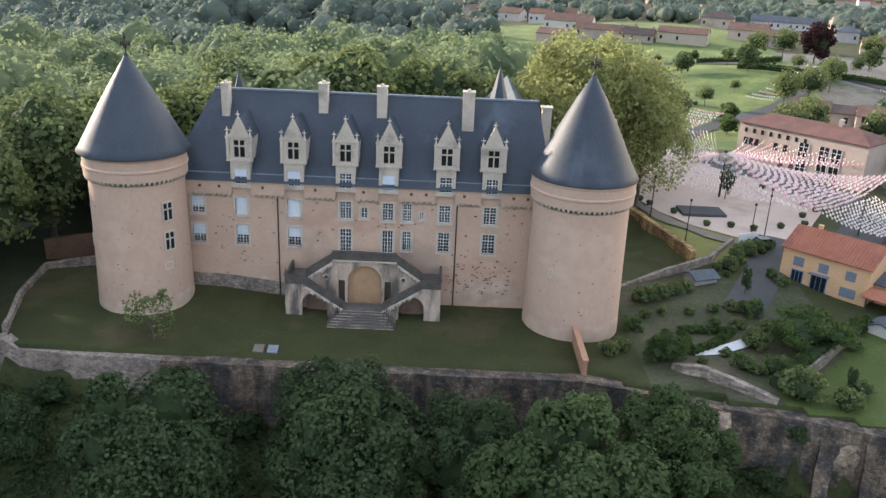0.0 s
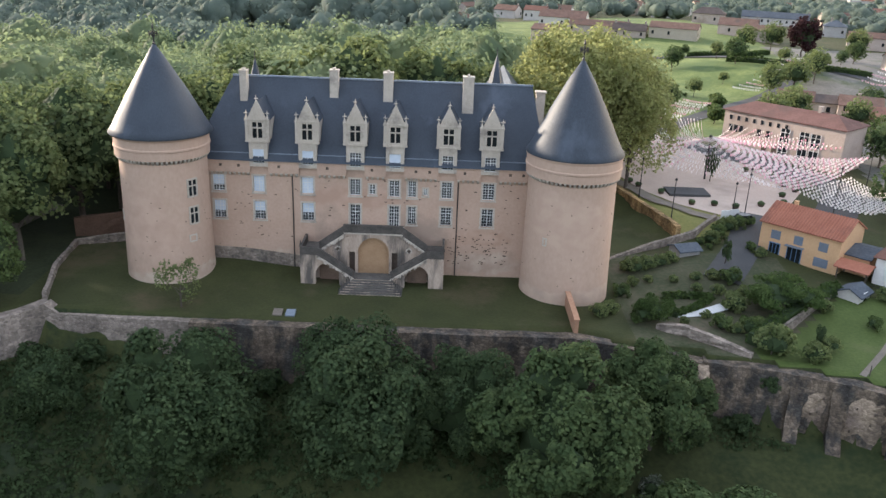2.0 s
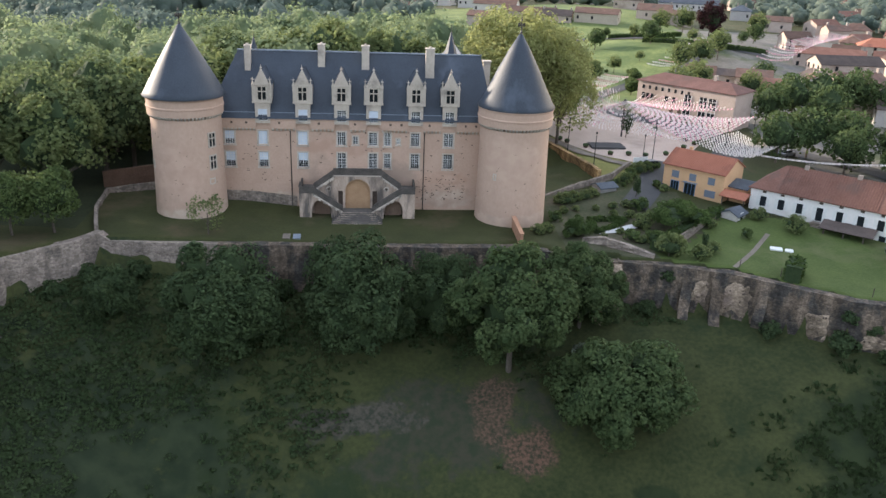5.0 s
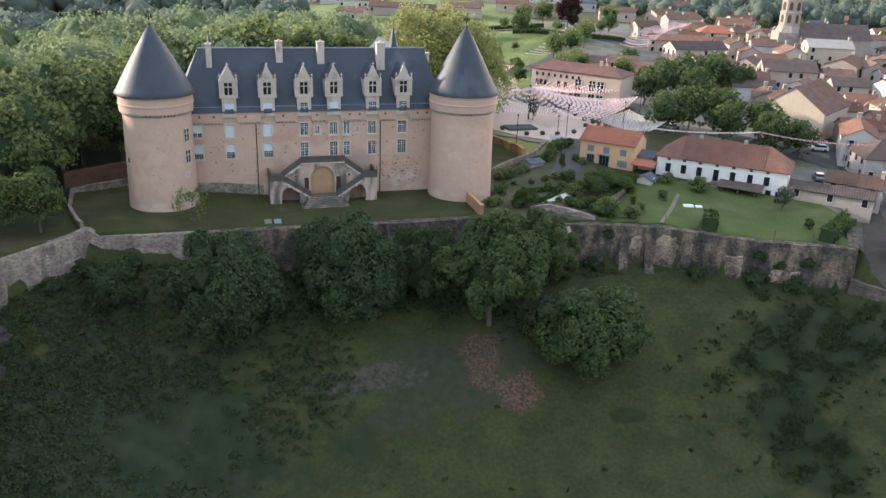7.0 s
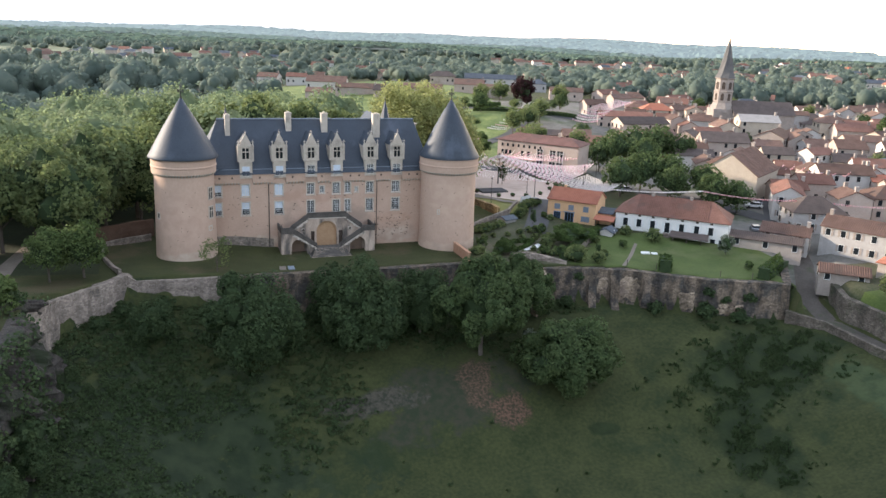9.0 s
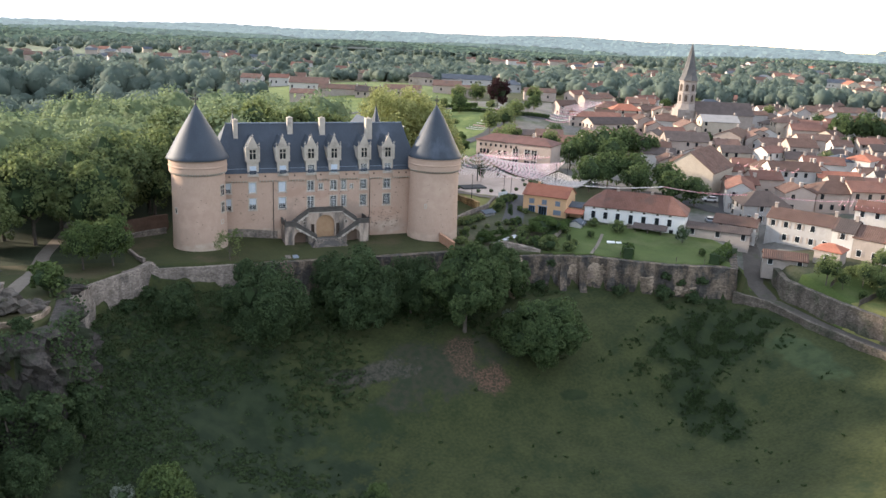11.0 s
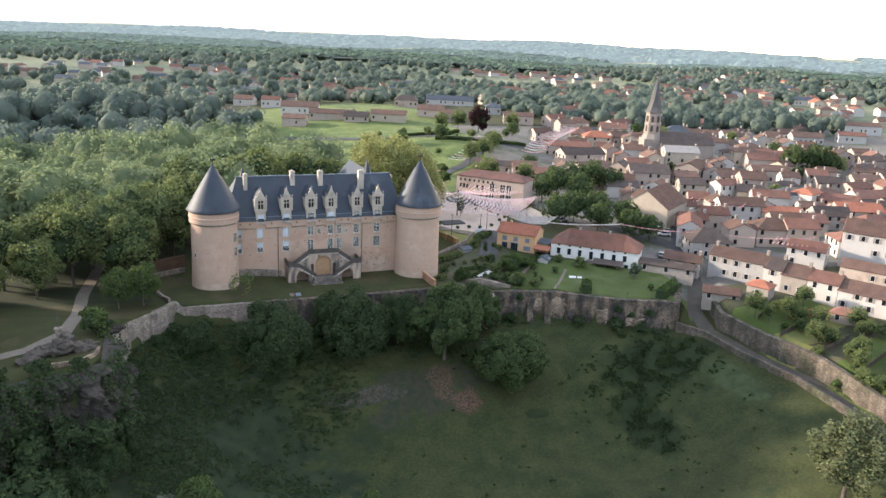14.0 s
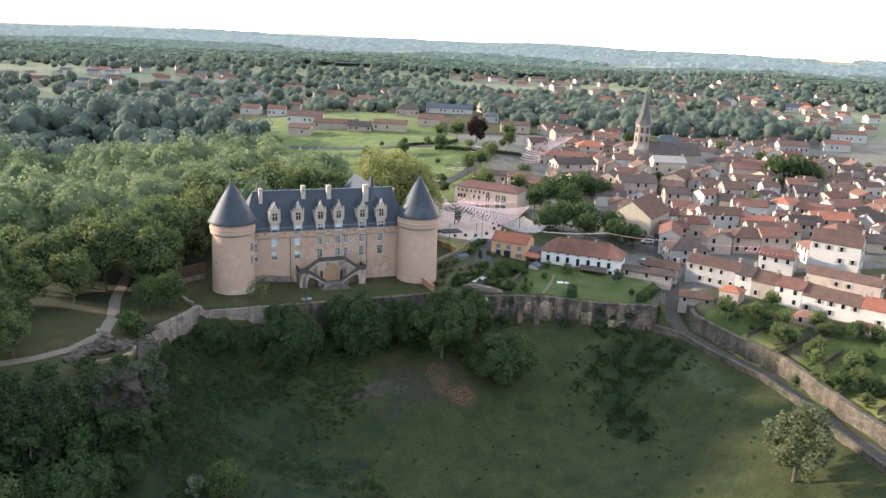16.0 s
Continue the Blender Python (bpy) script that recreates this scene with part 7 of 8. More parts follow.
# gardens below the apricot house
tree_kind("dome", 19, 2.7, 1.9, 1.3, 44, 90, 0.11, HEDGE, 0.1, 0.3, "broad clipped evergreen dome in the garden")
tree_kind("fig", 20, 6.4, 2.7, 2.9, 90, 90, 0.17, LEAF_FIG, 0.25, 0.22, "low spreading fig tree in the garden")
tree_kind("pillar", 21, 0.7, 2.0, 1.9, 16, 50, 0.11, LEAF_DARK, 0.08, 0.4, "narrow dark conifer in the garden")
tree("dome", 24.9, 80.6, 1.0, 0.0)
tree("fig", 42.2, 85.2, 0.78, 0.0)
tree("pillar", 39.0, 97.0, 1.0, 0.0)
for x, y, k, s in ((22.5, 87.3, "bush_lime", 1.05), (18.6, 80.6, "bush", 1.0), (20.5, 82.4, "bush", 0.9), (25.5, 94.2, "bush", 1.3), (27.5, 95.6, "bush", 1.1), (29.6, 96.2, "bush", 1.0), (31.4, 97.6, "bush", 0.9),
                   (33.3, 79.4, "bush_lime", 1.1), (34.6, 78.6, "bush", 0.8), (36.5, 79.2, "bush_lime", 1.25), (32.2, 82.0, "bush", 0.6), (29.0, 80.2, "bush", 0.5), (36.6, 84.9, "bush", 1.4), (37.8, 91.4, "bush_lime", 1.3),
                   (36.0, 92.6, "bush", 0.8), (33.5, 92.0, "bush", 0.7), (30.5, 91.6, "bush", 0.55), (39.1, 104.4, "bush", 1.2), (40.6, 106.4, "bush_lime", 1.1), (42.4, 108.2, "bush", 1.3), (44.2, 109.4, "bush_lime", 1.2),
                   (46.6, 110.6, "bush_lime", 0.9), (37.3, 104.0, "bush_lime", 0.6), (38.2, 102.2, "bush_lime", 0.5), (36.4, 101.6, "bush_lime", 0.5), (44.2, 102.0, "bush_lime", 0.8), (45.2, 100.4, "bush", 0.8),
                   (38.0, 80.6, "bush", 0.9), (35.4, 88.6, "bush", 0.8), (33.0, 89.4, "bush", 0.6), (38.8, 88.4, "bush", 0.8), (27.0, 91.4, "bush", 0.6), (24.8, 90.6, "bush", 0.7), (40.0, 79.2, "bush", 0.8)):
    tree(k, x, y, s * 0.78, x + y, z=ground_z(x, y) - 0.35 * s, group="garden shrubs")
for x, y, k, s in ((41.4, 72.4, "bush", 1.0), (61.0, 83.0, "bush", 1.25), (57.2, 87.4, "bush", 0.9), (70.4, 62.9, "bush_lime", 0.7), (47.6, 84.6, "bush", 0.7), (52.2, 80.6, "bush_lime", 0.7), (37.2, 73.6, "bush", 1.5), (38.6, 74.6, "bush", 1.1), (44.2, 74.8, "bush", 0.8)):
    tree(k, x, y, s, x, z=ground_z(x, y) - 0.2 * s, label="garden shrub on the lawn")
tree("blossom", 71.6, 71.6, 1.0, 0.3, label="shrub in pale blossom on the lawn")
tree("pillar", 43.4, 75.6, 0.8, 0.5, label="slim upright shrub on the lawn")
for i in range(130):
    x, y = pr.uniform(84, 124), pr.uniform(-25, 46)
    if any(math.hypot(x - a, y - b) < c + 1.0 for a, b, c in FOOT) or x > 102 + (44 - y) * 0.45 and y > -10:
        continue
    k = pr.choice(("bush", "bush_lime", "bush", "town_a", "town_b", "town_a"))
    tree(k, x, y, pr.uniform(0.5, 1.4) if "bush" in k else pr.uniform(0.22, 0.46), pr.uniform(0, 6), label="shrub or small tree in the sloping gardens", group="slope gardens")
for i in range(60):
    x, y = pr.uniform(110, 330), pr.uniform(60, 300)
    if any(math.hypot(x - a, y - b) < c + 2.5 for a, b, c in FOOT):
        continue
    tree(pr.choice(("town_a", "town_b")), x, y, pr.uniform(0.35, 0.65), pr.uniform(0, 6), label="small tree between the village houses", group="village trees")


for i in range(26):
    x, y = pr.uniform(40, 110), pr.uniform(186, 300)
    if any(math.hypot(x - a, y - b) < c + 3 for a, b, c in FOOT) or along([(50, 180), (58, 193), (73, 209), (92, 228), (111, 249)], np.array([x]), np.array([y]))[0][0] < 5:
        continue
    tree(pr.choice(("town_a", "town_b", "bush_lime")), x, y, pr.uniform(0.25, 0.5), pr.uniform(0, 6), label="small tree standing in the rough pasture", group="pasture trees")


def wood(name, spots, mats, templates, label, kind_count):
    """Many trees in one mesh."""
    V, F, I, base = [], [], [], 0
    for k, (x, y, z, s, sz, a) in enumerate(spots):
        q, tri, idx = templates[k % len(templates)]
        ca, sa = math.cos(a), math.sin(a)
        v = np.stack([(q[:, 0] * ca - q[:, 1] * sa) * s + x, (q[:, 0] * sa + q[:, 1] * ca) * s + y, q[:, 2] * sz + z], -1)
        V.append(v)
        F.append(tri + base)
        I.append(idx)
        base += len(v)
    me = raw(name, np.concatenate(V), np.concatenate(F), mats)
    me.polygons.foreach_set("material_index", np.concatenate(I).astype(np.int32))
    me.polygons.foreach_set("use_smooth", np.ones(len(me.polygons), bool))
    return tagged(obj(name, me, None), label, "woods", kind="stuff")


def templates_for(seed, n, clumps, leaves, leaf, ball):
    """Crowns of the woods: leafy lobes ragged with single sprays; only the middle has the darker painted shade."""
    res = []
    for k in range(n):
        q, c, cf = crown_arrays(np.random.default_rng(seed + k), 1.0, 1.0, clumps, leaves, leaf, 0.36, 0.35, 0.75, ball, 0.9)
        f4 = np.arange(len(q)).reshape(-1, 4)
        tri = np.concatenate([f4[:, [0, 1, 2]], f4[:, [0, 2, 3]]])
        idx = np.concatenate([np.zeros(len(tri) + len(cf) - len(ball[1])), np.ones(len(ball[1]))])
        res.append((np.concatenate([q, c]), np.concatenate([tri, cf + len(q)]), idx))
    return res


near_t, far_t = templates_for(50, 8, 56, 16, 0.055, BALL), templates_for(70, 8, 20, 4, 0.09, (ICO_V, ICO_F))
close_t = templates_for(90, 8, 78, 18, 0.05, BALL)
wr_ = np.random.default_rng(9)
spots_close, spots_near, spots_mid = [], [], []


def clear(x, y):
    if any(abs(x - a) < c + 5 and math.hypot(x - a, y - b) < c + 5 for a, b, c in FOOT):
        return False
    return True


step = 10.5
for gxx in np.arange(-420, 60, step):
    for gyy in np.arange(60, 460, step):
        x, y = gxx + wr_.uniform(-3.4, 3.4), gyy + wr_.uniform(-3.4, 3.4)
        if y < 118 and x > -106 or y < 60 - (x + 100) * 0.1 and x > -140:
            continue
        if x > 15 and y < 330 or x > -20 and y < 150 or y > 300 and x > 30 - (y - 300) * 0.5 or x > -45 and y < 130:
            continue
        if x < -0.62 * y - 25 or not clear(x, y):
            continue
        s = wr_.uniform(5.0, 9.8)
        h = s * wr_.uniform(0.8, 1.25)
        (spots_close if -170 < x and y < 235 else spots_near if math.hypot(x + 40, y) < 300 else spots_mid).append((x, y, ground_z(x, y) + h * 0.9 + wr_.uniform(1, 5), s, h, wr_.uniform(0, 6)))
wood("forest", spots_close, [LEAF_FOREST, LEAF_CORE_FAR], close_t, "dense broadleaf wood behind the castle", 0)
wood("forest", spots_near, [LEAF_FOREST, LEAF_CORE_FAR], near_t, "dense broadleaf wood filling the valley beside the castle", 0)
# the outlying streets and hamlets among the trees
fh = np.random.default_rng(63)
V, F, I, base, n = [], [], [], 0, 0
while n < 230:
    y = fh.uniform(330, 980)
    x = fh.uniform(-0.32 * y + 20, 1.15 * y + 60)
    if math.sin(x / 70 + 1) + math.sin(y / 90 + x / 200) < -0.1 or x < 200 and y < 470 or any(math.hypot(x - a, y - b) < c + 10 for a, b, c in FOOT):
        continue
    L, D, h, a = fh.uniform(4.5, 8), fh.uniform(3.5, 4.6), fh.uniform(3.2, 6), math.radians(-23 + fh.choice((0, 0, 90, 25)) + fh.uniform(-12, 12))
    rise, z = D * fh.uniform(0.42, 0.6), ground_z(x, y) - 0.5
    box_v = [(-L, -D, 0), (L, -D, 0), (L, D, 0), (-L, D, 0), (-L, -D, h), (L, -D, h), (L, D, h), (-L, D, h), (-L, 0, h + rise), (L, 0, h + rise)]
    roof_v = [(-L - 0.3, -D - 0.5, h - 0.1), (L + 0.3, -D - 0.5, h - 0.1), (L + 0.3, 0, h + rise + 0.2), (-L - 0.3, 0, h + rise + 0.2), (L + 0.3, D + 0.5, h - 0.1), (-L - 0.3, D + 0.5, h - 0.1)]
    tri = [(0, 1, 5), (0, 5, 4), (1, 2, 6), (1, 6, 5), (2, 3, 7), (2, 7, 6), (3, 0, 4), (3, 4, 7), (4, 8, 7), (5, 6, 9), (10, 11, 12), (10, 12, 13), (13, 12, 14), (13, 14, 15)]
    V += [(x + p[0] * math.cos(a) - p[1] * math.sin(a), y + p[0] * math.sin(a) + p[1] * math.cos(a), z + p[2]) for p in box_v + roof_v]
    F += [tuple(i + base for i in t) for t in tri]
    wall_slot, roof_slot = int(fh.integers(0, 3)), int(fh.choice((3, 3, 4, 4, 5)))
    I += [wall_slot] * 10 + [roof_slot] * 4
    base += 16
    n += 1
    FOOT.append((x, y, 4.0))
me = raw("far_houses", V, F, [WALLS["w"], WALLS["p"], WALLS["y"], ROOFS["b"], ROOFS["r"], ROOFS["k"]])
me.polygons.foreach_set("material_index", np.array(I, np.int32))
tagged(obj("far_houses", me, None), "pale houses with brown roofs scattered among distant trees", "houses", kind="stuff")

# beyond: hedgerows and copses between fields and houses
n = 0
while n < 2300:
    y = 280 + 1000 * wr_.random() ** 1.05
    x = wr_.uniform(-0.6 * y - 30, 1.2 * y + 150)
    if y < 430 and -420 < x < 190 or x > 0 and y < 60 + 0.6 * x or math.hypot(x - 70, y - 260) < 110:
        continue
    v = math.sin(x / 90 + math.sin(y / 130)) + math.sin(y / 75 + 1.3 * math.sin(x / 160)) + wr_.normal() * 0.35
    if v < -0.5 or not clear(x, y):
        continue
    s = wr_.uniform(4.5, 8.0)
    h = s * wr_.uniform(0.75, 1.05)
    spots_mid.append((x, y, ground_z(x, y) + h * 0.7, s, h, wr_.uniform(0, 6)))
    n += 1
# the wooded park right of the church
for i in range(150):
    x = wr_.uniform(235, 420)
    y = 300 + (x - 235) * 0.15 + wr_.uniform(-30, 75)
    if clear(x, y):
        s = wr_.uniform(5, 7.5)
        spots_mid.append((x, y, ground_z(x, y) + s * 1.1, s, s * 1.25, wr_.uniform(0, 6)))
wood("far_woods", spots_mid, [LEAF_FAR_HAZED, LEAF_CORE_FAR], far_t, "distant woods and hedgerows between fields and houses", 0)

# the far country: woods between fields out to the skyline
def canopy(name, r0, r1, rings, spokes, material, label, grow, seed, share):
    rng = np.random.default_rng(seed)
    rr = r0 * (r1 / r0) ** np.linspace(0, 1, rings)
    aa = np.radians(np.linspace(-42, 74, spokes))
    R, A = np.meshgrid(rr, aa, indexing="ij")
    R = R * (1 + rng.uniform(-0.4, 0.4, R.shape) * (r1 / r0) ** (1 / rings) * 0.02)
    A = A + rng.uniform(-0.4, 0.4, A.shape) * radians(116 / spokes)
    x, y = R * np.sin(A), R * np.cos(A)
    v = np.sin(x / 140 + 1.4 * np.sin(y / 230)) + np.sin(y / 95 + 1.3 * np.sin(x / 260)) + 0.6 * np.sin(x / 47 - y / 61) + rng.normal(size=x.shape) * 0.22
    wood_here = v > share
    z = height(x.ravel(), y.ravel()).reshape(x.shape) + np.where(wood_here, grow * rng.uniform(0.55, 1.3, x.shape), -2.0)
    ids = np.arange(R.size).reshape(R.shape)
    f = np.stack([ids[:-1, :-1], ids[:-1, 1:], ids[1:, 1:], ids[1:, :-1]], -1).reshape(-1, 4)
    any_wood = wood_here[:-1, :-1] | wood_here[:-1, 1:] | wood_here[1:, 1:] | wood_here[1:, :-1]
    f = f[any_wood.ravel()]
    tri = np.concatenate([f[:, [0, 1, 2]], f[:, [0, 2, 3]]])
    me = raw(name, np.stack([x.ravel(), y.ravel(), z.ravel()], -1), tri, material)
    return tagged(obj(name, me, None), label, "backdrop", kind="structure")


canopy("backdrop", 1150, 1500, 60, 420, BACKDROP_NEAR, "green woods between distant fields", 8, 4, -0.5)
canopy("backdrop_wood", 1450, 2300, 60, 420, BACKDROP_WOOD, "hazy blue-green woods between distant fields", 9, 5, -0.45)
canopy("backdrop_ridge", 2250, 3700, 70, 420, BACKDROP_RIDGE, "wooded ridges on the skyline, paled blue by painted haze", 12, 6, -0.7)


# ---------- the festival garlands over the square ----------
def garland(a, b, sag, n, material, label, size=0.32):
    """A string with hanging paper pennants between two places."""
    a, b = Vector(a), Vector(b)
    P = []
    for i in range(n + 1):
        t = i / n
        p = a.lerp(b, t)
        p.z -= sag * 4 * t * (1 - t)
        P.append(p)
    g = thing("garland", Matrix.Translation(a), label, "garland", "festival garlands")
    bm = bmesh.new()
    side = (b - a).cross(Vector((0, 0, 1))).normalized() * 0.008
    rings = [[bm.verts.new(p + v) for v in (side, Vector((0, 0, 0.008)), -side)] for p in P]
    for A, B in zip(rings, rings[1:]):
        for i in range(3):
            bm.faces.new((A[i], A[(i + 1) % 3], B[(i + 1) % 3], B[i]))
    part("string", bm, FLAG_WHITE, g)
    bm = bmesh.new()
    rnd = random.Random(int(b.x * 7 + b.y * 13))
    for p, q in zip(P, P[1:]):
        d = (q - p).normalized()
        m = (p + q) / 2
        sw = Vector((rnd.uniform(-0.5, 0.5), rnd.uniform(-0.5, 0.5), -1)).normalized()
        w = d * size * 0.5
        for th in (0.0, 0.03):
            o = d.cross(sw) * th
            bm.faces.new([bm.verts.new(v) for v in (m - w + o, m + w + o, m + w * 0.8 + sw * size * 1.1 + o, m - w * 0.8 + sw * size * 1.1 + o)])
    f = part("pennant_row", bm, material, g)
    f["kind"] = "stuff"
    return g


HX, HY, HZ = 47.2, 136.2, 11.9
mast = thing("festival_mast", pose(HX, HY, ground_z(HX, HY)), "tall dark pole carrying the festival garlands", "pole")
bm = bmesh.new()
top = HZ - ground_z(HX, HY)
lathe(bm, [(0.2, -0.2), (0.13, top - 0.2), (0.32, top - 0.15), (0.32, top + 0.05), (0.05, top + 0.3)], 10)
part("pole", bm, IRON, mast, local=True)
tree_kind("mast_tree", 16, 1.2, 2.9, 3.2, 30, 40, 0.17, LEAF_DARK, 0.1, 0.4, "narrow dark tree in the square")
tree("mast_tree", HX + 0.6, HY - 1.4, 1.0, 0.0)
# strings from the mast out to a wide ring, closest towards the far posts and the side road
ARCS = (([(35.5, 143, 7.4), (37, 134, 7.3), (41, 129, 7.2), (46, 125.4, 7.2), (52, 123, 7.2), (56.3, 119.6, 7.2)], 34, 9, 0.06),
        ([(57, 119.8, 7.2), (61, 122, 7.3), (65, 125.4, 7.4), (69, 129, 7.5), (75, 136, 7.8), (79.9, 142, 8.0)], 46, 3, 0.03),
        ([(75.2, 143.8, 9.2), (67, 153.2, 9.4), (58.4, 163.0, 9.2)], 14, 2, 0.015),
        ([(55, 168, 9.0), (50, 169, 8.8), (44, 163, 8.2), (38, 152, 7.8), (35.5, 143, 7.4)], 28, 4, 0.05))
for line, count, every, slack in ARCS:
    for i in range(count):
        w = i / count * (len(line) - 1)
        k, f = int(w), w - int(w)
        e = [line[k][c] * (1 - f) + line[k + 1][c] * f for c in range(3)]
        reach = math.hypot(e[0] - HX, e[1] - HY)
        garland((HX, HY, HZ), e, 0.6 + reach * slack, int(reach / 1.1), FLAG_WHITE if i % every else FLAG_PINK, "sagging string of pale paper pennants over the square", 0.36)
for k in range(18):
    t = k / 17
    garland((57 + 13 * t, 119 + 10 * t, 7.3), (64.6 + 10 * t, 107.6 + 10 * t, 7.3), 0.9, 17, FLAG_WHITE, "string of white pennants above the side road", 0.36)
garland((65, 107.6, 7.6), (84, 97.6, 8.6), 0.5, 56, FLAG_WHITE, "white pennants strung above the long roof", 0.3)
garland((84, 97.6, 8.6), (104, 84, 8.5), 0.8, 60, FLAG_RED, "red and white pennants strung across the street", 0.3)
garland((104, 84, 8.5), (128, 66, 10), 1.0, 60, FLAG_RED, "red and white pennants strung across the street", 0.3)
for k in range(12):
    garland((112 + 1.0 * k, 66 - 0.8 * k, 9.5), (120 + 1.0 * k, 72 - 0.7 * k, 9.5), 0.7, 20, FLAG_RED, "red and white pennants above the street", 0.3)
for k in range(10):
    garland((119 + 2.4 * k * 0.8, 127 - 2.2 * k, 9.5), (126 + 2.4 * k * 0.8, 131 - 2.2 * k, 9.5), 0.6, 16, FLAG_RED, "red and white pennants above the street", 0.32)
for k in range(22):
    garland((114 + 3.1 * k, 220 + 3.6 * k, ground_z(118 + 3.1 * k, 217 + 3.6 * k) + 6.5), (122 + 3.1 * k, 214 + 3.6 * k, ground_z(118 + 3.1 * k, 217 + 3.6 * k) + 6.5), 0.8, 14, (FLAG_PINK, FLAG_WHITE)[k % 2], "pink pennants above the main street", 0.4)
for k in range(20):
    x, y = (48 + 1.7 * k, 178 + 2.4 * k) if k < 10 else (82 + 3.0 * (k - 10), 219 + 3.1 * (k - 10))
    z = ground_z(x, y) + 4.2
    garland((x - 3.0, y + 2.4, z), (x + 3.0, y - 2.4, z), 0.2, 12, FLAG_WHITE if k % 3 else FLAG_PINK, "pale pennants along the lane behind the town building", 0.4)

# street furniture
def street_lamp(x, y, h=8.0, two=False):
    t = thing("street_lamp", pose(x, y, ground_z(x, y)), "slim tall dark metal lamp post", "street lamp", "street lamps")
    bm = bmesh.new()
    lathe(bm, [(0.12, -0.1), (0.09, 1.2), (0.05, h)], 8)
    part("pole", bm, IRON, t, local=True)
    for z in (h - 0.2, h - 1.1) if two else (h,):
        bm = bmesh.new()
        lathe(bm, [(0.05, z - 0.1), (0.2, z), (0.16, z + 0.25), (0.04, z + 0.35)], 8)
        part("lamp_head", bm, IRON, t, local=True)


for x, y, h, two in ((46.4, 112.2, 8.5, True), (45.0, 113.6, 5.5, False), (35.0, 112.0, 6.5, False), (32.2, 122.5, 6.5, False), (63.5, 119.0, 7.5, False), (77, 136, 7.5, False)):
    street_lamp(x, y, h, two)

# flat stage and planters in the square
bm = bmesh.new()
z = ground_z(41, 127)
box(bm, 37.6, 44.6, 123.6, 128.0, z + 0.1, z + 0.55)
tagged(part("stage", bm, ASPHALT), "low dark grey stage platform in the square", "stage")
for x, y in ((36.4, 124.6), (40.2, 119.4), (43.8, 119.0), (46.8, 117.6), (51.6, 119.4), (56.2, 121.6), (57.8, 126.4), (61.6, 130.4), (60.8, 133.6), (60.6, 138.6), (56.8, 142.4), (33.4, 128.6), (32.6, 132.0)):
    z = ground_z(x, y) + 0.1
    pl = thing("planter", pose(x, y, z), "low dark planter with clipped greenery", "planter", "square planters")
    bm = bmesh.new()
    lathe(bm, [(0.42, 0), (0.55, 0.4), (0.5, 0.42), (0.45, 0.36)], 10)
    part("tub", bm, HOLE, pl, local=True)
    bm = bmesh.new()
    bmesh.ops.create_icosphere(bm, subdivisions=2, radius=0.6)
    for v in bm.verts:
        v.co = Vector((v.co.x, v.co.y, v.co.z * 0.6)) * (1 + 0.3 * noise.noise(v.co * 4 + Vector((x, y, 0)))) + Vector((0, 0, 0.55))
    part("plant", bm, LEAF_DARK, pl, local=True)
for x, y in ((43.2, 111.6), (44.8, 112.2)):
    bm = bmesh.new()
    z = ground_z(x, y)
    box(bm, -0.75, 0.75, -0.04, 0.04, 0.5, 1.9)
    box(bm, -0.7, -0.62, -0.03, 0.03, -0.2, 0.5)
    box(bm, 0.62, 0.7, -0.03, 0.03, -0.2, 0.5)
    bmesh.ops.transform(bm, matrix=pose(x, y, z, 0, 0, 12), verts=bm.verts)
    tagged(part("notice_board", bm, WHITE_PAINT), "blank white notice board on two legs", "notice board", "boards by the square")


# parked cars
CAR_PAINT = [shader("white_car_paint", (0.6, 0.6, 0.6), (0.65, 0.65, 0.65), 3, 0.3, bump=0), shader("grey_car_paint", (0.22, 0.23, 0.25), (0.26, 0.27, 0.29), 3, 0.3, metal=0.5, bump=0),
             shader("red_car_paint", (0.30, 0.03, 0.03), (0.36, 0.05, 0.04), 3, 0.3, bump=0), shader("dark_car_paint", (0.03, 0.035, 0.045), (0.05, 0.055, 0.06), 3, 0.3, bump=0)]
CAR_WORD = ["white", "silver-grey", "red", "dark blue"]


def car(x, y, ang, c, z=None):
    z = ground_z(x, y) + 0.12 if z is None else z
    t = thing("car", pose(x, y, z, 0, 0, ang), f"small {CAR_WORD[c]} car parked beside the road", "car", "parked cars")
    bm = bmesh.new()
    prism(bm, [(-2.0, 0.3), (2.0, 0.3), (2.05, 0.62), (1.9, 0.82), (0.95, 0.92), (-1.8, 0.98), (-2.05, 0.85)], "y", -0.84, 0.84)
    bmesh.ops.bevel(bm, geom=list(bm.edges), offset=0.05, segments=1, affect="EDGES")
    body = part("body", bm, CAR_PAINT[c], t, local=True)
    bm = bmesh.new()
    prism(bm, [(-1.75, 0.93), (0.95, 0.9), (0.3, 1.42), (-1.35, 1.44)], "y", -0.74, 0.74)
    part("window_glass", bm, GLASS_DARK, body, local=True)
    bm = bmesh.new()
    box(bm, -1.35, 0.28, -0.70, 0.70, 1.42, 1.49)
    part("roof_panel", bm, CAR_PAINT[c], body, local=True)
    for u in (-1.25, 1.3):
        for v in (-0.78, 0.78):
            bm = bmesh.new()
            lathe(bm, [(0.14, -0.1), (0.31, -0.1), (0.31, 0.1), (0.14, 0.1)], 12)
            bmesh.ops.transform(bm, matrix=pose(u, v, 0.31, 90, 0, 0), verts=bm.verts)
            part("wheel", bm, IRON, t, local=True)


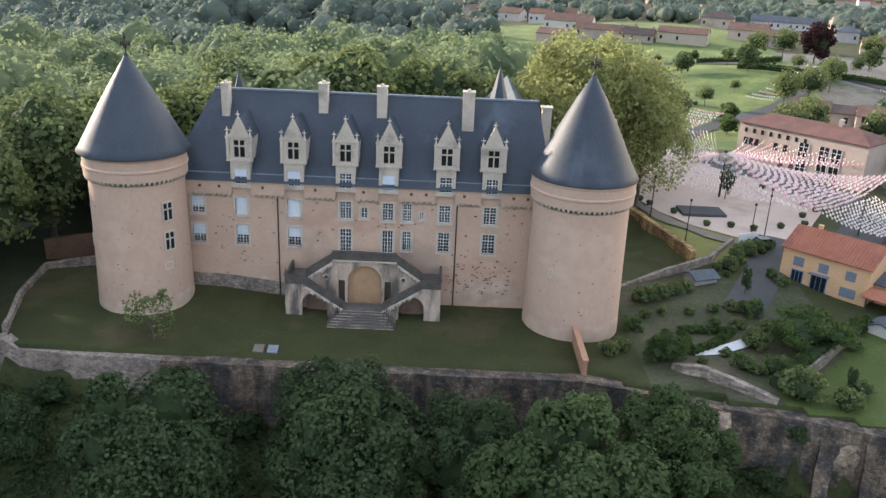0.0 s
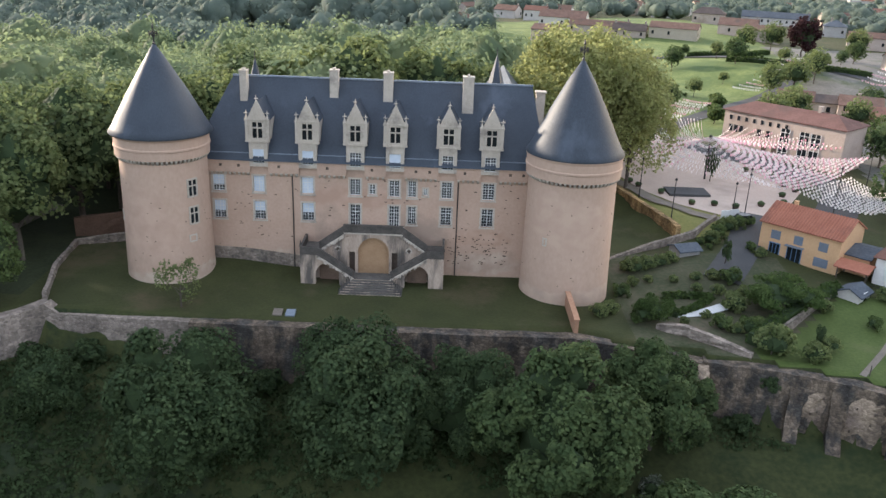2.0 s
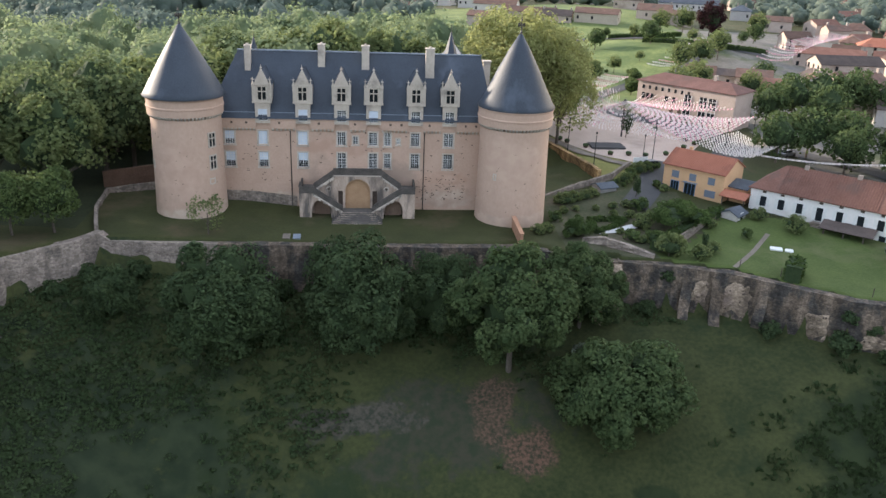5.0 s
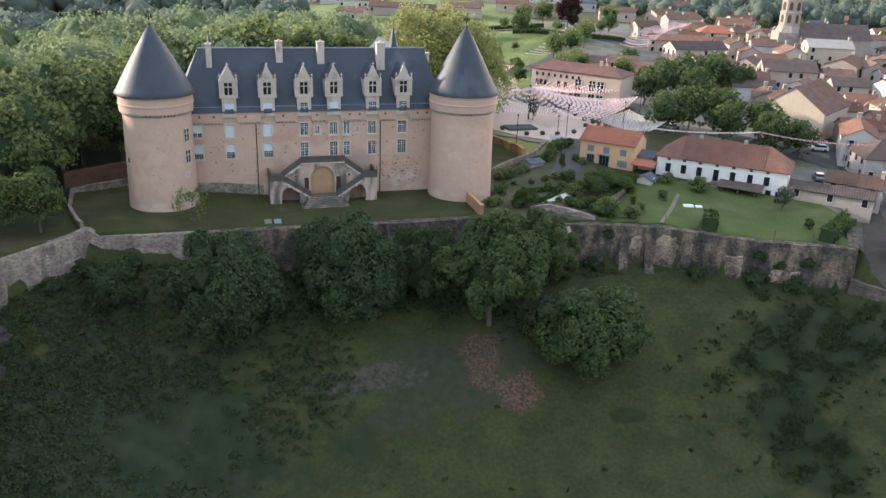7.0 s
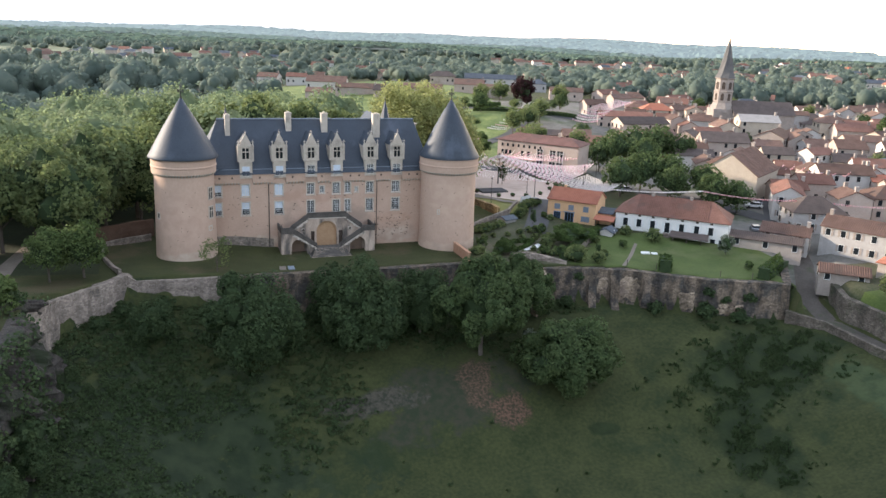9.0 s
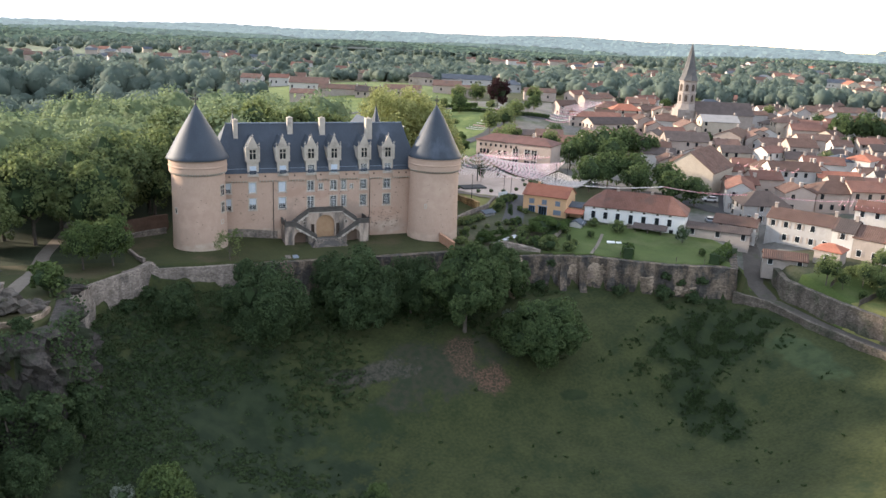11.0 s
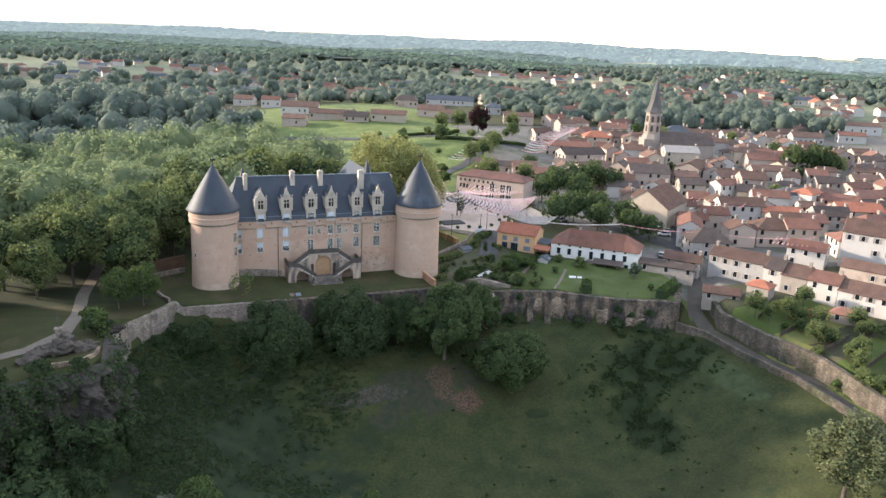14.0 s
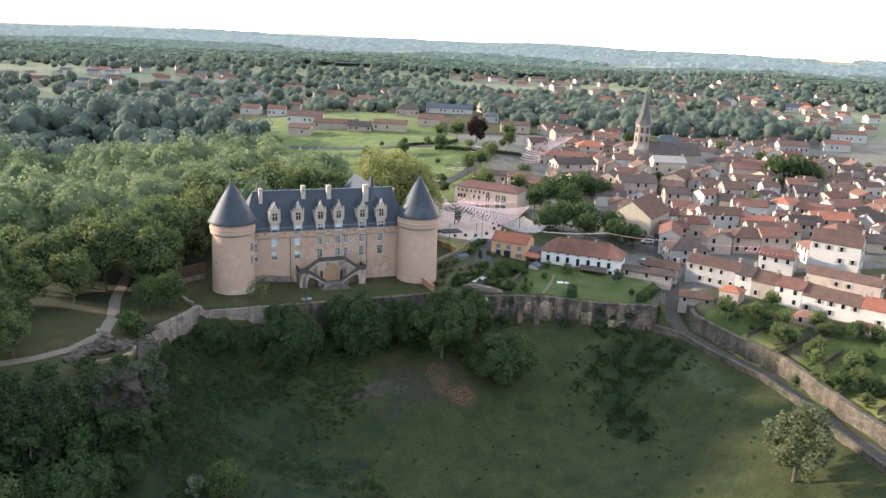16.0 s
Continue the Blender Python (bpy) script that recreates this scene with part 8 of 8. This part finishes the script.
for x, y, ang, c in ((104.0, 105.6, 60, 0), (106.2, 103.8, 60, 1), (101.6, 107.6, 60, 3), (103.2, 101.6, 150, 0), (107.4, 110.6, 55, 0), (45.4, 110.9, 200, 3), (62.8, 101.0, -25, 3), (75.0, 124.0, 30, 3), (78.5, 122.5, 30, 1), (128.5, 124.0, 58, 0), (89.5, 84.5, 60, 1)):
    car(x, y, ang, c)

# things on the lawn of the white house
for x, y, w, d, h, lab, cat in ((55.4, 76.8, 0.9, 0.5, 0.35, "long white cold frame lying on the lawn", "cold frame"), (57.2, 76.2, 0.6, 0.4, 0.3, "white garden table top on low legs", "garden table")):
    bm = bmesh.new()
    z = ground_z(x, y)
    prism(bm, [(-d, 0.0), (d, 0.0), (d * 0.9, h), (-d * 0.9, h * 0.6)], "x", -w, w)
    bmesh.ops.transform(bm, matrix=pose(x, y, z, 0, 0, -20), verts=bm.verts)
    tagged(part(cat.replace(" ", "_"), bm, WHITE_PAINT), lab, cat)
for x, y in ((51.3, 66.6), (46.4, 69.4), (61.0, 59.6), (66.2, 56.8)):
    bm = bmesh.new()
    lathe(bm, [(0.06, -0.3), (0.06, 1.3), (0.02, 1.35)], 6, 0, 0)
    bmesh.ops.translate(bm, vec=(x, y, ground_z(x, y)), verts=bm.verts)
    tagged(part("fence_post", bm, BARK), "weathered wooden post at the lawn edge", "fence post", "lawn posts")

# monument on the rock
CRAG_STONE = shader("grotto_stone", (0.055, 0.047, 0.04), (0.125, 0.107, 0.09), 0.8, 0.95, bump=0.7, fine=5, c3=(0.045, 0.05, 0.03), amount3=0.5)
mon = thing("monument", pose(-67, 49, 4.6), "rocky grotto mound with a small stone cross", "monument")
rnd = random.Random(8)
for k in range(34):
    u = rnd.random()
    r = rnd.uniform(0.7, 1.5)
    x, y = -73.2 + 11.0 * u + rnd.uniform(-0.8, 0.8), 46.0 + 4.2 * u + rnd.uniform(-1.5, 1.5)
    rise = 2.3 * math.exp(-((x + 67.2) / 2.4) ** 2) * rnd.uniform(0.5, 1.0)
    bm = bmesh.new()
    bmesh.ops.create_icosphere(bm, subdivisions=2, radius=r)
    for v in bm.verts:
        v.co *= 1 + 0.9 * noise.noise(v.co * 0.9 + Vector((k * 3.1, 0, 0)))
        v.co.z *= 0.75
    bmesh.ops.translate(bm, vec=(x, y, ground_z(x, y) + rise), verts=bm.verts)
    part("boulder", bm, CRAG_STONE, mon)
bm = bmesh.new()
box(bm, -67.9, -66.9, 50.0, 51.0, 5.4, 8.2)
box(bm, -68.05, -66.75, 49.85, 51.15, 8.2, 8.4)
part("pedestal", bm, RUBBLE_PALE, mon)
bm = bmesh.new()
box(bm, -67.47, -67.33, 50.43, 50.57, 8.4, 11.2)
box(bm, -68.0, -66.8, 50.45, 50.55, 10.2, 10.34)
part("cross", bm, DARK_STONE, mon)
wall_run("wall_grotto", [(-71.5, 42.6), (-67.5, 42.2), (-64, 43.2), (-61.6, 45.8), (-60.9, 48.6)], 0.45, RUBBLE_WARM, "low pale parapet round the grotto mound", [5.1, 5.1, 5.0, 4.9, 4.9], [3.4, 3.4, 3.4, 3.4, 3.4], seed=51, uneven=0.05)

# fences and low walls between the sloping gardens
for k, (x0, y0, x1, y1) in enumerate(((85.5, 33, 97, 37), (87, 22, 100, 26.5), (87, 12, 101, 17), (85.5, 2, 99, 7), (84, -8, 98, -3), (86, 41, 92, 44))):
    n = int(math.hypot(x1 - x0, y1 - y0) / 1.0)
    f = thing("garden_fence", pose(x0, y0, ground_z(x0, y0)), "weathered board fence between two gardens", "fence", "garden fences")
    for i in range(n):
        x, y = x0 + (x1 - x0) * (i + 0.5) / n, y0 + (y1 - y0) * (i + 0.5) / n
        bm = bmesh.new()
        box(bm, -0.48, 0.48, -0.04, 0.04, -0.4, 1.15 + 0.06 * (i % 3))
        bmesh.ops.transform(bm, matrix=pose(x, y, ground_z(x, y), 0, 0, math.degrees(math.atan2(y1 - y0, x1 - x0))), verts=bm.verts)
        part("fence_panel", bm, BARK, f)

# hedges
def hedge(pts, w, h, label):
    rng = np.random.default_rng(int(pts[0][0] * 3 + 7))
    Q = []
    for p, q in zip(pts, pts[1:]):
        L = math.dist(p, q)
        n = int(L * 60)
        t = rng.random(n)
        d = np.array([(q[0] - p[0]) / L, (q[1] - p[1]) / L])
        nn = np.array([-d[1], d[0]])
        f = rng.random(n)
        side = np.where(f < 0.4, rng.uniform(-w / 2, w / 2, n), np.where(f < 0.7, -w / 2, w / 2)) + rng.normal(size=n) * 0.08
        zz = np.where(f < 0.4, h, rng.uniform(0, h, n)) + rng.normal(size=n) * 0.07
        x, y = p[0] + d[0] * t * L + nn[0] * side, p[1] + d[1] * t * L + nn[1] * side
        z = height(x, y) + zz
        c = np.stack([x, y, z], -1)
        a, b = rng.normal(size=(n, 3)) * 0.15, rng.normal(size=(n, 3)) * 0.15
        Q.append(np.stack([c - a, c - b, c + a, c + b], 1).reshape(-1, 3))
    q = np.concatenate(Q)
    h_ob = thing("hedge", pose(pts[0][0], pts[0][1], ground_z(*pts[0])), label, "hedge")
    obj("leaves", raw("leaves", q, np.arange(len(q)).reshape(-1, 4), HEDGE), None, h_ob)
    # inner block in the dark core colour paints the shade behind the hedge leaves
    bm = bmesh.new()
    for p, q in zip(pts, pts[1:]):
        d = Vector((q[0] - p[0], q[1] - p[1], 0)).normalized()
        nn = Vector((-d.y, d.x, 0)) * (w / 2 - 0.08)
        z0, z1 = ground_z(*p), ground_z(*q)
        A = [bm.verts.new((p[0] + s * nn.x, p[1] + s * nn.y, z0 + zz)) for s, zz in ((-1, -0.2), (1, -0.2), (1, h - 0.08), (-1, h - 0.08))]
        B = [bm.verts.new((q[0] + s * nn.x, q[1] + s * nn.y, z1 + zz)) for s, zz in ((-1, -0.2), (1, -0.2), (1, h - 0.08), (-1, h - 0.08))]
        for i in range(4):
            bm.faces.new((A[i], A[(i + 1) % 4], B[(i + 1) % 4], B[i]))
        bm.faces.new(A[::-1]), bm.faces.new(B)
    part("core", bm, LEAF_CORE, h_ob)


hedge([(68.2, 56.2), (73.5, 59.6), (79.5, 63.6)], 2.2, 2.3, "clipped green hedge above the rampart corner")
hedge([(51.8, 64.4), (54.6, 68.6)], 2.2, 2.4, "tall clipped hedge block dividing the lawn")
hedge([(35.7, 75.6), (40, 80.2), (46, 85.4), (51.2, 89.6)], 1.5, 1.5, "clipped box hedge beside the garden wall")
hedge([(28.3, 87.2), (34.3, 87.2), (31.5, 84.2), (28.2, 81.8), (28.3, 87.2)], 0.7, 0.6, "low clipped hedge round a garden bed")
hedge([(92, 268), (112, 252), (130, 246)], 1.5, 1.6, "field hedge along the road")
hedge([(85, 290), (104, 280), (116, 296)], 1.5, 1.6, "field hedge round the meadow")

# undergrowth on the slope: low mounds of leaves, thick under the walls and thinning towards the meadow
rng = np.random.default_rng(77)
n = 15000
x, y = rng.uniform(-57, 60, n), rng.uniform(16, 74, n)
d, w = along(RIM, x, y)
lush = np.sin(x * 0.23 + 1.7 * np.sin(y * 0.19)) + np.sin(y * 0.31 + x * 0.11) + rng.normal(size=n) * 0.7
lush = lush + np.interp(x, [-57, -20, 5, 28, 40], [3.2, 2.9, 1.2, 0.0, -1.8]) - 3.0 * np.exp(-((x - 9) / 12) ** 2 - ((y - 48) / 6) ** 2)
keepers = ~inside(PLATEAU, x, y) & (d > 0.6) & (lush > np.interp(d, [0, 7, 12, 22, 40, 60], [-1.0, 0.6, 2.2, 3.4, 4.7, 7.0]))
x, y, d = x[keepers], y[keepers], d[keepers]
z = height(x, y)
size = rng.uniform(0.5, 1.35, len(x)) * np.interp(d, [0, 15, 40], [1.1, 0.95, 0.6])
k = 22
own = np.repeat(np.arange(len(x)), k)
o = rng.normal(size=(len(own), 3))
o /= np.linalg.norm(o, axis=1)[:, None]
o[:, 2] = np.abs(o[:, 2])
c = np.stack([x[own], y[own], z[own]], -1) + o * (size[own] * rng.uniform(0.5, 1.0, len(own)))[:, None] * np.array([1.0, 1.0, 0.55])
nor = o + rng.normal(size=o.shape) * 0.4 + np.array([0, 0, 0.5])
a = np.cross(nor, rng.normal(size=o.shape))
a /= np.linalg.norm(a, axis=1)[:, None]
b = np.cross(nor / np.linalg.norm(nor, axis=1)[:, None], a)
s_ = rng.uniform(0.11, 0.24, (len(own), 1))
q = np.stack([c - a * s_, c - b * s_ * 0.7, c + a * s_, c + b * s_ * 0.9], 1).reshape(-1, 3)
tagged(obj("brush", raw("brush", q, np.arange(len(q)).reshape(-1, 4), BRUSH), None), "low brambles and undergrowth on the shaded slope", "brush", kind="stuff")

# rank weeds standing in the damp hollows, and single tufts over the open meadow
rng = np.random.default_rng(78)
spots = [rng.normal(size=(2000, 2)) * np.array([8.5, 4.2]) + np.array([60, 44]), rng.normal(size=(700, 2)) * np.array([2.4, 5.0]) + np.array([49.5, 31]),
         rng.uniform(size=(260, 2)) * np.array([112, 62]) + np.array([-38, -4])]
tuft = np.concatenate(spots)
x, y = tuft[:, 0], tuft[:, 1]
clump = np.sin(x * 0.9 + 2 * np.sin(y * 0.6)) + np.sin(y * 1.1 - x * 0.35) + rng.normal(size=len(x)) * 0.5
d, w = along(RIM, x, y)
tuft = tuft[~inside(PLATEAU, x, y) & (d > 2.5) & (clump > 0.2)]
own = np.repeat(np.arange(len(tuft)), 12)
size = rng.uniform(0.22, 0.62, len(tuft))[own, None]
foot = np.stack([tuft[:, 0], tuft[:, 1], height(tuft[:, 0], tuft[:, 1]) - 0.05], -1)[own] + rng.normal(size=(len(own), 3)) * size * np.array([0.5, 0.5, 0.0])
tip = foot + (rng.normal(size=(len(own), 3)) * 0.45 + np.array([0, 0, 1.0])) * size * 0.9
side = rng.normal(size=(len(own), 3)) * np.array([0.11, 0.11, 0.03])
q = np.stack([foot - side * 0.5, (foot + tip) / 2 - side, tip, (foot + tip) / 2 + side], 1).reshape(-1, 3)
tagged(obj("rank_weed", raw("rank_weed", q, np.arange(len(q)).reshape(-1, 4), BRUSH), None), "rank dark weeds and tufts of grass in the meadow", "weeds", kind="stuff")

# ivy and shrubs at the foot of the walls
sr = random.Random(5)
for x, y, s in ((-46, 71.5, 1.1), (-40, 72.8, 1.2), (-28, 72.2, 1.3), (-20, 71.6, 1.2), (-15, 70.5, 1.4), (-2, 71.5, 1.0), (6, 71.8, 1.1), (15, 70.0, 1.3), (19, 69.5, 1.4), (27, 67.0, 1.1), (33, 68.6, 1.0), (48.5, 61.5, 1.0), (56.5, 56.6, 1.3), (62, 53.8, 1.1), (-50, 67.5, 1.0)):
    tree("bush_dark", x, y, s, sr.uniform(0, 6), z=ground_z(x, y) - 0.3, label="dark shrub at the foot of the rampart", group="rampart shrubs")
for x, y, z, s in ((57.5, 57.9, -2.4, 0.8), (60.5, 56.6, -3.6, 0.7), (36, 69.6, -1.2, 0.7), (64.5, 54.9, -3.0, 0.8)):
    tree("bush_dark", x, y, s, sr.uniform(0, 6), z=z - 0.8, label="ivy bush rooted in the rampart face", group="rampart shrubs")
